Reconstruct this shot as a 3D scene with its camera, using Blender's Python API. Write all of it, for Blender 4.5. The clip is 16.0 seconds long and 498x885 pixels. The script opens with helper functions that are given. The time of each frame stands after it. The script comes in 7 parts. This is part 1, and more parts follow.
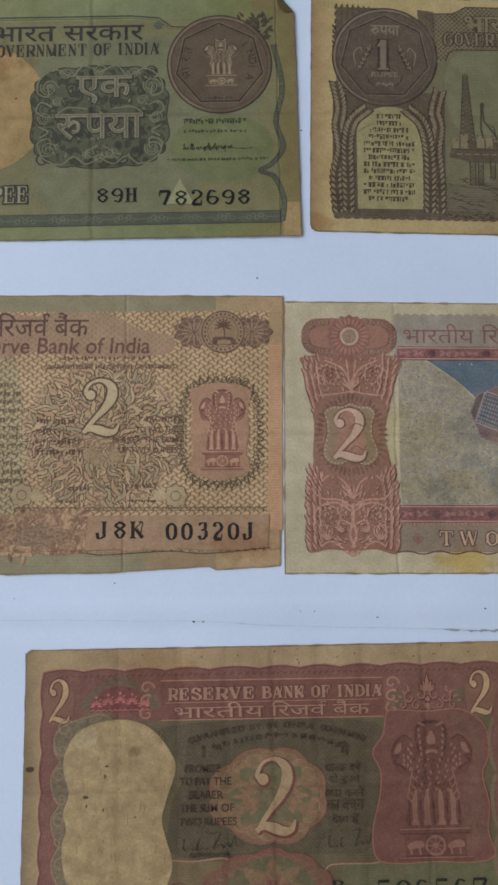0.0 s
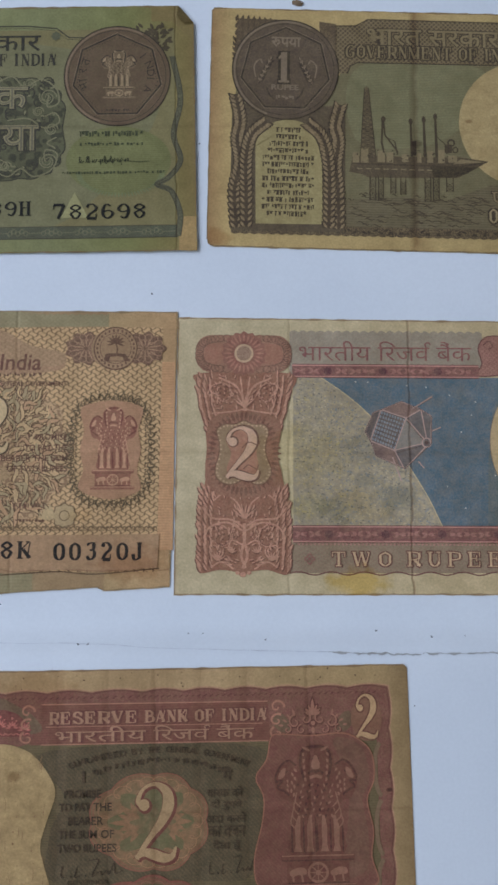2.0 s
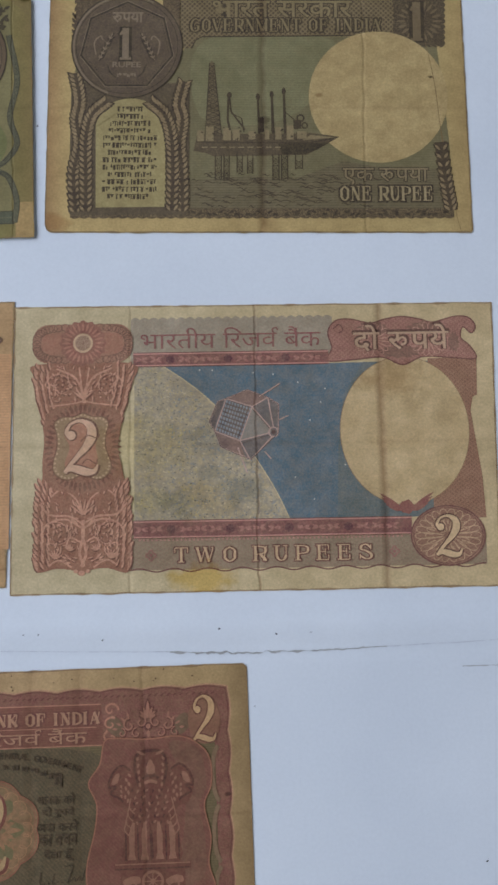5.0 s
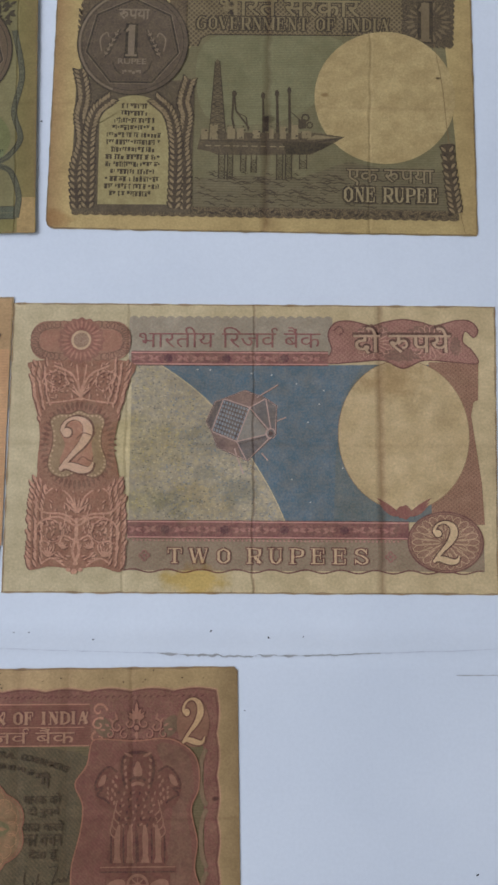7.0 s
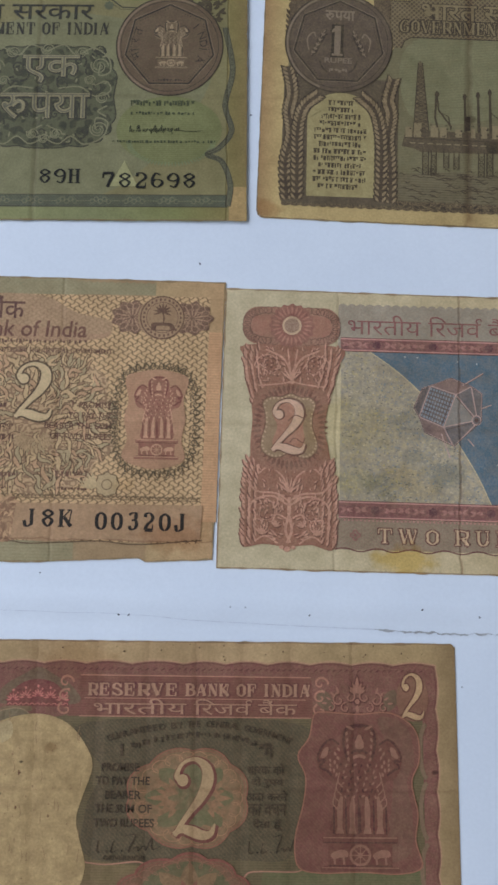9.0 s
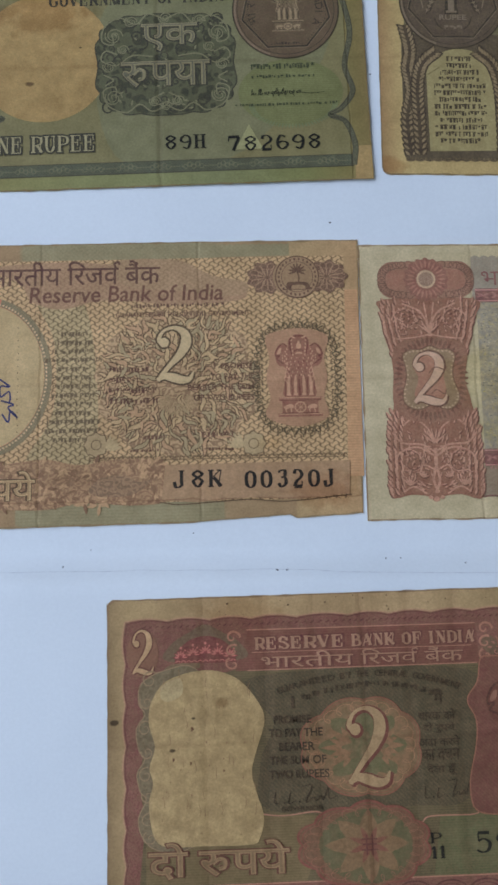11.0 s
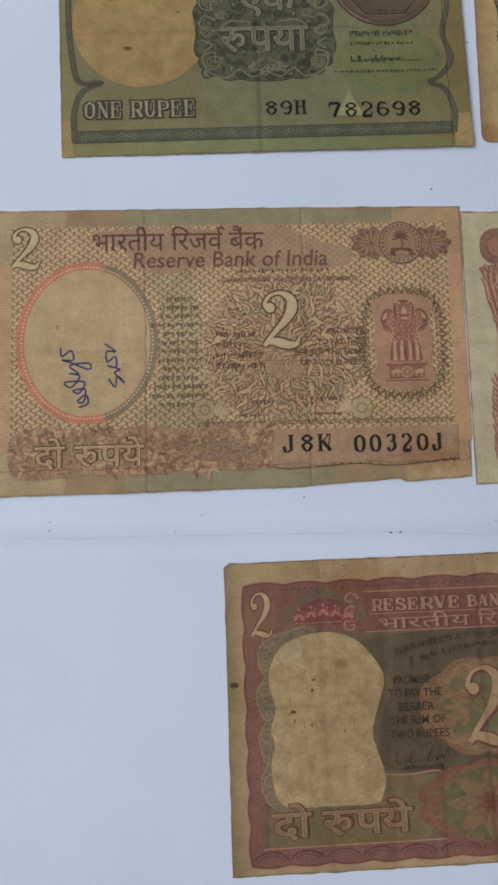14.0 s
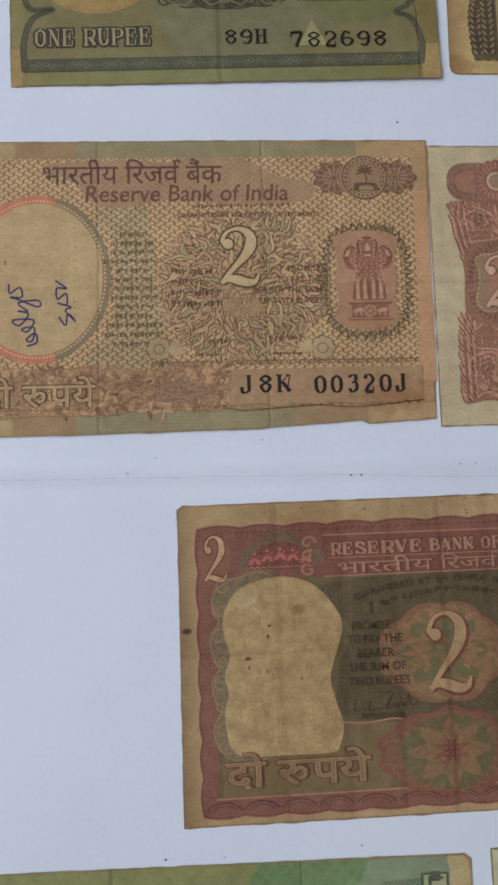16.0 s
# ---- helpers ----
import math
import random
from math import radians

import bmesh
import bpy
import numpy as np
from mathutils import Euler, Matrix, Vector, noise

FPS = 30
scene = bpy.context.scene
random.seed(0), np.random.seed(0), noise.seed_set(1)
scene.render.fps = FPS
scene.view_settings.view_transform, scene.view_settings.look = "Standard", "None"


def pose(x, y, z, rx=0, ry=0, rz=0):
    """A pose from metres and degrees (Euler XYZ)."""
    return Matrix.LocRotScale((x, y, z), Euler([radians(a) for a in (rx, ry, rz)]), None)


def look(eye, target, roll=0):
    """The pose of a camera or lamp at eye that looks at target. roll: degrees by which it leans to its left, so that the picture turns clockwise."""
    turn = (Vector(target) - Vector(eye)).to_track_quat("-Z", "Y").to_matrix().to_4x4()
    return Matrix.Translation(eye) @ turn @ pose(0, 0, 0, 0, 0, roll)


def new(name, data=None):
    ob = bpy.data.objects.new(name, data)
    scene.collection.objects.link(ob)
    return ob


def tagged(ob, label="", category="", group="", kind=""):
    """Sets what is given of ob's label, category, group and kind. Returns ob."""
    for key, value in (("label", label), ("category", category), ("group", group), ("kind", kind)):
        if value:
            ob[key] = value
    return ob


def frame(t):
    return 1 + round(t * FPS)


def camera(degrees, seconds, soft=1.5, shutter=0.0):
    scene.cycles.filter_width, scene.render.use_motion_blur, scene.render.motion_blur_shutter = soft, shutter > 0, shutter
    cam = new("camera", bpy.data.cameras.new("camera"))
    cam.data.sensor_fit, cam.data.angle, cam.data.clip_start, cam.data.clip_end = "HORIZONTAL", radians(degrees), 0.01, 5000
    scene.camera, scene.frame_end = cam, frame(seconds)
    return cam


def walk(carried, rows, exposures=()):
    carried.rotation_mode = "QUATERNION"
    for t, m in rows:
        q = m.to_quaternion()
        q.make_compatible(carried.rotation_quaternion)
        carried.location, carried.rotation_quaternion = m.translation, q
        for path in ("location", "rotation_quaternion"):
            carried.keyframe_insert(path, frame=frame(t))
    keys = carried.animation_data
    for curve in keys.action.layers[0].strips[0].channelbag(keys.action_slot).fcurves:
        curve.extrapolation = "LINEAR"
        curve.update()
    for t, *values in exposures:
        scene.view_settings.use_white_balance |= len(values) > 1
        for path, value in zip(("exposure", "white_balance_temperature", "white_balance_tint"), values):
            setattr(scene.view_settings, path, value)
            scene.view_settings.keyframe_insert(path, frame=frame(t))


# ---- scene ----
MM = 0.001
cam = camera(42.28, 16.0, soft=2.9)
PATH = [
    (0, -0.00915, 0.01445, 0.14784, 5.994, -0.444, -0.164),
    (0.5, -0.00236, 0.01528, 0.14755, 6.099, -0.542, -0.072),
    (1, 0.00572, 0.01701, 0.14761, 6.082, -0.744, -0.527),
    (1.5, 0.01039, 0.01878, 0.14681, 6.335, -0.957, -0.147),
    (2, 0.01498, 0.01898, 0.14637, 5.952, -0.719, -0.052),
    (2.5, 0.02277, 0.01650, 0.14418, 5.677, -0.101, -1.020),
    (3, 0.02770, 0.01765, 0.14439, 5.777, 0.489, -1.016),
    (3.5, 0.03365, 0.01796, 0.14361, 5.604, 0.012, -0.792),
    (4, 0.04111, 0.01982, 0.14376, 5.742, -0.066, -0.825),
    (4.5, 0.04670, 0.01882, 0.14123, 5.500, 0.010, -1.184),
    (4.7, 0.04940, 0.01859, 0.14087, 5.495, -0.050, -1.312),
    (6.8, 0.05564, 0.01820, 0.13964, 5.682, 0.412, -0.124),
    (7, 0.05420, 0.01826, 0.13928, 5.727, 0.550, 0.071),
    (7.5, 0.04287, 0.01784, 0.13926, 5.806, 0.440, 0.380),
    (8, 0.02938, 0.01533, 0.14001, 5.974, 0.043, 0.833),
    (8.5, 0.01652, 0.01404, 0.14209, 6.404, 0.055, 1.183),
    (9, 0.00642, 0.01108, 0.14305, 6.695, -0.214, 1.443),
    (9.5, -0.00441, 0.00820, 0.14491, 6.981, -0.552, 0.563),
    (10, -0.01167, 0.00530, 0.14221, 6.786, -0.015, -0.460),
    (12.5, -0.04603, -0.00188, 0.14370, 6.917, -1.161, -1.501),
    (13, -0.04940, -0.00221, 0.14227, 6.581, -1.428, -1.713),
    (13.5, -0.05354, -0.00388, 0.14186, 6.659, -1.534, -1.433),
    (14, -0.05456, -0.00597, 0.14140, 6.667, -1.592, -1.480),
    (14.5, -0.05337, -0.00884, 0.14019, 6.628, -1.455, -1.450),
    (15, -0.05077, -0.01221, 0.13796, 6.403, -1.448, -1.674),
    (15.5, -0.04907, -0.01551, 0.13639, 6.283, -1.608, -1.518),
    (16, -0.04643, -0.01664, 0.13505, 6.045, -2.047, -1.531),
]
EXPOSURES = [(0.0, -0.05, 6150, 10), (1.0, -0.08, 6080, 9), (2.5, -0.04, 6280, 10), (4.5, 0.0, 6420, 10), (7.0, 0.08, 6560, 11), (8.0, 0.16, 6560, 11), (8.7, 0.1, 6350, 10), (9.5, 0.06, 6080, 9), (10.2, 0.02, 5920, 7), (12.5, -0.05, 6440, 10), (13.5, -0.08, 6520, 11), (15.0, -0.06, 6560, 11), (16.0, -0.05, 6700, 12)]
walk(cam, [(t, pose(x, y, z, rx, ry, rz)) for t, x, y, z, rx, ry, rz in PATH], EXPOSURES)

# ---- daylight ----
world = bpy.data.worlds.new("sky")
scene.world = world
world.use_nodes = True
wn = world.node_tree
sky = wn.nodes.new("ShaderNodeTexSky")
sky.sky_type, sky.sun_disc = "NISHITA", False
sky.sun_elevation, sky.sun_rotation = radians(38), radians(20)
wn.nodes["Background"].inputs["Strength"].default_value = 0.1
wn.links.new(sky.outputs["Color"], wn.nodes["Background"].inputs["Color"])
sun = new("sun", bpy.data.lights.new("sun", "SUN"))
sun.data.energy, sun.data.angle, sun.data.color = 2.0, radians(0.5), (1.0, 0.95, 0.88)
sun.matrix_world = look((1.0, 3.0, 2.6), (0, 0, 0))
# added lamp for the sky's light, in the opening of an assumed, unseen window
added_light = new("window_light", bpy.data.lights.new("window_light", "AREA"))
added_light.data.shape, added_light.data.size, added_light.data.size_y = "RECTANGLE", 1.9, 1.15
added_light.data.energy, added_light.data.color = 25.0, (0.765, 0.835, 1.0)
added_light.matrix_world = look((-1.06, 0.25, 0.98), (0.0, 0.0, 0.1))
scene.view_settings.exposure = 0.0


# ---- drawing in millimetres ----
def spline(pts, n=6, closed=False):
    """Catmull-Rom through the points; extra values (widths) are carried along."""
    p = [np.array(q, float) for q in pts]
    m = len(p)
    out = []
    for i in range(m if closed else m - 1):
        a, b, c, d = (p[(i - 1) % m] if closed or i else p[0] * 2 - p[1], p[i], p[(i + 1) % m],
                      p[(i + 2) % m] if closed or i < m - 2 else p[-1] * 2 - p[-2])
        for k in range(n):
            u = k / n
            out.append(tuple(0.5 * (2 * b + (c - a) * u + (2 * a - 5 * b + 4 * c - d) * u * u + (3 * b - a - 3 * c + d) * u ** 3)))
    if not closed:
        out.append(tuple(p[-1]))
    return out


def oval(cx, cy, rx, ry=None, n=48, a0=0.0, a1=360.0, wave=0.0, lobes=0):
    ry = ry or rx
    full = abs(a1 - a0) > 359
    steps = n if full else n + 1
    pts = []
    for i in range(steps):
        a = radians(a0 + (a1 - a0) * i / n)
        g = 1 + wave * math.cos(lobes * a)
        pts.append((cx + rx * g * math.cos(a), cy + ry * g * math.sin(a)))
    return pts


def box(x0, y0, x1, y1, r=0.0):
    if not r:
        return [(x0, y0), (x1, y0), (x1, y1), (x0, y1)]
    pts = []
    for cx, cy, a in ((x1 - r, y0 + r, -90), (x1 - r, y1 - r, 0), (x0 + r, y1 - r, 90), (x0 + r, y0 + r, 180)):
        pts += oval(cx, cy, r, n=6, a0=a, a1=a + 90)
    return pts


def wavy(x0, y0, x1, y1, amp, waves, n=None):
    """A line of scallops from one point to another."""
    n = n or int(waves * 8)
    dx, dy = x1 - x0, y1 - y0
    ln = math.hypot(dx, dy)
    return [(x0 + dx * i / n - dy / ln * amp * abs(math.sin(math.pi * waves * i / n)),
             y0 + dy * i / n + dx / ln * amp * abs(math.sin(math.pi * waves * i / n))) for i in range(n + 1)]


# serif letters on a 10 x 10 grid: C curved, B broad, T upright broad, N narrow
SERIF = {
    "A": "N1049 T4980 N2363 N0020 N6099", "B": "T2029 N0949 N0040 C49787645 C45848140 N2545", "D": "T2029 N0949 N0040 C49878240",
    "E": "T2029 N0989 N0080 N8986 N8083 N2565 N6763", "F": "T2029 N0989 N8986 N2565 N6763 N0040", "G": "C88592714215081 T8184 N6494",
    "H": "T2029 T7079 N0949 N0040 N5999 N5090 N2575", "I": "T4049 N2969 N2060", "J": "T6962 C6261402013 N4989",
    "K": "T2029 N0949 N0040 N2489 N6999 T4590 N7099", "M": "N1019 T1950 N5089 T8089 N0020 N6999 N6999 N0919 N6099",
    "N": "N2029 T2980 N8089 N0030 N0929 N6999", "O": "C592724225082848759", "P": "T2029 N0949 N0040 C49888544 N2444",
    "R": "T2029 N0949 N0040 C49888544 N2444 T5490 N7099", "S": "C875928265583815012 N8689 N1013", "T": "T5059 N1999 N1916 N9996 N3070",
    "U": "T2923 C2331507183 N8389 N0949 N6999", "V": "T1950 N5089 N0939 N6999", "W": "T1930 N3059 T5970 N7099 N0929 N4969 N8999",
    "0": "C59272250828759", "1": "T5059 N5937 N3070", "2": "C27396987754320 B2080 N8083", "3": "C2849797645 C457583714022",
    "5": "B2989 N2925 C255684714011", "6": "C784926225082845524", "7": "B1989 T8940 N1916", "8": "C592755835023558759", "9": "C316083875927255485",
}


class Ink:
    """A flat print of polygons; each stroke lies a hair above the one before."""

    def __init__(self):
        self.v, self.f, self.k = [], [], 0

    def lift(self):
        self.k = (self.k + 1) % 32
        return self.k * 0.00025

    def fill(self, pts):
        z, n = self.lift(), len(self.v)
        self.v += [(p[0], p[1], z) for p in pts]
        self.f.append(tuple(range(n, n + len(pts))))
        return self

    def stroke(self, pts, w=0.2, closed=False):
        z, n, m = self.lift(), len(self.v), len(pts)
        for i, p in enumerate(pts):
            a = pts[i - 1] if (closed or i) else p
            b = pts[(i + 1) % m] if (closed or i < m - 1) else p
            dx, dy = b[0] - a[0], b[1] - a[1]
            ln = math.hypot(dx, dy) or 1.0
            h = (p[2] if len(p) > 2 else w) / 2
            up = z + 0.0002 * i / m
            self.v += [(p[0] - dy / ln * h, p[1] + dx / ln * h, up), (p[0] + dy / ln * h, p[1] - dx / ln * h, up)]
        for i in range(m if closed else m - 1):
            a, b = n + 2 * i, n + 2 * ((i + 1) % m)
            self.f.append((a, a + 1, b + 1, b))
        return self

    def ring(self, cx, cy, rx, ry=None, w=0.2, n=48, wave=0.0, lobes=0):
        return self.stroke(oval(cx, cy, rx, ry, n, wave=wave, lobes=lobes), w, True)

    def disc(self, cx, cy, rx, ry=None, n=32, wave=0.0, lobes=0):
        return self.fill(oval(cx, cy, rx, ry, n, wave=wave, lobes=lobes))

    def leaf(self, x, y, ln, w, a):
        c, s = math.cos(radians(a)), math.sin(radians(a))
        return self.fill([(x + c * u * ln - s * t * w, y + s * u * ln + c * t * w) for u, t in
                          ((0, 0), (0.25, -0.4), (0.55, -0.45), (0.85, -0.22), (1, 0), (0.8, 0.3), (0.5, 0.5), (0.2, 0.35))])

    def sprig(self, pts, size, step=1, w=0.16, spread=48, thin=0.42):
        """A stem with pairs of leaves along it."""
        q = spline(pts, 5)
        self.stroke(q, w)
        for i in range(1, len(q) - 1, step):
            a = math.degrees(math.atan2(q[i + 1][1] - q[i - 1][1], q[i + 1][0] - q[i - 1][0]))
            for sgn in (-1, 1):
                self.leaf(q[i][0], q[i][1], size * random.uniform(0.85, 1.1), size * thin, a + sgn * spread)
        a = math.degrees(math.atan2(q[-1][1] - q[-2][1], q[-1][0] - q[-2][0]))
        return self.leaf(q[-1][0], q[-1][1], size, size * thin, a)

    def serif(self, body, x0, y0, x1, y1, heavy=0.17, grow=0.0, full=0.84):
        """Upright serif capitals and figures between two corners."""
        pitch = [(0.62 if ch in "I1" else 0.55 if ch == " " else 1.22 if ch in "MW" else 1.0) for ch in body]
        unit = (x1 - x0) / sum(pitch)
        x, h = x0, y1 - y0
        for ch, adv in zip(body, pitch):
            gw = unit * full * (1.25 if ch in "MW" else 1.0)
            off = x - (unit * 0.19 if ch in "I1" else 0)
            for token in SERIF.get(ch, "").split():
                pts = [(off + int(token[i]) / 9 * gw, y0 + int(token[i + 1]) / 9 * h) for i in range(1, len(token) - 1, 2)]
                big, thin = heavy * h + grow, heavy * 0.36 * h + grow
                if token[0] == "C":
                    q = spline(pts, 6, pts[0] == pts[-1] and False)
                    out = []
                    for i, p in enumerate(q):
                        a, b = q[max(i - 1, 0)], q[min(i + 1, len(q) - 1)]
                        up = abs(b[1] - a[1]) / (math.hypot(b[0] - a[0], b[1] - a[1]) or 1)
                        out.append((*p, thin + (big - thin) * up ** 1.3))
                    self.stroke(out)
                else:
                    if grow and len(pts) == 2:
                        (ax, ay), (bx, by) = pts
                        ln = math.hypot(bx - ax, by - ay) or 1
                        ex, ey = (bx - ax) / ln * grow / 2, (by - ay) / ln * grow / 2
                        pts = [(ax - ex, ay - ey), (bx + ex, by + ey)]
                    self.stroke(pts, thin if token[0] == "N" else big)
            x += unit * adv
        return self

    def letter(self, body, x0, y0, x1=None, y1=None, bold=0.0, turn=0.0, lean=0.0):
        """Text in the built-in font, fitted between two corners (x1 or y1 may be left open)."""
        vs, fs, lo, hi = lettering(body, bold, lean)
        sy = (y1 - y0) / (hi[1] - lo[1]) if y1 is not None else None
        sx = (x1 - x0) / (hi[0] - lo[0]) if x1 is not None else sy
        sy = sy if sy is not None else sx
        n = len(self.v)
        c, s = math.cos(radians(turn)), math.sin(radians(turn))
        owner = list(range(len(vs)))

        def top(i):
            while owner[i] != i:
                owner[i] = owner[owner[i]]
                i = owner[i]
            return i
        for f in fs:
            for i in f[1:]:
                owner[top(i)] = top(f[0])
        level = {}
        for i, (vx, vy) in enumerate(vs):
            r = top(i)
            if r not in level:
                level[r] = self.lift()
            px, py = (vx - lo[0]) * sx, (vy - lo[1]) * sy
            self.v.append((x0 + c * px - s * py, y0 + s * px + c * py, level[r]))
        self.f += [tuple(i + n for i in f) for f in fs]
        return self

    def hindi(self, body, x0, y0, x1, y1, bold=0.0):
        """Devanagari with the joined ru and the hook of a silent r, which the font sets apart."""
        text, curls, hooks = "", [], []
        i = 0
        while i < len(body):
            if body[i:i + 2] == "\u0930\u0941":
                text += "\u0930"
                curls.append(text)
                text += " "
                i += 2
            elif body[i:i + 2] == "\u0930\u094d":
                text += body[i + 2]
                hooks.append(text)
                i += 3
            elif i + 1 < len(body) and body[i + 1] == "\u093f":
                text += "\u093f" + body[i]
                i += 2
            else:
                text += body[i]
                i += 1
        self.letter(text, x0, y0, x1, y1, bold)
        vs, fs, lo, hi = lettering(text, bold, 0.0)
        sx, sy = (x1 - x0) / (hi[0] - lo[0]), (y1 - y0) / (hi[1] - lo[1])
        X, Y = (lambda v: x0 + (v - lo[0]) * sx), (lambda v: y0 + (v - lo[1]) * sy)
        thick = max(0.02, 0.065 + 2 * bold) * sy
        for q in curls:
            e = lettering(q, bold, 0.0)[3][0]
            self.stroke([(X(e - 0.04), Y(0.59)), (X(e + 0.30), Y(0.59))], thick)
            self.stroke(spline([(X(e - 0.16), Y(0.30)), (X(e - 0.02), Y(0.42)), (X(e + 0.10), Y(0.36)), (X(e + 0.08), Y(0.20)), (X(e - 0.04), Y(0.16))], 5), thick)
        for q in hooks:
            e = lettering(q, bold, 0.0)[3][0]
            self.stroke(spline([(X(e - 0.12), Y(0.62)), (X(e - 0.16), Y(0.78)), (X(e - 0.02), Y(0.84)), (X(e + 0.03), Y(0.74))], 5), thick)
        return self

    def words(self, x0, y0, x1, h, words=2, ragged=0.25):
        """Writing too small to read: short bars of uneven height with gaps."""
        x = x0
        while x < x1 - 0.25:
            w = random.uniform(0.22, 0.7)
            low = y0 + h * random.choice((0, 0, 0.15, 0.4))
            self.fill(box(x, low, min(x + w, x1), max(low + 0.3 * h, y0 + h * random.uniform(0.6, 1.0))))
            if h > 0.95 and random.random() < 0.6:
                self.fill(box(x - 0.1, y0 + 0.72 * h, min(x + w + 0.2, x1), y0 + 0.9 * h))
            x += w + (random.uniform(0.5, 0.8) if random.random() < ragged else random.uniform(0.16, 0.3))
        return self

    def scribble(self, x0, y0, x1, y1, tall=1.3, w=0.2, seed=1):
        """Quick pen strokes along a line that spell nothing."""
        rnd = random.Random(seed)
        ln = math.hypot(x1 - x0, y1 - y0)
        dx, dy = (x1 - x0) / ln, (y1 - y0) / ln
        run, pts = 0.0, []
        while run < ln:
            high = tall * rnd.choice((0.6, 0.75, 0.9, 1.0, 1.9))
            step = tall * rnd.uniform(0.35, 0.7)
            pts += [(run, rnd.uniform(-0.1, 0.15) * tall), (run + step * rnd.uniform(0.5, 1.1), high * 0.8), (run + step * rnd.uniform(0.3, 0.7), high), (run + step * rnd.uniform(0.1, 0.4), high * 0.5)]
            run += step
            if rnd.random() < 0.25:
                pts.append((run - step * 0.5, -tall * rnd.uniform(0.5, 1.0)))
            if rnd.random() < 0.22 and len(pts) > 5:
                self.stroke([(x0 + dx * a - dy * b, y0 + dy * a + dx * b, w * rnd.uniform(0.7, 1.2)) for a, b in spline(pts, 4)])
                pts, run = [], run + tall * 0.35
        if len(pts) > 3:
            self.stroke([(x0 + dx * a - dy * b, y0 + dy * a + dx * b) for a, b in spline(pts, 4)], w)
        return self

    def two(self, x0, y0, x1, y1, grow=0.0, swash=1.0):
        """A large figure two with a ball, a swelling neck and a waved foot."""
        w, h = x1 - x0, y1 - y0
        put = lambda pts: [(x0 + a * w, y0 + b * h, c * w + grow) for a, b, c in pts]
        self.stroke(spline(put([(0.27, 0.66, 0.10), (0.13, 0.76, 0.10), (0.24, 0.92, 0.07), (0.50, 0.98, 0.09), (0.74, 0.88, 0.20), (0.78, 0.70, 0.25),
                                (0.64, 0.50, 0.19), (0.42, 0.32, 0.12), (0.22, 0.15, 0.10), (0.10, 0.02, 0.09)]), 6))
        self.stroke(spline(put([(0.08, 0.04, 0.08), (0.26, 0.10, 0.15 * swash), (0.46, 0.075, 0.21), (0.68, 0.03, 0.19), (0.86, 0.05, 0.12), (0.95, 0.17, 0.04)]), 6))
        return self.disc(x0 + 0.25 * w, y0 + 0.71 * h, 0.12 * w + grow / 2, 0.12 * w + grow / 2, 16)


FONT = {}


def lettering(body, bold, lean):
    key = (body, bold, lean)
    if key not in FONT:
        cu = bpy.data.curves.new("lettering", "FONT")
        cu.body, cu.offset, cu.resolution_u, cu.shear = body, bold, 3, lean
        ob = new("lettering", cu)
        me = bpy.data.meshes.new_from_object(ob.evaluated_get(bpy.context.evaluated_depsgraph_get()))
        vs = [(v.co.x, v.co.y) for v in me.vertices]
        fs = [tuple(p.vertices) for p in me.polygons]
        bpy.data.objects.remove(ob)
        bpy.data.meshes.remove(me)
        bpy.data.curves.remove(cu)
        a = np.array(vs)
        FONT[key] = (vs, fs, a.min(0), a.max(0))
    return FONT[key]


# ---- materials ----
def linear(rgb):
    return [(c / 255 / 12.92) if c <= 10 else ((c / 255 + 0.055) / 1.055) ** 2.4 for c in rgb]


LIGHT = (0.75, 0.80, 0.86)


def base(rgb):
    """The paint's own colour for a colour as seen in this daylight."""
    v = [c / k for c, k in zip(linear(rgb), LIGHT)]
    grey = sum(v) / 3
    deep = min(1.04, (grey / 0.33) ** 0.16)
    return (*[min(0.86, max(0.004, (c * 0.87 + grey * 0.13) * deep)) for c in v], 1.0)


def link(nt, a, b):
    nt.links.new(a, b)


def calc(nt, op, a, b=None, c=None):
    n = nt.nodes.new("ShaderNodeMath")
    n.operation = op
    for i, v in enumerate((a, b, c)):
        if v is None:
            continue
        if isinstance(v, (int, float)):
            n.inputs[i].default_value = v
        else:
            link(nt, v, n.inputs[i])
    return n.outputs[0]


def blend(nt, fac, a, b, mode="MIX"):
    n = nt.nodes.new("ShaderNodeMix")
    n.data_type, n.blend_type = "RGBA", mode
    for i, v in ((0, fac), (6, a), (7, b)):
        if isinstance(v, (int, float, tuple, list)):
            n.inputs[i].default_value = v
        else:
            link(nt, v, n.inputs[i])
    return n.outputs[2]


def grain(nt, where, scale, detail=3.0, rough=0.55, kind="ShaderNodeTexNoise"):
    n = nt.nodes.new(kind)
    link(nt, where, n.inputs["Vector"])
    n.inputs["Scale"].default_value = scale
    n.inputs["Detail"].default_value = detail
    n.inputs["Roughness"].default_value = rough
    return n.outputs["Fac"]


def span(nt, v, lo, hi, to0=0.0, to1=1.0):
    n = nt.nodes.new("ShaderNodeMapRange")
    link(nt, v, n.inputs[0])
    for i, q in enumerate((lo, hi, to0, to1)):
        n.inputs[1 + i].default_value = q
    return n.outputs[0]


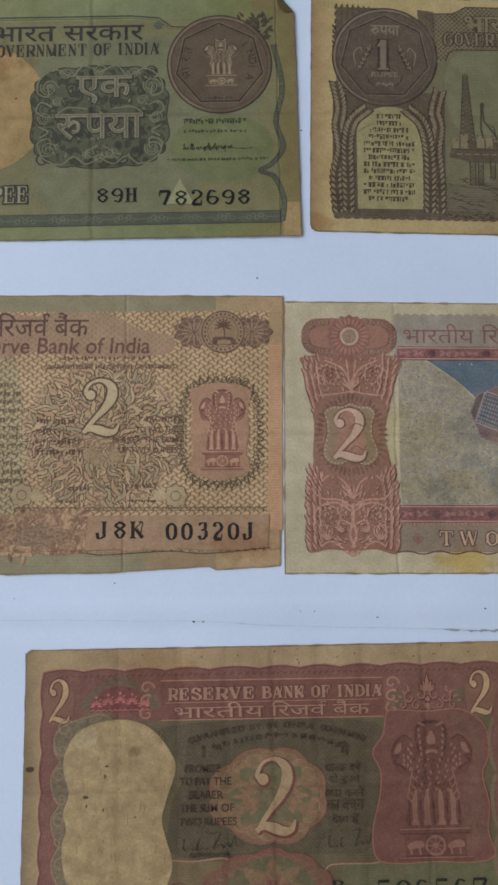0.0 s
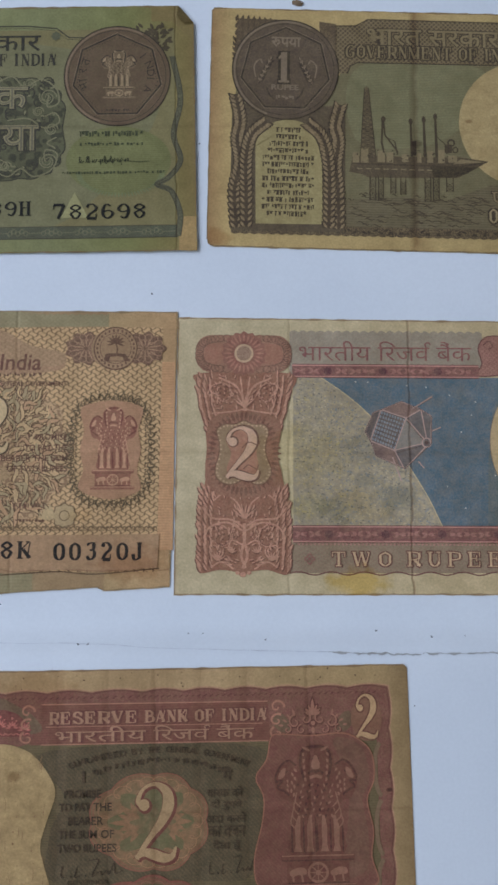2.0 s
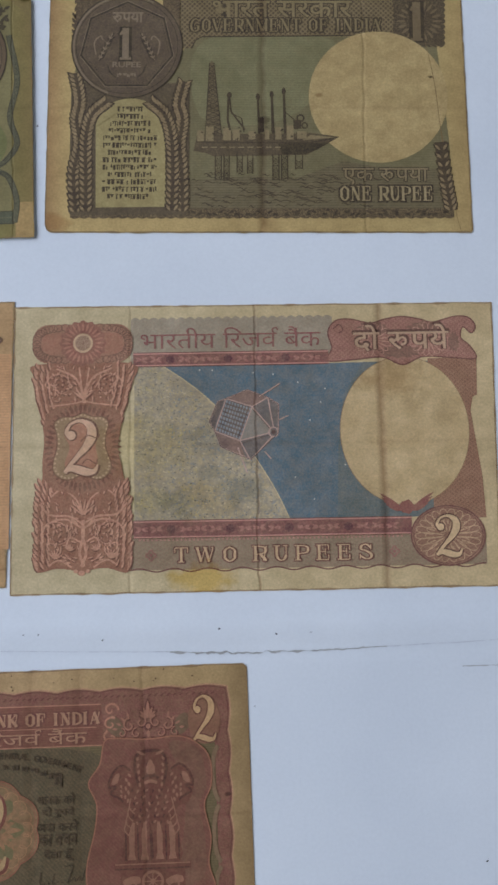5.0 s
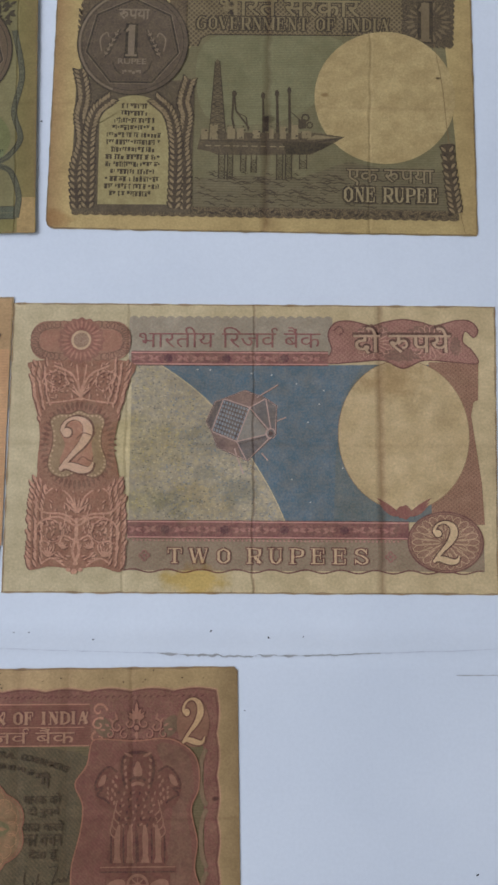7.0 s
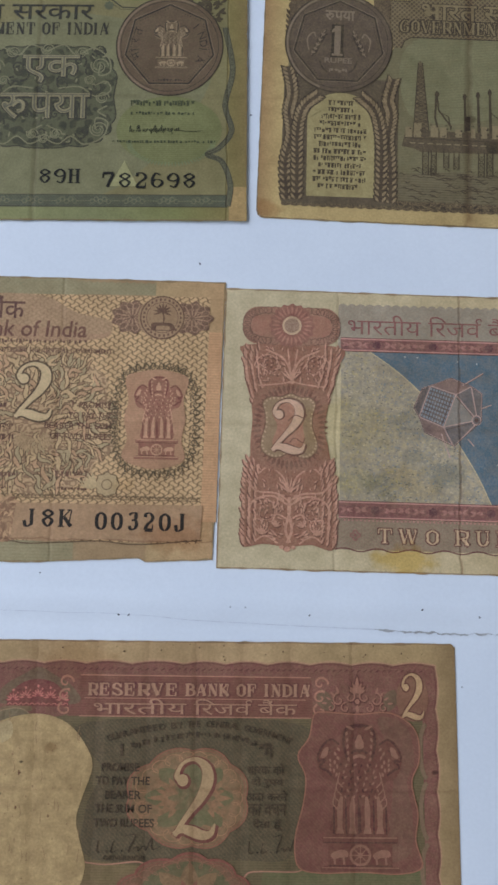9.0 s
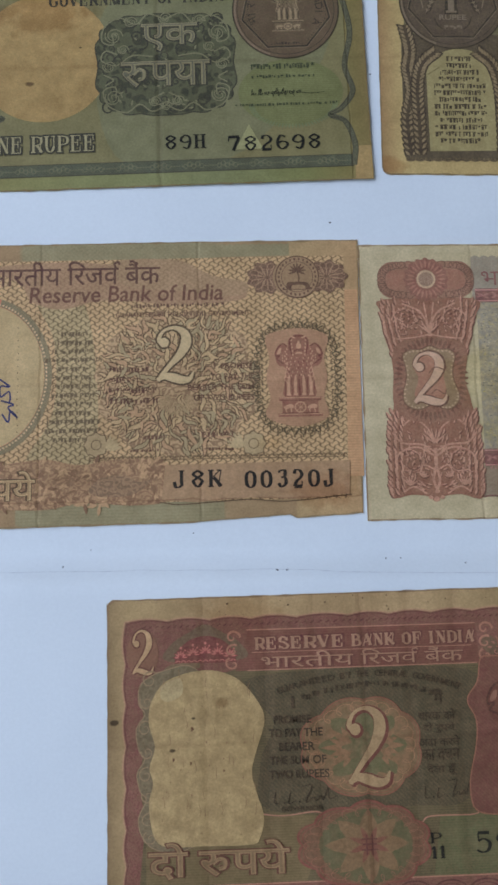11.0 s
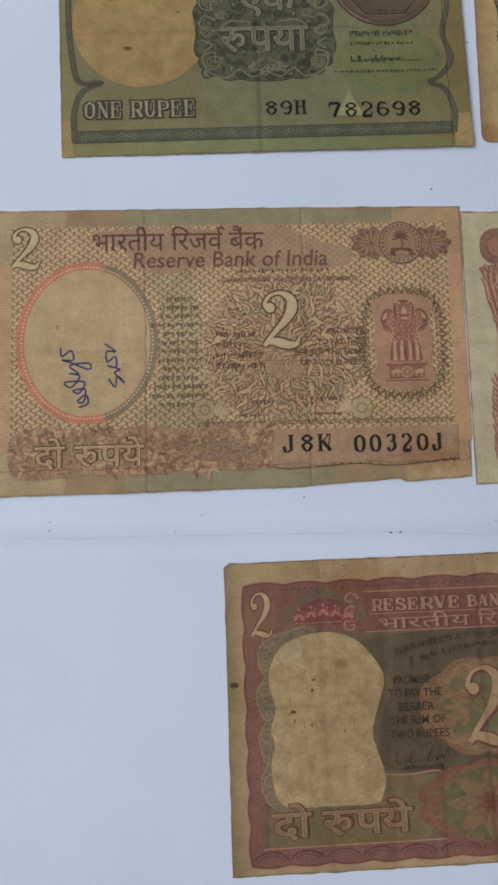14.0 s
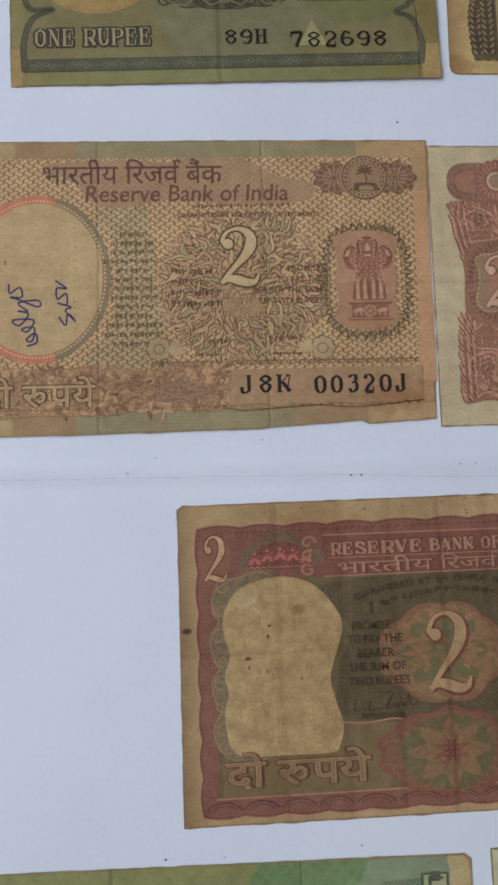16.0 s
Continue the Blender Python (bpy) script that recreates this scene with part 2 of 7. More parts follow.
def wear(name, creases, seed, stain_shade=(150, 112, 70), depth=1.0, spots=()):
    """One note's age, shared by all its inks: handling dirt, folds with brown lines and painted shading, crumples."""
    g = bpy.data.node_groups.new(name, "ShaderNodeTree")
    g.interface.new_socket("Tint", in_out="OUTPUT", socket_type="NodeSocketColor")
    g.interface.new_socket("Normal", in_out="OUTPUT", socket_type="NodeSocketVector")
    out = g.nodes.new("NodeGroupOutput")
    co = g.nodes.new("ShaderNodeTexCoord").outputs["Object"]
    mp = g.nodes.new("ShaderNodeMapping")
    link(g, co, mp.inputs["Vector"])
    mp.inputs["Location"].default_value = (seed * 0.37, seed * 0.21, 0)
    at = mp.outputs["Vector"]
    xyz = g.nodes.new("ShaderNodeSeparateXYZ")
    link(g, co, xyz.inputs[0])
    big, mid, fine = grain(g, at, 45, 3), grain(g, at, 260, 4), grain(g, at, 1900, 3, 0.7)
    tint = blend(g, 1.0, (1, 1, 1, 1), blend(g, span(g, big, 0.3, 0.7), (0.86, 0.84, 0.80, 1), (1.06, 1.06, 1.06, 1)), "MULTIPLY")
    tint = blend(g, 1.0, tint, blend(g, span(g, mid, 0.3, 0.72), (0.86, 0.85, 0.82, 1), (1.07, 1.07, 1.07, 1)), "MULTIPLY")
    tint = blend(g, 1.0, tint, blend(g, span(g, fine, 0.3, 0.7), (0.84, 0.84, 0.84, 1), (1.12, 1.12, 1.12, 1)), "MULTIPLY")
    relief = calc(g, "ADD", calc(g, "MULTIPLY", big, 1.6 * depth), calc(g, "ADD", calc(g, "MULTIPLY", mid, 0.35), calc(g, "MULTIPLY", fine, 0.05)))
    ink = (*[max(0.1, c) for c in linear(stain_shade)], 1.0)
    for axis, at_mm, width, strength in creases:
        v = xyz.outputs["XY".index(axis)]
        wob = calc(g, "MULTIPLY", calc(g, "SUBTRACT", mid, 0.5), 0.0016)
        d = calc(g, "DIVIDE", calc(g, "ABSOLUTE", calc(g, "ADD", calc(g, "SUBTRACT", v, at_mm * MM), wob)), width * MM)
        line = span(g, d, 0.0, 1.0, 1.0, 0.0)
        patch = calc(g, "MULTIPLY", line, span(g, big, 0.3, 0.62, 0.45, 1.0))
        tint = blend(g, calc(g, "MULTIPLY", patch, strength), tint, ink, "MULTIPLY")
        relief = calc(g, "SUBTRACT", relief, calc(g, "MULTIPLY", line, 0.25 if axis == "X" else 0.06))
    for x, y, r, rgb, strength in spots:
        dx = calc(g, "SUBTRACT", xyz.outputs[0], x * MM)
        dy = calc(g, "MULTIPLY", calc(g, "SUBTRACT", xyz.outputs[1], y * MM), 1.8)
        d = calc(g, "SQRT", calc(g, "ADD", calc(g, "MULTIPLY", dx, dx), calc(g, "MULTIPLY", dy, dy)))
        d = calc(g, "ADD", d, calc(g, "MULTIPLY", calc(g, "SUBTRACT", mid, 0.5), r * MM * 1.6))
        tint = blend(g, calc(g, "MULTIPLY", span(g, d, r * MM * 0.5, r * MM, 1.0, 0.0), strength), tint, (*linear(rgb), 1.0), "MULTIPLY")
    bump = g.nodes.new("ShaderNodeBump")
    bump.inputs["Strength"].default_value, bump.inputs["Distance"].default_value = 0.5, 0.0009
    link(g, relief, bump.inputs["Height"])
    link(g, tint, out.inputs["Tint"])
    link(g, bump.outputs["Normal"], out.inputs["Normal"])
    return g


def pattern(nt, kind, p, q):
    """A fine print pattern, 0 to 1, with a pitch of p by q millimetres."""
    co = nt.nodes.new("ShaderNodeTexCoord").outputs["Object"]
    xyz = nt.nodes.new("ShaderNodeSeparateXYZ")
    link(nt, co, xyz.inputs[0])
    x = calc(nt, "MULTIPLY", xyz.outputs[0], 2000 * math.pi / p)
    y = calc(nt, "MULTIPLY", xyz.outputs[1], 2000 * math.pi / q)
    sin = lambda v: calc(nt, "SINE", v)
    if kind == "lines":
        return span(nt, sin(y), -0.6, 0.6)
    if kind == "slant":
        return span(nt, sin(calc(nt, "ADD", x, y)), -0.5, 0.5)
    if kind == "net":
        bow = calc(nt, "MULTIPLY", sin(y), 0.55)
        a = calc(nt, "ABSOLUTE", sin(calc(nt, "ADD", calc(nt, "MULTIPLY", calc(nt, "ADD", x, y), 0.5), bow)))
        b = calc(nt, "ABSOLUTE", sin(calc(nt, "ADD", calc(nt, "MULTIPLY", calc(nt, "SUBTRACT", x, y), 0.5), bow)))
        return span(nt, calc(nt, "MINIMUM", a, b), 0.12, 0.42, 1.0, 0.0)
    if kind == "mesh":
        a = sin(calc(nt, "ADD", x, y))
        b = sin(calc(nt, "SUBTRACT", x, y))
        return span(nt, calc(nt, "MAXIMUM", a, b), 0.2, 0.95)
    if kind == "lace":
        n = nt.nodes.new("ShaderNodeTexVoronoi")
        link(nt, co, n.inputs["Vector"])
        n.inputs["Scale"].default_value = 1000 / p
        return span(nt, sin(calc(nt, "MULTIPLY", n.outputs["Distance"], 18.0)), -0.5, 0.6)
    if kind == "swirl":
        n = nt.nodes.new("ShaderNodeTexNoise")
        link(nt, co, n.inputs["Vector"])
        n.inputs["Scale"].default_value, n.inputs["Detail"].default_value = 1000 / p, 1.0
        return span(nt, sin(calc(nt, "MULTIPLY", n.outputs["Fac"], q)), -0.3, 0.4)
    return span(nt, grain(nt, co, 1000 / p, 5, 0.65), 0.35, 0.65)


TINY = {"language_line", "small_print", "script_block", "signature", "pebble_print", "pebble_outline", "planet_speckle", "dirt_speckle", "star_speckle", "rig_highlight",
        "scroll_print", "scroll_filling", "banner_leaf_print", "wave_print", "border_dash_print", "border_arc_print", "guarantee", "bead_ring", "pin_mark_row", "palm_print",
        "coin_lettering", "handwriting", "promise", "vine", "badge_lace", "solar_cell_grid", "wheat_ear", "lotus_outline", "window_ornament", "side_scroll_print", "leaf_print", "leaf_shade", "lotus", "sunburst", "rosette_leaf_print", "corner_leaf_print", "dot_row", "value_shade", "title_shade", "heading_shade"}


class Note:
    """A banknote lying flat: an Empty at its lower corner with the paper and its printed parts; millimetres from that corner."""

    def __init__(self, x, y, turn, lift, label, creases, seed, spots=(), depth=1.0, tilt=(0, 0), pap=(165, 145, 100), warp=None, tone=(1, 1, 1), thin=1.0):
        self.tone, self.thin = tone, thin
        self.pap, self.warp = pap, warp or (lambda x, y: (x, y))
        self.root = tagged(new("banknote"), label, "banknote", "banknotes laid out on white paper")
        self.root.matrix_world = pose(x * MM, y * MM, lift * MM, tilt[0], tilt[1], turn)
        self.age = wear("age", creases, seed, depth=depth, spots=spots)
        self.mats, self.level, self.under = {}, 0, None

    def paint(self, rgb):
        return base([c * k for c, k in zip(rgb, self.tone)])

    def ink(self, rgb, rgb2=None, kind="grain", p=1.0, q=None, rough=0.72, amount=1.0, fade=1.0):
        key = (rgb, rgb2, kind, p, q, amount, fade)
        if key not in self.mats:
            m = bpy.data.materials.new("note_ink")
            m.use_nodes = True
            nt = m.node_tree
            bsdf = nt.nodes["Principled BSDF"]
            age = nt.nodes.new("ShaderNodeGroup")
            age.node_tree = self.age
            col = self.paint(rgb)
            if rgb2:
                col = blend(nt, calc(nt, "MULTIPLY", pattern(nt, kind, p, q or p), amount), col, self.paint(rgb2))
            if fade:
                spot = nt.nodes.new("ShaderNodeTexCoord").outputs["Object"]
                thin = calc(nt, "ADD", span(nt, grain(nt, spot, 420, 4, 0.7), 0.35, 0.7, 0.02, 0.17), span(nt, grain(nt, spot, 2600, 2, 0.6), 0.4, 0.7, 0.0, 0.15))
                col = blend(nt, calc(nt, "MULTIPLY", thin, fade * self.thin), col, self.paint(self.pap))
            col = blend(nt, 1.0, col, age.outputs["Tint"], "MULTIPLY")
            link(nt, col, bsdf.inputs["Base Color"])
            link(nt, age.outputs["Normal"], bsdf.inputs["Normal"])
            bsdf.inputs["Roughness"].default_value = rough
            bsdf.inputs["Specular IOR Level"].default_value = 0.3
            self.mats[key] = m
        return self.mats[key]

    def bands(self, stops, axis=0):
        """Colours that run into one another across the sheet: (millimetres, colour) from side to side."""
        m = bpy.data.materials.new("note_paper")
        m.use_nodes = True
        nt = m.node_tree
        bsdf = nt.nodes["Principled BSDF"]
        age = nt.nodes.new("ShaderNodeGroup")
        age.node_tree = self.age
        xyz = nt.nodes.new("ShaderNodeSeparateXYZ")
        co = nt.nodes.new("ShaderNodeTexCoord").outputs["Object"]
        link(nt, co, xyz.inputs[0])
        size = stops[-1][0]
        v = calc(nt, "DIVIDE", xyz.outputs[axis], size * MM)
        v = calc(nt, "ADD", v, calc(nt, "MULTIPLY", calc(nt, "SUBTRACT", grain(nt, co, 160, 3), 0.5), 0.03))
        ramp = nt.nodes.new("ShaderNodeValToRGB")
        el = ramp.color_ramp.elements
        while len(el) > 1:
            el.remove(el[-1])
        el[0].position, el[0].color = stops[0][0] / size, self.paint(stops[0][1])
        for s, rgb in stops[1:]:
            el.new(s / size).color = self.paint(rgb)
        link(nt, v, ramp.inputs[0])
        link(nt, blend(nt, 1.0, ramp.outputs[0], age.outputs["Tint"], "MULTIPLY"), bsdf.inputs["Base Color"])
        link(nt, age.outputs["Normal"], bsdf.inputs["Normal"])
        bsdf.inputs["Roughness"].default_value, bsdf.inputs["Specular IOR Level"].default_value = 0.75, 0.3
        return m

    def sheet(self, outline, mat, rim_tone=(138, 118, 82), thick=0.11):
        """The paper itself, with soft uneven edges."""
        pts = []
        for i, a in enumerate(outline):
            b = outline[(i + 1) % len(outline)]
            ln = math.hypot(b[0] - a[0], b[1] - a[1])
            for k in range(max(1, int(ln / 1.2))):
                u = k / max(1, int(ln / 1.2))
                x, y = a[0] + (b[0] - a[0]) * u, a[1] + (b[1] - a[1]) * u
                j = 0.09 if 0 < k else 0.0
                pts.append((x + j * noise.noise((x * 0.5, y * 0.5, 3.1)), y + j * 1.4 * noise.noise((x * 0.5, y * 0.5, 8.4))))
        bm = bmesh.new()
        top = bm.faces.new([bm.verts.new((x * MM, y * MM, 0)) for x, y in (self.warp(*q) for q in pts)])
        low = bmesh.ops.extrude_face_region(bm, geom=[top])
        for v in [g for g in low["geom"] if isinstance(g, bmesh.types.BMVert)]:
            v.co.z = -thick * MM
        bmesh.ops.recalc_face_normals(bm, faces=bm.faces)
        ob = part("paper", bm, mat, self.root)
        rim = [(x + (48 - x) * 0.003, y + (31 - y) * 0.005) for x, y in pts]
        # dark rim: edge dirt, with the slight shade at the border painted in
        self.show("edge_grime", Ink().stroke([(x, y, max(0.05, 0.3 + 0.5 * noise.noise((x * 0.3, y * 0.3, 5)))) for x, y in rim], closed=True), self.ink(rim_tone, fade=1.6), label="worn dirty edge")
        return ob

    def show(self, name, ink, mat, parent=None, label=""):
        """One print lies on top of those before it."""
        self.level += 1
        z = 0.004 + self.level * 0.0028
        me = bpy.data.meshes.new(name)
        me.from_pydata([(*(c * MM for c in self.warp(x, y)), (z + h * 0.3) * MM) for x, y, h in ink.v], [], ink.f)
        me.materials.append(mat)
        flip = [p.index for p in me.polygons if p.normal.z < 0]
        if flip:
            bm = bmesh.new()
            bm.from_mesh(me)
            bm.faces.ensure_lookup_table()
            bmesh.ops.reverse_faces(bm, faces=[bm.faces[i] for i in flip])
            bm.to_mesh(me)
            bm.free()
        ob = new(name, me)
        ob.parent = parent or self.under or self.root
        if name in TINY:
            tagged(ob, kind="stuff")
        if label:
            tagged(ob, label)
        return ob


def part(name, bm, mat, parent=None, label=""):
    me = bpy.data.meshes.new(name)
    bm.to_mesh(me)
    bm.free()
    me.materials.append(mat)
    ob = new(name, me)
    ob.parent = parent
    if label:
        tagged(ob, label)
    return ob


def plain(name, rgb, rough=0.8, rgb2=None, scale=60.0, bump=0.0, fine=900.0):
    m = bpy.data.materials.new(name)
    m.use_nodes = True
    nt = m.node_tree
    bsdf = nt.nodes["Principled BSDF"]
    co = nt.nodes.new("ShaderNodeTexCoord").outputs["Object"]
    a, b = grain(nt, co, scale, 5), grain(nt, co, fine, 3)
    col = blend(nt, span(nt, a, 0.4, 0.75), (*rgb, 1), (*(rgb2 or [c * 0.9 for c in rgb]), 1))
    col = blend(nt, 1.0, col, blend(nt, b, (0.95, 0.95, 0.95, 1), (1.04, 1.04, 1.04, 1)), "MULTIPLY")
    link(nt, col, bsdf.inputs["Base Color"])
    bsdf.inputs["Roughness"].default_value, bsdf.inputs["Specular IOR Level"].default_value = rough, 0.3
    if bump:
        bn = nt.nodes.new("ShaderNodeBump")
        bn.inputs["Strength"].default_value, bn.inputs["Distance"].default_value = 0.4, bump
        link(nt, calc(nt, "ADD", a, calc(nt, "MULTIPLY", b, 0.08)), bn.inputs["Height"])
        link(nt, bn.outputs["Normal"], bsdf.inputs["Normal"])
    return m


# ---- the added unseen room, the table and the white sheets ----
def slab(name, x0, y0, z0, x1, y1, z1, mat, label, category, parent=None, kind="structure", bevel=0.0):
    bm = bmesh.new()
    bmesh.ops.create_cube(bm, size=1, matrix=Matrix.Translation(((x0 + x1) / 2, (y0 + y1) / 2, (z0 + z1) / 2)) @ Matrix.Diagonal((x1 - x0, y1 - y0, z1 - z0, 1)))
    if bevel:
        bmesh.ops.bevel(bm, geom=bm.edges[:], offset=bevel, segments=2, affect="EDGES")
    ob = part(name, bm, mat, parent)
    return tagged(ob, label, category, kind=kind) if label else ob


# walls, floor and ceiling are never in view; they enclose and bounce the light
wall_paint = plain("wall_paint", (0.72, 0.72, 0.70), 0.9, scale=3, bump=0.0006, fine=200)
floor_mat = plain("floor_finish", (0.30, 0.27, 0.24), 0.6, scale=4, fine=120)
slab("floor", -1.1, -1.5, -0.85, 1.6, 1.8, -0.75, floor_mat, "plain brown floor of the room", "floor")
slab("ceiling", -1.1, -1.5, 1.9, 1.6, 1.8, 2.0, wall_paint, "plain white painted ceiling", "ceiling")
slab("wall_north", -1.1, 1.8, -0.75, 1.6, 1.9, 1.9, wall_paint, "plain off-white painted wall", "wall")
slab("wall_east", 1.6, -1.5, -0.75, 1.7, 1.8, 1.9, wall_paint, "plain off-white painted wall", "wall")
slab("wall_south", -1.1, -1.6, -0.75, 1.6, -1.5, 1.9, wall_paint, "plain off-white painted wall", "wall")
west = tagged(new("wall_west"), "off-white painted wall with an open window", "wall", kind="structure")
for y0, z0, y1, z1 in ((-1.5, -0.75, 1.8, 0.35), (-1.5, 1.6, 1.8, 1.9), (-1.5, 0.35, -0.71, 1.6), (1.21, 0.35, 1.8, 1.6)):
    slab("wall_panel", -1.2, y0, z0, -1.1, y1, z1, wall_paint, "", "", west)
table_wood = plain("table_wood", (0.25, 0.16, 0.09), 0.5, scale=20, fine=300)
table = tagged(new("table"), "plain brown wooden table under the white sheets", "table")
slab("tabletop", -0.55, -0.35, -0.03, 0.55, 0.45, -0.00102, table_wood, "", "", table, bevel=0.003)
for sx in (-0.5, 0.5):
    for sy in (-0.3, 0.4):
        slab("leg", sx - 0.025, sy - 0.025, -0.75, sx + 0.025, sy + 0.025, -0.03, table_wood, "", "", table)


FOLD = ([-235, -98, -21, 0, 12, 52, 67, 105, 240], [-9.0, -9.4, -9.9, -10.9, -11.2, -12.1, -12.0, -10.8, -10.0])
CREST = ([-235, -101, -78, 60, 103, 240], [-12.6, -13.2, -14.4, -14.7, -15.1, -15.6])
LOW, HIGH = -0.32, 4.28


def fold_y(x):
    return float(np.interp(x, *FOLD)) + 0.25 * noise.noise((x * 0.11, 2, 1)) + (0.3 * noise.noise((x * 0.7, 4, 1)) if 35 < x < 75 else 0)


def crest_y(x):
    return float(np.interp(x, *CREST)) + 0.2 * noise.noise((x * 0.09, 6, 1))


def paper_height(x, y):
    a, b = -4.2, crest_y(x)
    u = min(1.0, max(0.0, (a - y) / (a - b)))
    return LOW + (HIGH - LOW) * (u + 0.14 * math.sin(2 * math.pi * (u - 0.5)))


paper_white = plain("white_paper", (0.81, 0.84, 0.86), 0.7, (0.73, 0.765, 0.795), 17, 0.0006, 1400)
bm = bmesh.new()
prev = None
for x in np.linspace(-240, 245, 400):
    a, b = fold_y(x), crest_y(x)
    prof = [(330, -0.95), (330, LOW), (60, LOW)]
    for y in np.linspace(-4.2, b, 16):
        crease = 0.10 * math.exp(-((y - a) / 0.5) ** 2)
        prof.append((y, paper_height(x, y) - crease))
    prof += [(b - 1.0, HIGH), (-60, HIGH), (-280, HIGH), (-280, -0.95)]
    ring = [bm.verts.new((x * MM, y * MM, z * MM)) for y, z in prof]
    if prev:
        for k in range(len(ring)):
            bm.faces.new((prev[k], prev[k - 1], ring[k - 1], ring[k])).smooth = 2 < k < len(ring) - 1
    else:
        bm.faces.new(ring)
    prev = ring
bm.faces.new(prev[::-1])
bmesh.ops.recalc_face_normals(bm, faces=bm.faces)
upper = tagged(part("drawing_paper", bm, paper_white), "white drawing paper with a folded step and torn fibres", "paper")
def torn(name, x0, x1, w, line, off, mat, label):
    """A ragged strip along the fold: paper fibres, and the faint grey fold line."""
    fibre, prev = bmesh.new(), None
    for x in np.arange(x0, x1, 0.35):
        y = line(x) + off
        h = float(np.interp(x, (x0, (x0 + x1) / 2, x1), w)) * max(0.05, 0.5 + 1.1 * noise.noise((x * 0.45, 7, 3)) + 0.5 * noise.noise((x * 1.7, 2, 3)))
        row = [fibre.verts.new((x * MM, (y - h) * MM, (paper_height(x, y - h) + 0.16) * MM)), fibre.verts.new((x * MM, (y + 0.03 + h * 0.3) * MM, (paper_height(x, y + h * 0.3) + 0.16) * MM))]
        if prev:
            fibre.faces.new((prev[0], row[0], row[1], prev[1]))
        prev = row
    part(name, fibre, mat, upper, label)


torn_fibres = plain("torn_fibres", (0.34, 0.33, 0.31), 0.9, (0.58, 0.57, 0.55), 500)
worn_fold = plain("worn_fold", (0.56, 0.58, 0.62), 0.9, (0.72, 0.74, 0.77), 500)
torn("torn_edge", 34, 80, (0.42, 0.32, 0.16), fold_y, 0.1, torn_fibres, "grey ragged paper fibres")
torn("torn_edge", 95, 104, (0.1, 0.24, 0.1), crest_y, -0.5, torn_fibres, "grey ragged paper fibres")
torn("fold_edge", -98, 34, (0.05, 0.05, 0.09), fold_y, 0.1, worn_fold, "faint grey worn fold line")
torn("fold_edge", 80, 125, (0.12, 0.12, 0.12), fold_y, 0.1, worn_fold, "faint grey worn fold line")


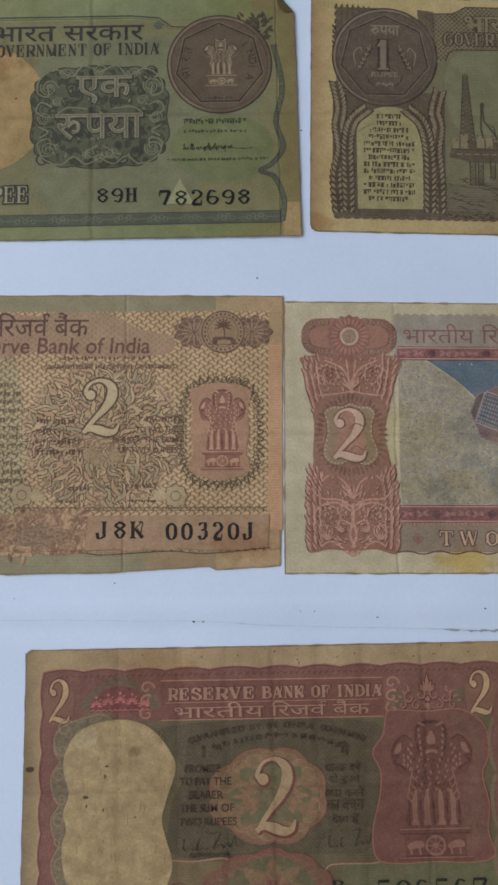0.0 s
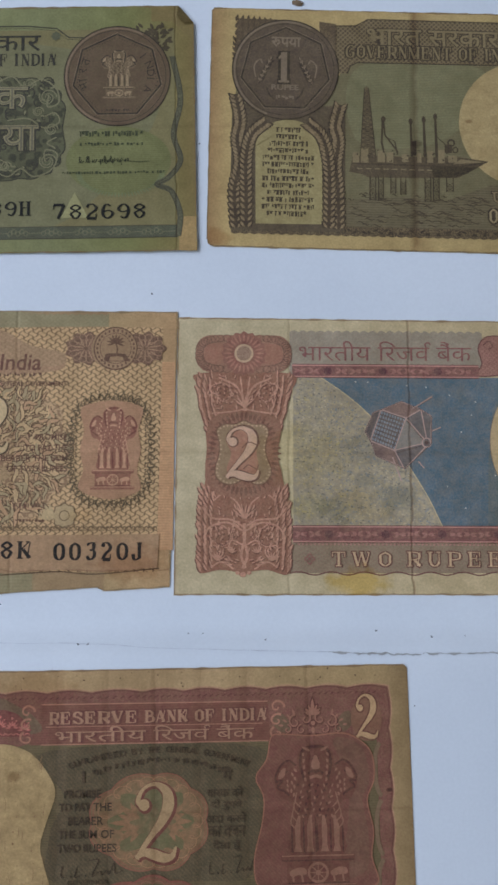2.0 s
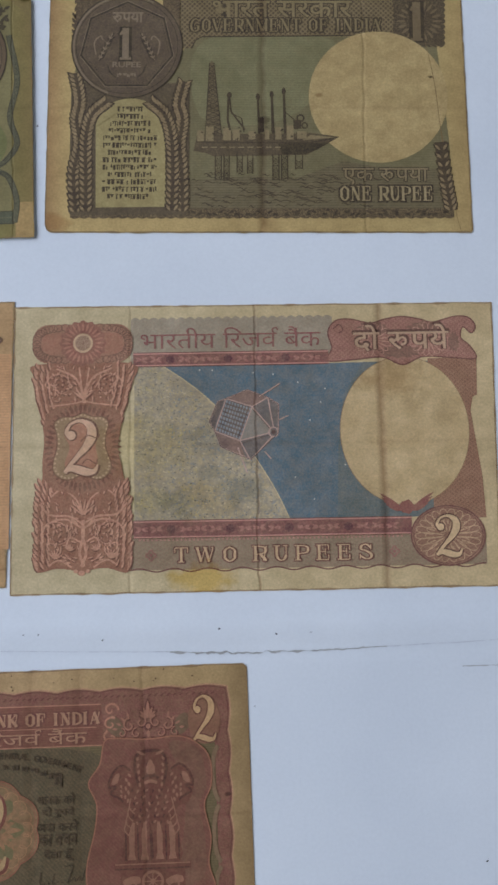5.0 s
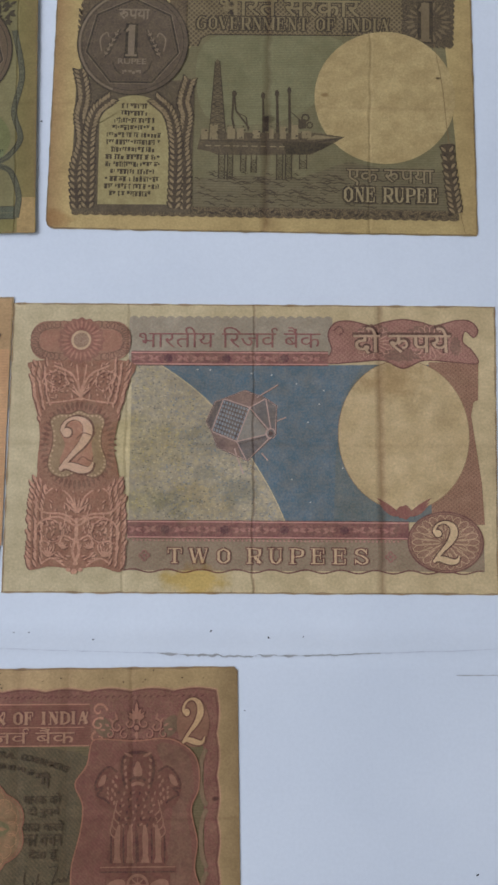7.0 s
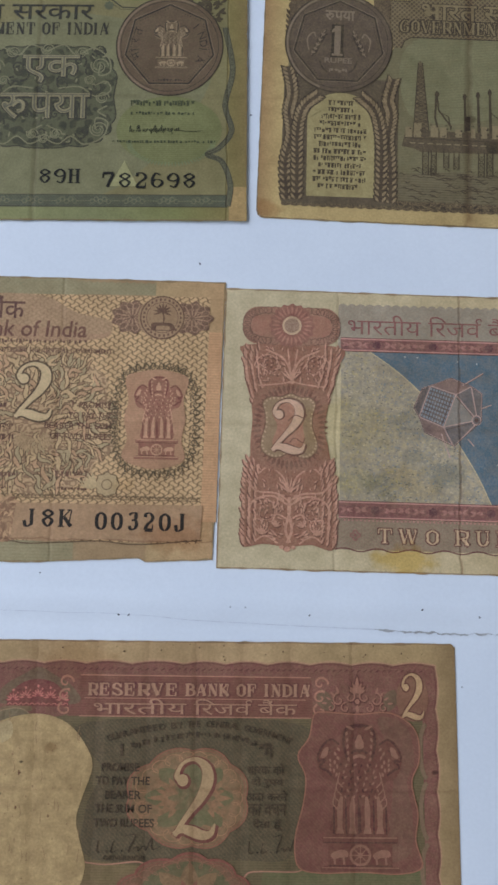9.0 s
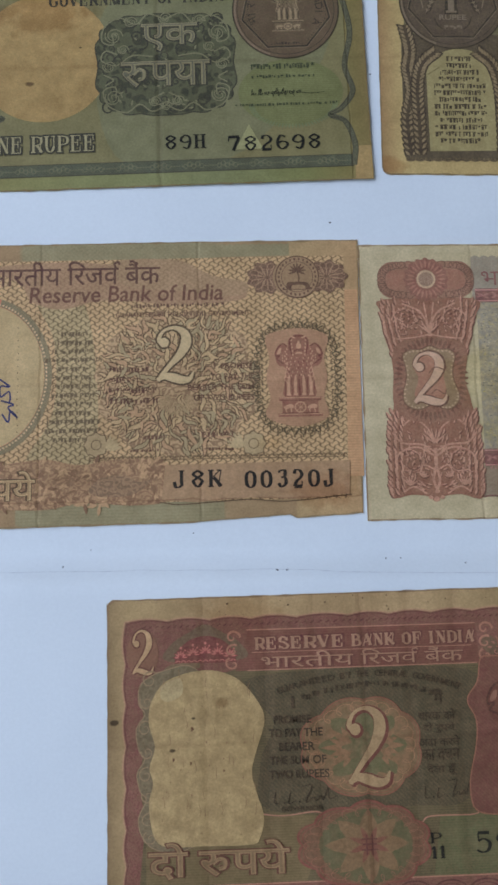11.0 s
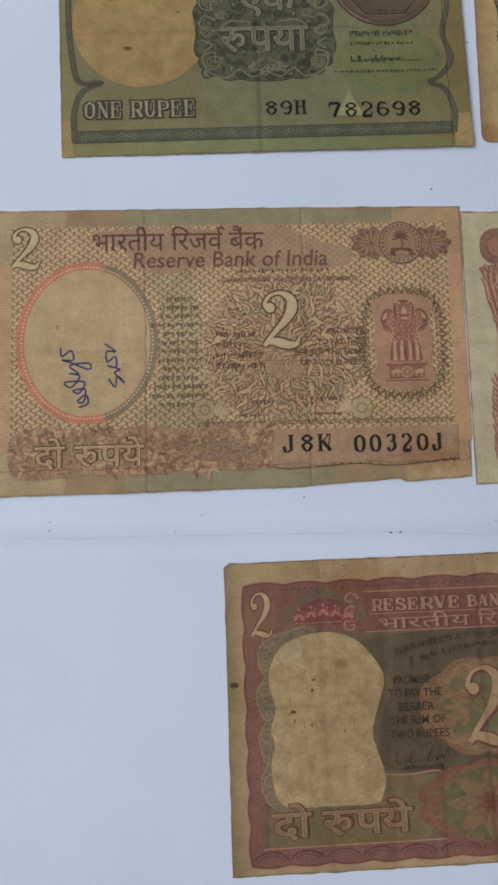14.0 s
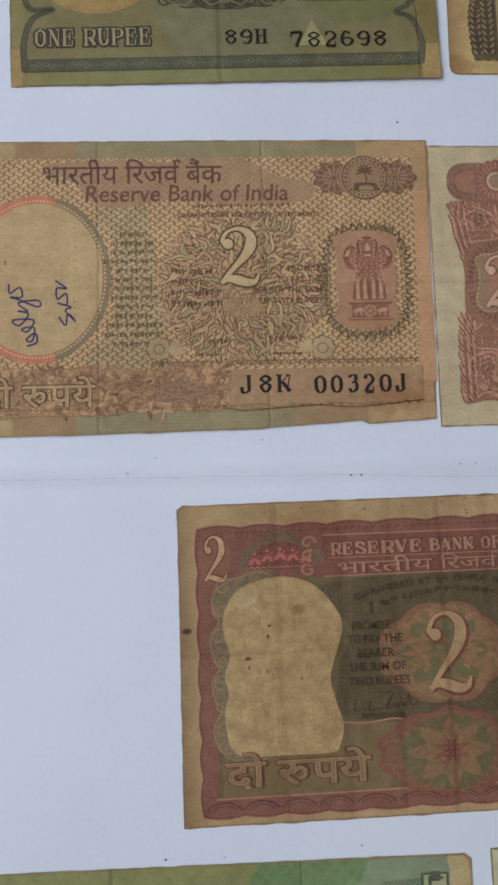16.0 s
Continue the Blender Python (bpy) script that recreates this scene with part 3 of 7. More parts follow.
# ---- printed motifs shared by the notes ----
def capital(note, x, y, w, h, body, lite, deep, parent=None):
    """The pillar emblem as plain engraved shapes: three manes, chests, legs, and a base with a wheel."""
    X, Y = (lambda a: x + a * w), (lambda b: y + b * h)
    shape = [(0.18, 0.235), (0.82, 0.235), (0.80, 0.42), (0.78, 0.54), (0.82, 0.60), (0.93, 0.62), (1.0, 0.70), (1.0, 0.80), (0.92, 0.87), (0.80, 0.87), (0.73, 0.83), (0.72, 0.93),
             (0.60, 0.99), (0.50, 1.0), (0.40, 0.99), (0.28, 0.93), (0.27, 0.83), (0.20, 0.87), (0.08, 0.87), (0.0, 0.80), (0.0, 0.70), (0.07, 0.62), (0.18, 0.60), (0.22, 0.54), (0.20, 0.42)]
    e = note.show("emblem", Ink().fill(spline([(X(a), Y(b)) for a, b in shape], 3, True)), body, parent, "small engraved pillar emblem")
    note.show("emblem_base", Ink().fill([(X(a), Y(b)) for a, b in ((0.03, 0), (0.97, 0), (0.97, 0.035), (0.88, 0.045), (0.88, 0.185), (0.95, 0.195), (0.95, 0.236), (0.05, 0.236), (0.05, 0.195), (0.12, 0.185), (0.12, 0.045), (0.03, 0.035))]), body, parent)
    l, k = Ink(), Ink()
    # a maned head in front, and one turned to either side
    hx, hy, hw, hh = X(0.5), Y(0.86), 0.19 * w, 0.115 * h
    k.stroke(spline([(hx - hw * 0.75, hy - hh), (hx - hw, hy), (hx - hw * 0.8, hy + hh * 0.85), (hx, hy + hh * 1.05), (hx + hw * 0.8, hy + hh * 0.85), (hx + hw, hy), (hx + hw * 0.75, hy - hh)], 4), w * 0.035)
    for sgn in (-1, 1):
        for q in range(5):
            yy = hy + hh * (0.7 - 0.38 * q)
            l.leaf(hx + sgn * hw * 0.72, yy, h * 0.034, w * 0.034, 270 + sgn * (34 - 12 * q))
        l.leaf(hx + sgn * hw * 0.30, hy + hh * 0.78, w * 0.12, h * 0.022, 90 - sgn * 65)
        k.leaf(hx + sgn * hw * 0.27, hy + hh * 0.30, w * 0.085, h * 0.022, 90 + sgn * 80)
        l.leaf(hx + sgn * hw * 0.30, hy - hh * 0.02, w * 0.09, h * 0.030, 90 + sgn * 60)
    l.fill(spline([(hx - hw * 0.12, hy + hh * 0.45), (hx + hw * 0.12, hy + hh * 0.45), (hx + hw * 0.28, hy - hh * 0.22), (hx, hy - hh * 0.32), (hx - hw * 0.28, hy - hh * 0.22)], 3, True))
    k.stroke(spline([(hx - hw * 0.5, hy - hh * 0.62), (hx - hw * 0.2, hy - hh * 0.42), (hx, hy - hh * 0.5), (hx + hw * 0.2, hy - hh * 0.42), (hx + hw * 0.5, hy - hh * 0.62)], 3), w * 0.03)
    l.stroke(spline([(hx - hw * 0.4, hy - hh * 0.85), (hx, hy - hh * 0.75), (hx + hw * 0.4, hy - hh * 0.85)], 4), w * 0.035)
    for sgn in (-1, 1):
        S = lambda c: X(0.5 + sgn * c)
        k.stroke(spline([(S(0.24), Y(0.85)), (S(0.34), Y(0.885)), (S(0.43), Y(0.85)), (S(0.50), Y(0.775)), (S(0.495), Y(0.735))], 4), w * 0.026)
        k.stroke(spline([(S(0.495), Y(0.735)), (S(0.41), Y(0.742)), (S(0.48), Y(0.70)), (S(0.40), Y(0.672)), (S(0.33), Y(0.64))], 4), w * 0.026)
        l.fill(spline([(S(0.37), Y(0.83)), (S(0.42), Y(0.825)), (S(0.47), Y(0.77)), (S(0.45), Y(0.755)), (S(0.39), Y(0.775))], 3, True))
        k.leaf(S(0.395), Y(0.795), w * 0.06, h * 0.018, 90 + sgn * 60)
        for q in range(7):
            l.leaf(S(0.27 + 0.035 * (q % 2)), Y(0.83 - 0.028 * q), h * 0.034, w * 0.032, 270 - sgn * (40 - 9 * q))
        for q in range(3):
            l.leaf(S(0.36), Y(0.755 - 0.032 * q), h * 0.028, w * 0.026, 270 - sgn * 20)
    # chest curls
    for row in range(6):
        for q in range(8 - row % 2):
            a, b = 0.29 + 0.06 * q + 0.03 * (row % 2), 0.72 - row * 0.042
            (l if (row + q) % 2 else k).leaf(X(a), Y(b), h * 0.03, w * 0.026, 250 + 40 * ((row + q) % 3 - 1))
    for sgn in (-1, 1):
        for q in range(4):
            c = 0.5 + sgn * (0.24 + 0.02 * q)
            l.stroke(spline([(X(c), Y(0.66 - 0.05 * q)), (X(c + sgn * 0.02), Y(0.60 - 0.05 * q)), (X(c - sgn * 0.04), Y(0.56 - 0.05 * q))], 3), w * 0.016)
    # forelegs and the gaps between them
    for a in (0.26, 0.41, 0.59, 0.74):
        l.stroke([(X(a + (0.5 - a) * 0.1), Y(0.50), w * 0.03), (X(a), Y(0.42), w * 0.07), (X(a), Y(0.30), w * 0.06), (X(a), Y(0.255), w * 0.10)])
        k.stroke([(X(a + 0.07), Y(0.49), w * 0.008), (X(a + 0.075), Y(0.36), w * 0.025), (X(a + 0.075), Y(0.25), w * 0.014)])
    k.stroke([(X(0.19), Y(0.47)), (X(0.19), Y(0.25))], w * 0.02).stroke([(X(0.5), Y(0.45), w * 0.01), (X(0.5), Y(0.26), w * 0.035)])
    # wheel and beasts on the base
    l.ring(X(0.5), Y(0.115), 0.115 * w, 0.062 * h, w * 0.03, 20).disc(X(0.5), Y(0.115), 0.03 * w, None, 10)
    for q in range(8):
        t = math.pi * q / 4
        l.stroke([(X(0.5), Y(0.115)), (X(0.5) + 0.1 * w * math.cos(t), Y(0.115) + 0.054 * h * math.sin(t))], w * 0.012)
    for sgn in (-1, 1):
        c = 0.5 + sgn * 0.25
        l.fill(spline([(X(c - 0.10), Y(0.12)), (X(c), Y(0.15)), (X(c + 0.09), Y(0.145)), (X(c + 0.11), Y(0.11)), (X(c + 0.06), Y(0.10)), (X(c), Y(0.10)), (X(c - 0.07), Y(0.09))], 3, True))
        for q in (-0.06, 0.05):
            l.stroke([(X(c + q), Y(0.10)), (X(c + q + 0.01), Y(0.055))], w * 0.025)
    l.stroke([(X(0.06), Y(0.228)), (X(0.94), Y(0.228))], h * 0.009).stroke([(X(0.04), Y(0.03)), (X(0.96), Y(0.03))], h * 0.009)
    k.stroke([(X(0.06), Y(0.197)), (X(0.94), Y(0.197))], h * 0.01).stroke([(X(0.12), Y(0.046)), (X(0.88), Y(0.046))], h * 0.01)
    note.show("emblem_shadow", k, deep, parent)
    note.show("emblem_highlight", l, lite, parent)
    return e


def coin(note, cx, cy, r, body, dark, lite):
    """A drawn seven-sided coin with a raised rim."""
    disc = note.show("coin_print", Ink().disc(cx, cy, r, None, 64), body, label="engraved drawing of a round coin")
    note.under = disc
    rim = Ink().ring(cx, cy, r, None, 0.28, 64).ring(cx, cy, r - 1.05, None, 0.14, 64)
    hept = [(cx + (r - 2.0) * math.cos(radians(90 + 360 / 7 * i)), cy + (r - 2.0) * math.sin(radians(90 + 360 / 7 * i))) for i in range(7)]
    rim.stroke(hept, 0.42, True)
    for i in range(7):
        a, b = hept[i], hept[(i + 1) % 7]
        for k in range(1, 13):
            u = k / 13
            px, py = a[0] + (b[0] - a[0]) * u, a[1] + (b[1] - a[1]) * u
            rim.disc(cx + (px - cx) * 0.93, cy + (py - cy) * 0.93, 0.13, None, 6)
    note.show("coin_rim", rim, dark)
    note.show("coin_shine", Ink().stroke(oval(cx, cy, r - 0.5, n=40, a0=60, a1=250), 0.4).stroke([(p[0] * 1.0 + (cx - p[0]) * -0.035, p[1] + (cy - p[1]) * -0.035) for p in hept], 0.12, True), lite)
    return disc


def arc_text(ink, body, cx, cy, r, a0, a1, size):
    """Letters set one by one on an arc."""
    for i, ch in enumerate(body):
        if ch != " ":
            a = radians(a0 + (a1 - a0) * i / max(1, len(body) - 1))
            ink.letter(ch, cx + r * math.cos(a), cy + r * math.sin(a), None, cy + r * math.sin(a) + size, turn=math.degrees(a) - 90)
    return ink


def rosette(ink, cx, cy, r0, r1, turns, w=0.1, ry=1.0):
    """Engine-turned loops between two radii."""
    n = turns * 14
    pts = []
    for i in range(n):
        a = 2 * math.pi * i / n
        r = (r0 + r1) / 2 + (r1 - r0) / 2 * math.cos(turns * a)
        b = a + 0.35 / turns * math.sin(turns * a) * 6
        pts.append((cx + r * math.cos(b), cy + ry * r * math.sin(b)))
    return ink.stroke(pts, w, True)


# ---- green one-rupee note, front ----
def one_rupee_front():
    n = Note(-91.8, 77.8, 1.07, -0.14, "worn green one-rupee note, front side, with a dog-eared corner",
             [("X", 46.5, 0.9, 0.25), ("Y", 31, 0.8, 0.18), ("X", 91.8, 0.35, 0.3)], 1.0, ((16, 27, 1.2, (90, 60, 35), 0.7), (28, 36, 0.5, (60, 45, 35), 0.8), (19, 46, 13, (205, 175, 130), 0.45)), tilt=(0, -0.3), pap=(126, 126, 88), tone=(0.955, 0.915, 0.80))
    n.sheet([(0, 0), (96.5, 0), (96.3, 57.6), (92.6, 62.3), (-0.4, 62.3)],
            n.bands([(0, (146, 140, 92)), (8, (144, 146, 94)), (30, (140, 148, 102)), (60, (136, 146, 106)), (80, (132, 140, 88)), (91, (136, 130, 78)), (97, (140, 126, 78))]))
    pale = n.ink((186, 160, 108), (168, 142, 92), p=2.5)
    dark = n.ink((84, 86, 76), (114, 118, 98), "lace", 0.9, amount=0.7)
    line = n.ink((70, 70, 66))
    soft = n.ink((104, 112, 96))
    lite = n.ink((150, 146, 118))
    n.show("corner_patch", Ink().fill(box(92.3, 0.1, 96.4, 8.4)), pale, label="bare cream corner of the paper")
    n.show("corner_patch", Ink().fill(box(0.1, 0.1, 2.6, 9.0)), pale)
    n.show("corner_patch", Ink().fill([(91, 58.2), (96.2, 53), (96.2, 57.4), (92.5, 62.1), (86, 62.1), (86, 58.2)]), n.ink((138, 124, 76)))
    # tinted field and frame line
    n.show("field_tint", Ink().fill(box(3.2, 3.4, 91.6, 56.2)), n.ink((140, 136, 96), (130, 128, 90), "lines", 1.0, 0.34, amount=0.5))
    n.show("field_tint", Ink().fill(spline([(34, 46), (62, 52), (88, 38), (66, 8), (36, 8)], 8, True)), n.ink((134, 137, 106), (124, 128, 100), "lines", 1.0, 0.34, amount=0.5))
    n.show("field_tint", Ink().disc(78, 22.5, 12.5, 8.6, 48), n.ink((122, 132, 82), (132, 138, 96), "lines", 1.0, 0.5, amount=0.6))
    seal = Ink()
    for k in range(40):
        a = radians(180 + 180 * k / 39)
        seal.stroke([(78.5 + 9.3 * math.cos(a), 19.6 + 5.2 * math.sin(a)), (78.5 + 10.6 * math.cos(a), 19.6 + 6.2 * math.sin(a))], 0.3)
    n.show("seal_print", seal, n.ink((122, 140, 106)))
    frame_line = Ink().stroke([(2, 57.3), (56, 57.3), (63, 56.6), (66, 54.2), (72, 54.0)], 0.35).stroke([(2, 56.7), (56, 56.7), (62.4, 56.1), (65.6, 53.7), (71, 53.5)], 0.12)
    n.show("border_line", frame_line, line)
    rows = Ink().fill(box(2.6, 3.4, 92.0, 6.2))
    n.show("bottom_border", rows, n.ink((78, 84, 80), (104, 114, 98), "mesh", 0.7, 0.7))
    chain = Ink()
    for k in range(11):
        cx = 7.0 + k * 7.9
        for q in range(5):
            chain.ring(cx + (q - 2) * 0.95, 4.8 + (0.4 if q % 2 else -0.1), 0.5, 0.55, 0.16, 10)
        for q in range(5):
            chain.disc(cx + 2.7 + q * 0.62, 4.8, 0.2, 0.16, 6)
    n.show("border_chain", chain, n.ink((128, 132, 108)))
    n.show("border_line", Ink().stroke([(2.6, 3.4), (92, 3.4)], 0.22).stroke([(2.6, 6.3), (92, 6.3)], 0.18), line)
    for side in ([(91.0, 49), (92.9, 38), (91.2, 29), (92.8, 22.5), (90.0, 18.2), (87.2, 16.4), (90.6, 14.6), (92.6, 9), (92.1, 3.6)],
                 [(2.6, 48), (1.9, 36), (2.8, 24), (4.4, 18.6), (9.4, 18.4), (5.0, 16.2), (3.0, 11), (3.0, 3.6)]):
        n.show("side_border", Ink().stroke(spline(side, 8), 1.35), dark)
        n.show("side_border_line", Ink().stroke(spline([(a + 0.62, b) for a, b in side], 8), 0.16).stroke(spline([(a - 0.62, b) for a, b in side], 8), 0.16), line)
    # plain window of bare paper
    n.show("watermark_window", Ink().disc(19.2, 33.6, 16.4, 16.5, 64), n.ink((186, 158, 100), (172, 143, 86), p=4.0), label="plain cream window")
    # the central scrolled block
    out = []
    for i in range(120):
        a = 2 * math.pi * i / 120
        cx, cy = 48.4 + 16.2 * np.sign(math.cos(a)) * abs(math.cos(a)) ** 0.55, 31.0 + 12.6 * np.sign(math.sin(a)) * abs(math.sin(a)) ** 0.55
        g = 1 + 0.05 * abs(math.sin(9 * a))
        out.append((48.4 + (cx - 48.4) * g, 31.0 + (cy - 31.0) * g))
    n.under = n.show("scroll_block", Ink().fill(out), n.ink((70, 74, 62), (100, 106, 84), "swirl", 3.0, 16, amount=0.9), label="dark scrolled block behind the value")
    # dark curls and pale looping ribbons round the value
    scroll = Ink().stroke(out, 0.3, True)
    for k in range(46):
        cx, cy, r, a0 = random.uniform(33.5, 63.5), random.uniform(19.5, 43), random.uniform(0.9, 1.9), random.uniform(0, 360)
        scroll.stroke([(cx + r * (1 - u) * math.cos(radians(a0 + 500 * u)), cy + r * (1 - u) * math.sin(radians(a0 + 500 * u)), 0.5 - 0.3 * u) for u in np.linspace(0, 0.92, 16)])
    n.show("scroll_print", scroll, n.ink((64, 64, 60)))
    fl = Ink()
    for sgn in (-1, 1):
        for pts in ([(0, 42.6), (4, 44.2), (7, 41.6), (11, 43.4), (14.6, 41.0), (15.2, 37.4), (12.6, 36.4), (12.8, 39.4)], [(0, 20.4), (3.4, 18.9), (6.4, 20.8), (9.6, 18.8), (13.8, 20.6), (15.0, 24.4), (12.2, 25.4), (12.0, 22.6)],
                    [(3.0, 33.0), (8.0, 33.4), (11.8, 31.0), (15.4, 32.4), (14.4, 34.8), (11.6, 33.8)], [(0.6, 23.6), (3.2, 22.0), (2.0, 20.6), (0, 21.2)], [(14.8, 28.6), (12.6, 27.2), (14.6, 25.8)]):
            fl.stroke(spline([(48.4 + sgn * a, b) for a, b in pts], 7), 0.34)
    for cx, cy, r in ((36.0, 38.6, 2.2), (61.0, 38.8, 2.2), (35.8, 22.6, 2.1), (61.2, 22.6, 2.1), (40.2, 42.2, 1.5), (56.6, 42.2, 1.5), (48.4, 43.0, 1.6), (45.6, 21.4, 1.4), (51.2, 21.4, 1.4), (48.4, 20.2, 1.3), (62.0, 30.6, 1.6), (34.8, 30.6, 1.6), (58.8, 35.2, 1.3), (38.2, 35.0, 1.3)):
        for a0 in (0, 150):
            fl.stroke([(cx + r * (1 - 0.85 * u) * math.cos(radians(a0 + 420 * u)), cy + r * (1 - 0.85 * u) * math.sin(radians(a0 + 420 * u)), 0.30 - 0.14 * u) for u in np.linspace(0, 1, 20)])
    for k in range(40):
        fl.leaf(random.uniform(34, 63), random.uniform(19.5, 42.5), random.uniform(0.8, 1.5), 0.5, random.uniform(0, 360))
    n.show("scroll_filling", fl, n.ink((134, 136, 110)))
    for body, x0, y0, x1, y1 in (("एक", 42.6, 34.4, 56.2, 41.6), ("रुपया", 37.6, 25.2, 58.9, 31.8)):
        n.show("value_shade", Ink().hindi(body, x0 - 0.2, y0 - 0.4, x1 + 0.5, y1 + 0.1, 0.05), n.ink((64, 64, 64)))
        n.show("value_word", Ink().hindi(body, x0, y0, x1, y1, 0.014), n.ink((150, 146, 120)))
        n.show("value_core", Ink().hindi(body, x0 + 0.25, y0 + 0.25, x1 - 0.25, y1 - 0.25, -0.022), n.ink((112, 114, 104)))
    n.under = None
    # heading
    n.show("heading", Ink().letter("भारत सरकार", 22.5, 50.8, 59.2, 54.9, 0.008), n.ink((52, 52, 56)), label="dark printed heading")
    n.show("heading", Ink().serif("GOVERNMENT OF INDIA", 20.5, 47.0, 63.2, 50.0, 0.2), n.ink((58, 56, 58)))
    n.show("heading_flower", Ink().disc(62.8, 54.6, 1.1, None, 24, 0.15, 8), soft)
    # coin with the pillar
    corner = Ink()
    for k in range(60):
        corner.leaf(random.uniform(83.0, 90.0), random.uniform(50.5, 56.6), 1.8, 0.8, random.uniform(0, 360))
    n.show("corner_leaf_print", corner, n.ink((92, 80, 64), (74, 64, 54), p=0.6))
    coin(n, 77.7, 44.1, 12.8, n.ink((114, 94, 78), (100, 82, 68), "lines", 1.0, 0.3, amount=0.5), n.ink((58, 46, 46)), n.ink((142, 122, 110)))
    capital(n, 73.9, 38.2, 8.4, 12.6, n.ink((126, 108, 90)), n.ink((170, 150, 126)), n.ink((70, 56, 56)))
    n.show("coin_lettering", arc_text(arc_text(Ink(), "भारत", 77.7, 44.1, 7.4, 205, 160, 1.9), "INDIA", 77.7, 44.1, 7.2, 40, -20, 1.8), n.ink((62, 48, 48)))
    n.show("coin_lettering", Ink().words(75, 35.0, 80.6, 0.6), n.ink((70, 56, 56)))
    n.under = None
    # signature block
    blk = Ink().words(68.8, 28.6, 84.2, 1.5).words(68.8, 26.3, 84.4, 0.9).words(64.6, 19.2, 89.0, 0.75)
    n.show("small_print", blk, n.ink((72, 84, 62)))
    n.show("signature", Ink().scribble(68.6, 22.0, 80.4, 22.2, 0.8, 0.15, 5).stroke(spline([(80, 22.4, 0.12), (83, 22.1, 0.14), (86, 22.3, 0.08)], 4)), n.ink((50, 58, 44)))
    # value and number
    n.show("value_shade", Ink().serif("ONE RUPEE", 5.2, 9.5, 31.6, 13.4, 0.2, 0.75), n.ink((66, 64, 62)))
    n.show("value_word", Ink().serif("ONE RUPEE", 5.2, 9.5, 31.6, 13.4, 0.15, 0.0), n.ink((168, 164, 134)), label="pale outlined words of value")
    n.show("number_triangle", Ink().fill([(64.4, 8.4), (70.9, 8.4), (67.7, 14.7)]), n.ink((164, 168, 126)))
    n.show("serial_number", Ink().serif("89H", 47.5, 9.2, 58.0, 12.5, 0.19), n.ink((26, 26, 28), fade=0.3), label="black printed serial number")
    n.show("serial_number", Ink().serif("782698", 62.4, 8.2, 85.0, 11.6, 0.2), n.ink((24, 24, 26), fade=0.3))
    # the turned-down corner
    bm = bmesh.new()
    vs = [bm.verts.new((x * MM, y * MM, z * MM)) for x, y, z in ((96.3, 57.6, 0.10), (92.6, 62.3, 0.10), (92.2, 59.2, 0.75), (93.6, 57.4, 0.7))]
    bm.faces.new(vs)
    bmesh.ops.solidify(bm, geom=bm.faces[:], thickness=0.08 * MM)
    part("folded_corner", bm, n.ink((152, 138, 92)), n.root, "turned-down paper corner")
    return n


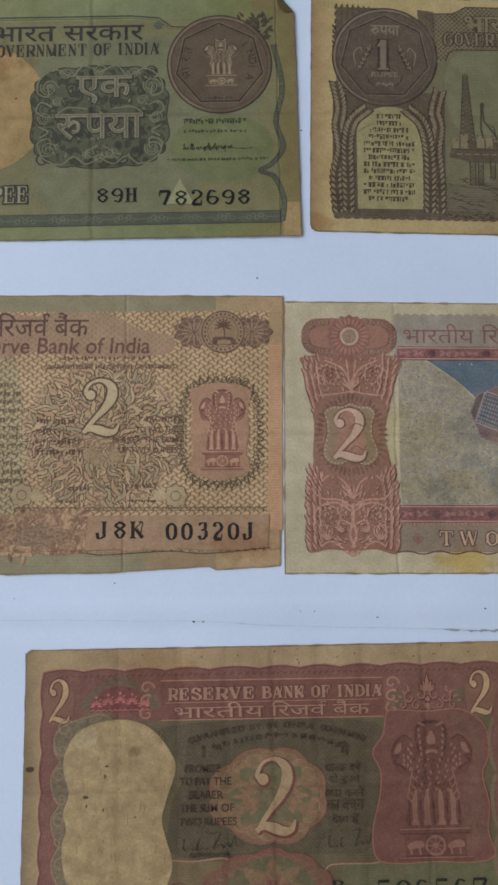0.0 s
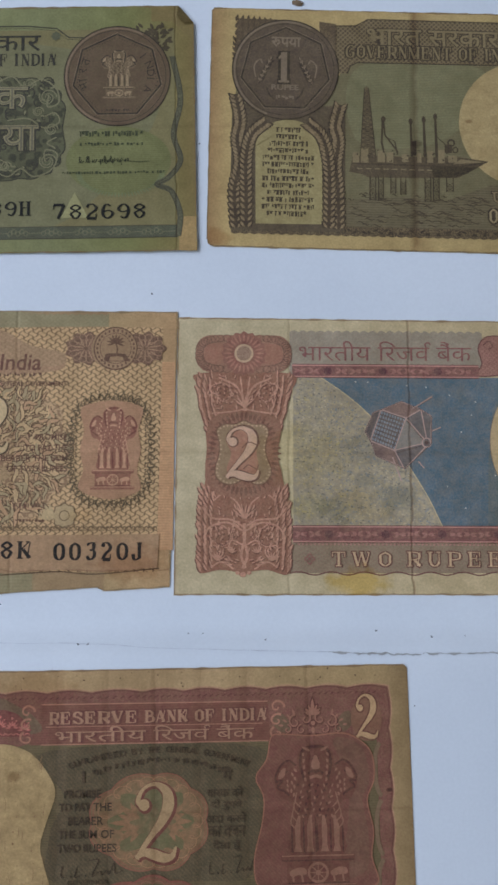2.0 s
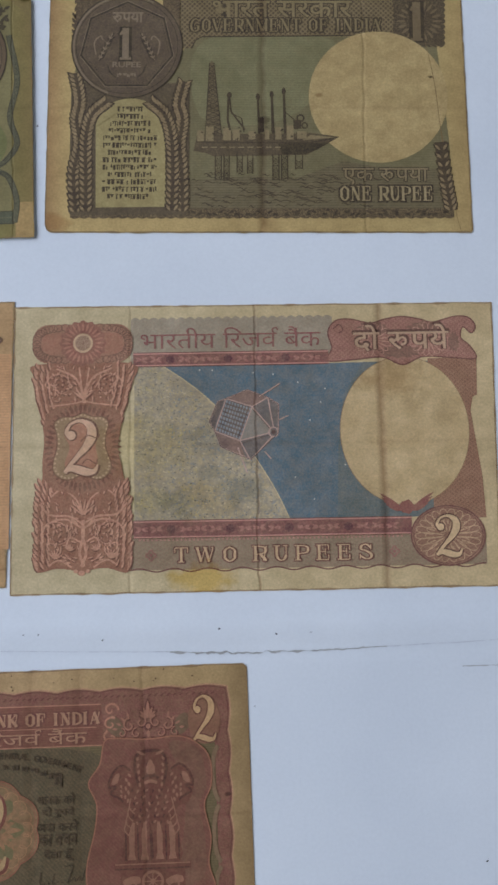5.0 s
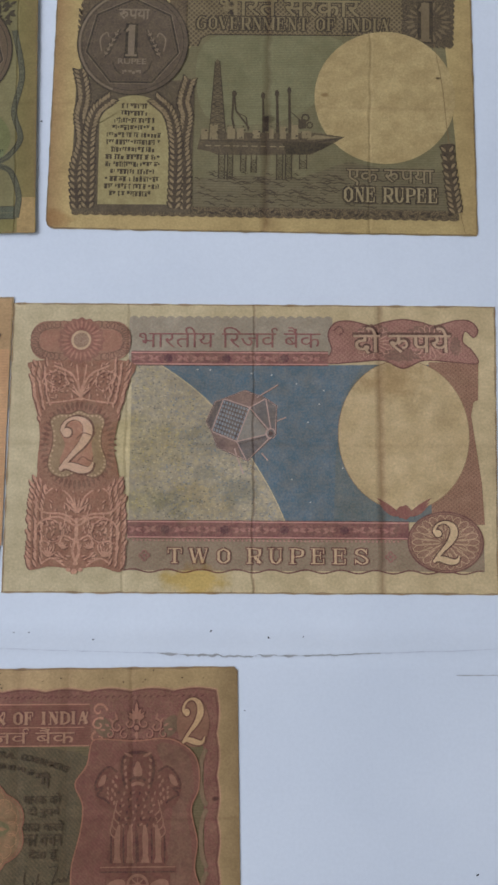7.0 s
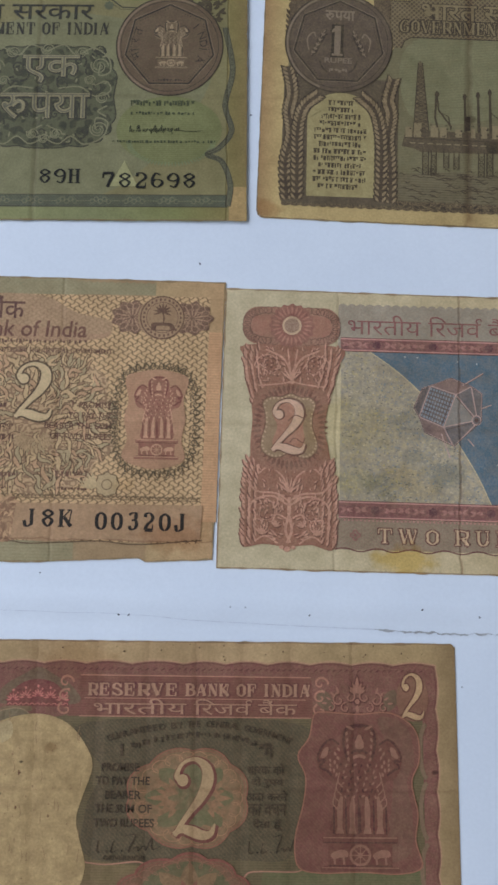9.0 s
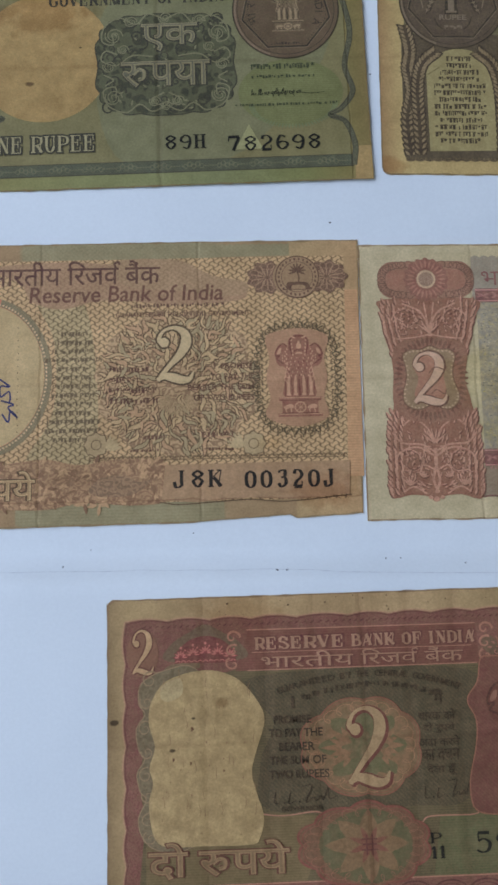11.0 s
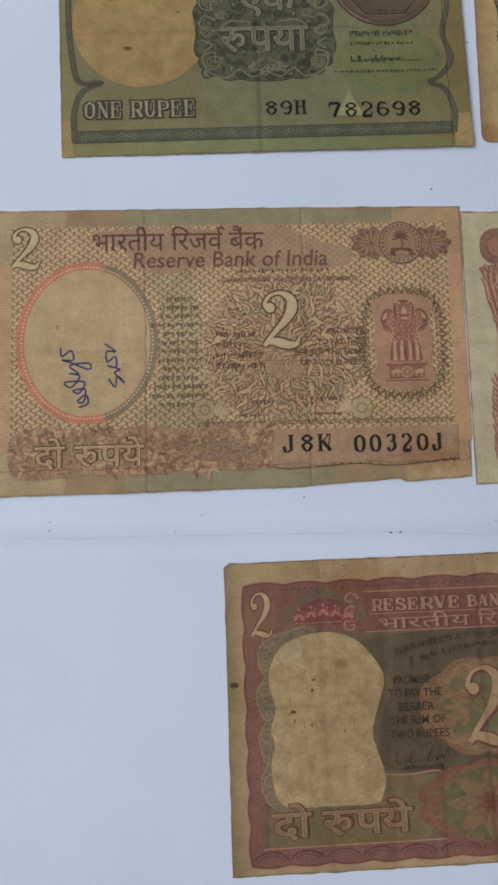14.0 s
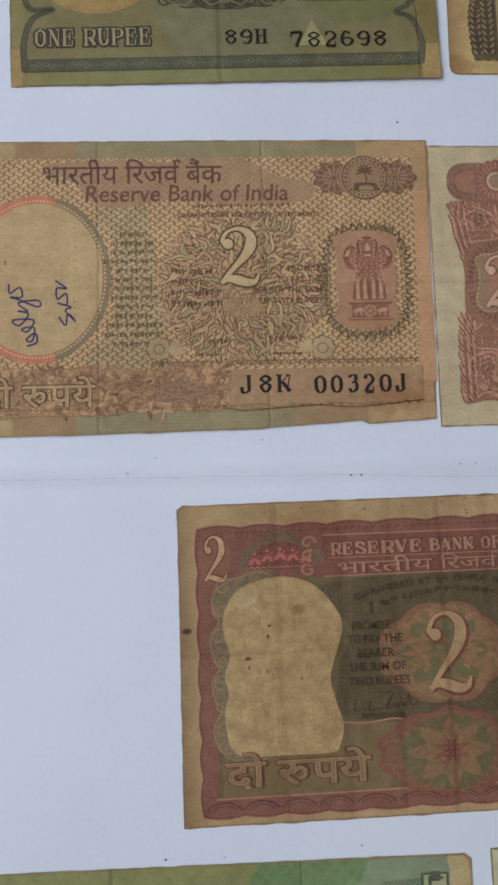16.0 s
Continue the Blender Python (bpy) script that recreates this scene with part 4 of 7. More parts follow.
# ---- one-rupee note, back ----
def one_rupee_back():
    n = Note(6.9, 80.8, -1.23, -0.14, "worn brown one-rupee note, back side, with an oil rig",
             [("X", 49.4, 1.3, 0.55), ("X", 73, 0.5, 0.12), ("Y", 30, 0.6, 0.15)], 2.0,
             ((2.0, 2.5, 4.4, (205, 155, 105), 0.4), (88.5, 37.5, 0.7, (70, 45, 35), 0.8), (50, 27, 2.0, (120, 80, 50), 0.5), (62.5, 33, 1.1, (150, 110, 70), 0.5)), pap=(150, 136, 94), tone=(0.98, 0.95, 0.87))
    n.sheet([(2.0, 0), (96.8, 0), (97.2, 0.5), (96.2, 61.5), (0.2, 61.0), (-0.4, 60.2), (-0.1, 2.0), (0.25, 0.8), (1.0, 0.2)], n.bands([(0, (164, 134, 88)), (5, (184, 164, 110)), (48, (180, 160, 108)), (51, (170, 148, 98)), (54, (180, 160, 108)), (90, (178, 160, 108)), (98, (168, 146, 96))]))
    dark = n.ink((82, 70, 62))
    deep = n.ink((62, 52, 48))
    cream = n.ink((136, 124, 92))
    n.show("field", Ink().fill([(5.6, 4.6), (93, 4.6), (92.4, 22), (90, 47.6), (33, 47.6), (31, 44), (6, 40)]),
           n.ink((126, 123, 92), (108, 105, 79), "lines", 1.0, 0.42, amount=0.75))
    n.show("sky_tint", Ink().fill(spline([(35, 28), (36, 46.6), (66, 46.6), (61, 32), (50, 26)], 8, True)), n.ink((132, 134, 100), (112, 114, 86), "lines", 1.0, 0.42, amount=0.7))
    n.show("sea", Ink().fill([(32, 5.4), (92.5, 5.4), (92.3, 16), (84, 14), (68, 17), (57, 12.8), (46, 13.4), (32, 12.2)]), n.ink((104, 98, 78), (122, 115, 90), "lines", 1.0, 0.6, amount=0.7))
    waves = Ink()
    for k in range(110):
        x, y = random.uniform(33, 74), random.uniform(6, 14.2)
        s = random.uniform(1.4, 4.2)
        waves.stroke(spline([(x, y, 0.05), (x + s * 0.3, y + 0.35, 0.22), (x + s * 0.7, y - 0.1, 0.22), (x + s, y + 0.25, 0.05)], 4))
    n.show("wave_print", waves, n.ink((72, 62, 52)))
    # header with its lattice
    n.show("header_band", Ink().fill([(29, 57.0), (35, 57.2), (38, 59.0), (79, 59.0), (81, 57.4), (81, 47.9), (35.4, 47.4), (33.8, 46.6), (33, 44.6), (29.6, 44.6)]),
           n.ink((92, 80, 68), (140, 126, 92), "mesh", 1.15, 1.15, amount=0.85), label="latticed heading band")
    n.show("header_edge", Ink().stroke([(33.0, 44.6), (33.8, 46.6), (35.4, 47.5), (81, 47.9)], 0.3).stroke([(29, 57.0), (35, 57.2), (38, 59.0), (79, 59.0)], 0.3), deep)
    n.show("heading_shade", Ink().letter("भारत सरकार", 37.6, 52.1, 70.8, 56.8, 0.05), deep)
    n.show("heading", Ink().letter("भारत सरकार", 37.8, 52.3, 70.6, 56.6, 0.01), cream)
    n.show("heading_shade", Ink().serif("GOVERNMENT OF INDIA", 32.6, 48.9, 77.6, 52.0, 0.22, 0.55), deep)
    n.show("heading", Ink().serif("GOVERNMENT OF INDIA", 32.6, 48.9, 77.6, 52.0, 0.16), cream, label="pale outlined heading")
    # figure box
    bx = Ink().fill(wavy(80.4, 45.4, 91.8, 45.2, -0.4, 9) + wavy(91.8, 45.2, 92.2, 57.6, -0.4, 9) + wavy(92.2, 57.6, 80.6, 57.6, -0.4, 9) + wavy(80.6, 57.6, 80.4, 45.4, -0.4, 9))
    n.under = n.show("figure_box", bx, n.ink((70, 60, 54), (104, 92, 76), "lace", 0.9), label="dark figure box")
    petals = Ink()
    for k in range(20):
        petals.leaf(86.3 + 3.0 * math.cos(k * math.pi / 10), 51.4 + 3.0 * math.sin(k * math.pi / 10), 2.4, 0.7, k * 18)
    n.show("figure_ray_print", petals, n.ink((120, 106, 84)))
    n.show("figure_shade", Ink().serif("1", 83.6, 46.8, 88.2, 56.2, 0.3, 0.7), deep)
    n.show("figure", Ink().serif("1", 83.6, 46.8, 88.2, 56.2, 0.2), n.ink((122, 108, 86)))
    n.under = None
    # bare window
    n.show("watermark_window", Ink().disc(76.3, 32.7, 16.1, 16.1, 64), n.ink((186, 168, 120), (172, 152, 104), p=4.0), label="plain cream window")
    n.show("fine_crease", Ink().stroke(spline([(87.6, 46, 0.1), (89.4, 36, 0.16), (90.3, 27, 0.16), (91, 21, 0.3)], 5)).stroke([(91.2, 20), (93.6, 4), (94.4, 0.6)], 0.1), n.ink((128, 104, 70)))
    # rig
    rig = Ink()
    rig.fill([(33.6, 19.4), (34.0, 21.4), (34.4, 23.4), (43.0, 23.6), (53.0, 23.6), (60.4, 23.8), (67.2, 22.9), (63.4, 20.6), (59.5, 18.5), (50.0, 18.3), (42.0, 18.2), (38.3, 18.1), (36.4, 19.0)])
    n.under = n.show("oil_rig_print", rig, n.ink((98, 86, 70), (82, 72, 60), p=0.6), label="engraved drawing of an oil rig")
    n.show("derrick", Ink().fill([(36.3, 23.4), (37.2, 40.8), (37.7, 41.6), (38.2, 40.8), (40.0, 23.4)]), n.ink((116, 106, 82), (102, 92, 72), p=0.6))
    steel = Ink().stroke([(36.3, 23.4), (37.2, 41.0)], 0.24).stroke([(40.0, 23.4), (38.2, 41.0)], 0.24)
    for k in range(15):
        u = k / 15
        a, b, y = 36.3 + 0.9 * u, 40.0 - 1.8 * u, 23.6 + 17 * u
        steel.stroke([(a, y), (b, y + 1.1)], 0.14).stroke([(b, y), (a, y + 1.1)], 0.14).stroke([(a, y), (b, y)], 0.14)
    # cranes and flare stacks
    steel.stroke([(41.8, 33.0), (42.2, 29.0), (45.4, 24.6)], 0.4).stroke([(41.6, 32.4), (41.4, 27.0), (42.2, 23.6)], 0.5).disc(41.8, 33.0, 0.6, 0.8, 10)
    steel.stroke([(44.6, 27.4), (45.2, 24.0)], 0.3).stroke([(42.2, 28.6), (44.6, 27.4)], 0.2)
    for x, top, w in ((48.4, 32.6, 0.6), (51.6, 33.2, 0.75), (54.4, 34.0, 0.75)):
        steel.stroke([(x + 0.3, 23.6, w), (x, top, w * 0.7)]).disc(x, top, 0.5, 0.9, 8)
    steel.fill(box(48.6, 24.0, 49.8, 27.6)).fill(box(56.6, 24.8, 58.4, 27.0)).ring(58.2, 27.4, 0.8, 0.8, 0.4, 10).ring(59.2, 25.6, 0.6, 0.7, 0.35, 10)
    steel.stroke([(54.6, 29.0), (57.2, 26.6)], 0.2).stroke([(34.2, 21.6), (60.0, 21.4), (66.4, 22.6)], 0.3)
    # lattice legs
    for x0, x1, y0 in ((38.6, 40.0, 12.4), (40.6, 41.8, 12.2), (43.6, 44.8, 14.2), (46.0, 47.2, 14.0), (51.8, 53.2, 12.4), (53.8, 55.2, 12.6), (57.0, 58.6, 15.0)):
        steel.stroke([(x0, 18.6), (x0, y0)], 0.28).stroke([(x1, 18.6), (x1, y0)], 0.28)
        num = int((18.2 - y0) / 1.1)
        for k in range(num):
            y = y0 + 0.2 + 1.1 * k
            steel.stroke([(x0, y), (x1, y + 1.0)], 0.13).stroke([(x1, y), (x0, y + 1.0)], 0.13).stroke([(x0, y), (x1, y)], 0.13)
    n.show("rig_steel", steel, n.ink((70, 60, 52)))
    hull = Ink().fill([(53.0, 21.2), (64.6, 21.4), (62.0, 19.8), (59.0, 18.6), (54.0, 18.6)])
    n.show("rig_hull", hull, n.ink((60, 52, 46)))
    lit = Ink()
    for x0, y0, x1, y1 in ((34.4, 21.8, 36.0, 24.4), (36.4, 21.8, 38.2, 25.4), (40.4, 22.0, 42.2, 25.0), (42.6, 22.0, 44.2, 24.6), (46.2, 22.2, 47.8, 24.2), (50.0, 22.2, 51.0, 24.6), (52.4, 22.2, 53.8, 25.2), (55.0, 22.2, 56.6, 25.6), (57.4, 22.4, 59.6, 24.2)):
        lit.fill(box(x0, y0, x1, y1))
    for k in range(9):
        x = 35.5 + 2.1 * k
        lit.fill(box(x, 20.2, x + 1.3, 20.45))
    lit.fill([(58.5, 22.0), (66.2, 22.7), (60.5, 23.3)])
    n.show("rig_highlight", lit, n.ink((140, 128, 98)))
    deck = Ink()
    for k in range(34):
        x, y = random.uniform(34.6, 59), random.uniform(21.8, 25.2)
        deck.fill(box(x, y, x + random.uniform(0.15, 0.7), y + random.uniform(0.15, 0.5)))
    n.show("rig_highlight", deck, n.ink((72, 62, 54)))
    n.under = None
    n.show("value_shade", Ink().hindi("एक रुपया", 67.6, 11.1, 87.6, 15.5, 0.05).serif("ONE RUPEE", 67.0, 7.6, 88.6, 10.9, 0.22, 0.7), deep)
    n.show("value_word", Ink().serif("ONE RUPEE", 67.0, 7.6, 88.6, 10.9, 0.17), n.ink((158, 146, 114)), label="pale outlined words of value")
    n.show("value_word", Ink().hindi("एक रुपया", 67.8, 11.3, 87.4, 15.3, 0.004), n.ink((140, 128, 100)))
    # bottom border, wheat ears, tablet
    n.show("bottom_border", Ink().fill(wavy(5.6, 3.6, 93, 3.6, -0.3, 40) + [(93, 5.7), (5.6, 5.7)]), n.ink((78, 66, 58), (120, 106, 80), "lace", 0.8))
    ear = Ink()
    for k in range(52):
        ear.leaf(28 + k * 1.25, 4.6, 1.5, 0.55, random.choice((25, -25, 155, -155)))
    n.show("border_leaf_print", ear, deep)
    n.show("tablet_ground", Ink().fill(box(5.2, 4.2, 32.6, 36, 1.0)), n.ink((104, 92, 76), (84, 74, 64), p=1.2))
    n.show("language_tablet", Ink().fill([(11.4, 5.9), (27.4, 6.1), (27.0, 25.5)] + oval(19.0, 25.2, 8.0, 7.0, 24, 0, 180) + [(11.0, 25.4)]), n.ink((168, 160, 112), (156, 146, 100), p=2.0), label="pale tablet with lines of script")
    for k in range(13):
        half = 3.0 if k < 2 else 4.6 if k < 3 else 6.2 if k % 3 else 5.0
        n.show("language_line", Ink().words(19.0 - half, 29.0 - k * 1.76, 19.0 + half, 1.35, ragged=0.2), n.ink((66, 54, 44)))
        n.level -= 1
    n.level += 1
    for path in ([(6.9, 4.8), (6.2, 14), (7.4, 21), (6.6, 27), (7.2, 32), (5.9, 38.5)], [(9.2, 5.0), (9.0, 14), (8.8, 22), (10.0, 28), (13.6, 31.6)],
                 [(31.2, 5.0), (31.0, 14), (30.4, 21), (31.0, 27), (30.2, 31), (31.4, 36.4)], [(28.8, 5.2), (28.9, 14), (28.6, 22), (27.0, 28), (23.4, 31.6)], [(92.4, 5.2), (91.4, 12), (90.4, 21.6)]):
        n.show("wheat_shade", Ink().stroke(spline(path, 8), 2.9), n.ink((84, 70, 60), (68, 56, 50), p=0.5))
        wheat, husk = Ink(), Ink()
        q = spline(path, 6 if len(path) > 3 else 5)
        for i in range(0, len(q) - 1, 1):
            a = math.degrees(math.atan2(q[i + 1][1] - q[i][1], q[i + 1][0] - q[i][0]))
            for sgn in (-1, 1):
                ox, oy = -sgn * 0.35 * math.sin(radians(a)), sgn * 0.35 * math.cos(radians(a))
                husk.leaf(q[i][0] + ox * 1.2, q[i][1] + oy * 1.2, 2.2, 1.15, a + sgn * 38)
                wheat.leaf(q[i][0] + ox, q[i][1] + oy, 1.75 * random.uniform(0.9, 1.1), 0.72, a + sgn * 38)
        n.show("wheat_shade", husk, n.ink((66, 54, 48)))
        n.show("wheat_ear", wheat, n.ink((156, 138, 106), (124, 108, 84), p=0.6), label="pale printed wheat ear")
    # corner feathers and coin
    n.show("corner_ground", Ink().fill([(5.4, 44.5), (9.5, 41), (16, 58.2), (6, 58.2)]).fill([(26, 58), (30.2, 57.4), (30.2, 46), (27, 43)]), n.ink((88, 74, 62), (116, 100, 78), "lace", 0.9, amount=0.8))
    fan = Ink()
    for row in range(6):
        for k in range(7):
            fan.leaf(5.6 + k * 1.5, 48.0 + row * 1.9 - k * 0.1, 1.9, 0.8, 75 + k * 6)
    for k in range(5):
        fan.leaf(5.8, 46.5 + k * 1.4, 1.8, 0.7, 120)
    n.show("corner_leaf_print", fan, n.ink((76, 62, 54), (104, 88, 70), p=0.5))
    coin(n, 17.9, 45.2, 12.9, n.ink((100, 86, 76), (86, 73, 66), "lines", 1.0, 0.3, amount=0.5), n.ink((52, 44, 42)), n.ink((132, 118, 104)))
    grainy, gleam = Ink(), Ink()
    for sgn in (-1, 1):
        grainy.sprig([(17.9 + sgn * 6.4, 41.4), (17.9 + sgn * 5.2, 44.0), (17.9 + sgn * 3.6, 47.4)], 1.3, 1, 0.3, 35)
        gleam.sprig([(17.9 + sgn * 6.5, 41.6), (17.9 + sgn * 5.3, 44.2), (17.9 + sgn * 3.7, 47.6)], 0.9, 2, 0.16, 35)
        gleam.stroke(spline([(17.9 + sgn * 7.2, 43.0), (17.9 + sgn * 7.6, 46.0), (17.9 + sgn * 6.2, 47.6), (17.9 + sgn * 5.6, 46.6)], 4), 0.3)
        grainy.stroke(spline([(17.9 + sgn * 4.6, 40.6), (17.9 + sgn * 3.8, 38.6), (17.9 + sgn * 2.6, 37.4)], 4), 0.35)
    n.show("coin_wheat", grainy, n.ink((66, 56, 52)))
    n.show("coin_wheat", gleam, n.ink((134, 118, 102)))
    n.show("coin_shade", Ink().serif("1", 15.6, 42.0, 20.0, 49.6, 0.3, 0.6), n.ink((52, 44, 42)))
    n.show("coin_figure", Ink().serif("1", 15.6, 42.0, 20.0, 49.6, 0.2), n.ink((132, 118, 104)))
    n.show("coin_lettering", Ink().hindi("रुपया", 14.4, 51.0, 21.6, 53.6, 0.02).letter("RUPEE", 14.6, 39.8, 21.2, 41.2, 0.02).words(15.8, 37.4, 20.0, 1.0), n.ink((134, 120, 106)))
    n.under = None
    return n


# ---- two-rupee note, back ----
def two_rupee_back():
    n = Note(0.0, 0.0, -0.28, -0.14, "worn red and blue two-rupee note, back side, with a satellite",
             [("X", 53.7, 0.42, 0.55), ("X", 81.3, 1.2, 0.62), ("X", 26, 0.6, 0.12), ("Y", 32, 0.7, 0.14)], 3.0,
             ((41.5, 3.0, 7.5, (255, 228, 110), 0.6), (42, 20, 8, (255, 236, 170), 0.25), (84, 46, 8, (190, 160, 110), 0.35), (43, 33, 7, (170, 182, 192), 0.35), (36, 19, 6, (170, 185, 190), 0.4), (50, 22, 6, (160, 178, 190), 0.45), (44, 26, 4, (165, 180, 186), 0.35), (28, 32, 14, (255, 250, 200), 0.3), (30, 20, 6, (240, 242, 190), 0.3)), pap=(180, 156, 122), tone=(1.02, 0.99, 0.96), thin=1.05)
    n.sheet([(0, 0), (105.8, 0.3), (107.0, 63.0), (0, 63.6)], n.bands([(0, (184, 174, 138)), (20, (184, 174, 137)), (60, (184, 170, 129)), (90, (188, 172, 130)), (108, (184, 168, 126))]))
    red = n.ink((152, 102, 78), (130, 84, 64), "swirl", 1.0, 26, amount=0.6)
    wine = n.ink((112, 62, 64))
    gold = n.ink((150, 122, 84))
    # green-grey tint behind heading and value
    n.show("tint", Ink().fill(wavy(26, 60.2, 71, 60.2, 0.5, 22) + [(71, 50), (26, 50)]), n.ink((146, 142, 124), (146, 118, 108), "net", 1.6, 1.2, amount=0.3))
    n.show("tint", Ink().fill([(26, 4.9), (103, 5.1), (103, 11.6), (26, 11.6)]), n.ink((140, 128, 104), (146, 108, 96), "net", 1.3, 0.9, amount=0.5))
    n.show("bottom_edge", Ink().stroke([(26 + 0.65 * i, 4.9 + 0.35 * math.sin(i * 0.55)) for i in range(119)], 0.3), wine)
    # night sky, planet
    n.show("sky", Ink().fill([(26.8, 15.3), (97, 15.5), (97, 49.8), (26.8, 49.6)]), n.ink((66, 108, 132), (86, 112, 126), p=3.2), label="dull blue printed sky")
    n.show("sky_tint", Ink().fill([(71, 15.5), (97, 15.5), (97, 49.8), (77.5, 49.8), (73, 42), (71.5, 30)]), n.ink((80, 108, 120), (88, 110, 114), p=4.0))
    arc = spline([(33.2, 49.6), (39.2, 45.4), (44.6, 40.6), (49.6, 34.6), (54.3, 27.4), (57.8, 21.4), (60.6, 15.4)], 6)
    n.show("planet", Ink().fill([(26.8, 15.3)] + arc[::-1] + [(26.8, 49.6)]), n.ink((170, 160, 124), (132, 134, 128), p=1.1, amount=0.9), label="mottled cream planet with a curved edge")
    pits = Ink()
    for k in range(700):
        x, y = random.uniform(27.2, 60), random.uniform(15.8, 49.2)
        lim = np.interp(y, [15.4, 27.4, 40.6, 49.6], [60.2, 54, 44.2, 33])
        if x < lim - 0.4:
            pits.disc(x, y, random.uniform(0.08, 0.3), random.uniform(0.06, 0.2), 6)
    n.show("planet_speckle", pits, n.ink((108, 112, 104)))
    for rgb, num, lo, hi in (((122, 136, 142), 700, 34, 60), ((172, 162, 104), 260, 27, 42), ((180, 172, 142), 420, 27, 60)):
        tint = Ink()
        for k in range(num):
            x, y = random.uniform(lo, hi), random.uniform(15.8, 49.2)
            if 27.2 < x < np.interp(y, [15.4, 27.4, 40.6, 49.6], [60.2, 54, 44.2, 33]) - 0.5:
                tint.disc(x, y, random.uniform(0.1, 0.3), random.uniform(0.08, 0.2), 6)
        n.show("planet_speckle", tint, n.ink(rgb))
    n.show("planet_rim", Ink().stroke(arc, 0.22), n.ink((186, 178, 140)))
    star_speckle = Ink()
    for x, y in ((41.3, 48.6), (44.1, 48.5), (62, 24.5), (66.0, 19.6), (69, 44), (63, 45.5), (68, 41.0), (65.5, 37), (73, 27), (57.6, 47.4), (53.2, 47.8)):
        star_speckle.disc(x, y, 0.18, None, 8)
    n.show("star_speckle", star_speckle, n.ink((178, 184, 180)))
    # satellite
    hull = [(51.8, 44.0), (47.1, 42.1), (45.2, 41.4), (43.3, 37.0), (44.5, 34.9), (45.8, 31.4), (49.6, 29.6), (52.4, 28.5), (57.0, 32.8), (58.6, 34.4), (58.7, 40.6), (56.3, 42.2)]
    n.under = n.show("satellite_print", Ink().fill(hull), n.ink((106, 106, 108), (94, 92, 96), p=1.2), label="engraved drawing of a many-sided satellite")
    n.show("satellite_side", Ink().fill([(51.8, 44.0), (47.1, 42.1), (52.8, 40.2), (55.8, 42.0)]).fill([(44.5, 34.9), (45.8, 31.4), (51.0, 29.2), (50.0, 32.7)]), n.ink((126, 102, 96)))
    n.show("satellite_side", Ink().fill([(52.8, 40.2), (50.0, 32.7), (57.2, 34.5)]), n.ink((128, 128, 122)))
    n.show("solar_panel", Ink().fill([(47.1, 41.9), (52.7, 40.1), (50.0, 32.8), (44.6, 35.0)]).fill([(46.6, 41.9), (45.3, 41.2), (43.6, 37.0), (44.3, 35.6)]), n.ink((92, 86, 88)))
    cells = Ink()
    for i in range(9):
        for j in range(8):
            u, v = (i + 0.5) / 9, (j + 0.5) / 8
            x = (47.1 - 2.5 * v) * (1 - u) + (52.7 - 2.7 * v) * u
            y = (41.9 - 6.9 * v) * (1 - u) + (40.1 - 7.3 * v) * u
            cells.fill(box(x - 0.2, y - 0.3, x + 0.2, y + 0.3))
    n.show("solar_cell_grid", cells, n.ink((122, 138, 150)))
    rods = Ink()
    for a, b in (((47.1, 42.1), (52.8, 40.2)), ((52.8, 40.2), (50.0, 32.7)), ((50.0, 32.7), (44.5, 34.9)), ((44.5, 34.9), (47.1, 42.1)), ((47.1, 42.1), (51.8, 44.0)), ((51.8, 44.0), (56.3, 42.2)),
                 ((56.3, 42.2), (58.7, 40.6)), ((58.7, 40.6), (58.5, 35)), ((47.1, 42.1), (45.2, 41.4)), ((45.2, 41.4), (43.3, 37.0)), ((43.3, 37.0), (44.5, 34.9)), ((44.5, 34.9), (45.8, 31.4)),
                 ((45.8, 31.4), (52.4, 28.5)), ((50.0, 32.7), (52.0, 28.8)), ((52.8, 40.2), (57.0, 35.2)), ((52.8, 40.2), (56.3, 42.2)), ((56.3, 42.2), (57.4, 35.6)), ((50.0, 32.7), (56.6, 34.3)),
                 ((52.4, 28.5), (57.2, 33.6)), ((54.4, 42.4), (59.0, 45.3)), ((58.7, 37.2), (60.8, 38.1)), ((49.5, 31.2), (51.5, 25.6)), ((55.4, 30.2), (56.8, 28.6))):
        rods.stroke([a, b], 0.27)
    rods.ring(57.4, 34.5, 1.0, 1.05, 0.3, 18)
    n.show("satellite_frame", rods, n.ink((172, 146, 138)))
    edges = Ink().stroke(hull, 0.14, True).disc(57.4, 34.5, 0.5, None, 12)
    for a, b in (((52.2, 40.0), (49.6, 33.2)), ((52.9, 39.6), (56.6, 35.2)), ((50.6, 32.2), (56.4, 33.8)), ((54.4, 42.2), (59.1, 45.1))):
        edges.stroke([a, b], 0.12)
    n.show("satellite_outline", edges, n.ink((78, 56, 62)))
    n.under = None
    # right strip, banner, window
    n.show("right_strip", Ink().fill([(92, 15), (103.3, 15), (102.9, 24), (102.0, 31), (101.0, 38.6), (101.6, 41.6), (102.6, 42.0), (102.9, 50.4), (92, 50.4)]),
           n.ink((152, 112, 88), (118, 80, 64), "net", 1.1, 0.9, amount=0.8), label="red-brown hatched strip with a ragged edge")
    n.show("watermark_window", Ink().disc(86.3, 34.4, 14.2, 16.4, 72), n.ink((190, 172, 126), (178, 158, 110), p=5.0), label="plain cream oval window")
    n.show("window_edge", Ink().ring(86.3, 34.4, 14.2, 16.4, 0.14, 72), gold)
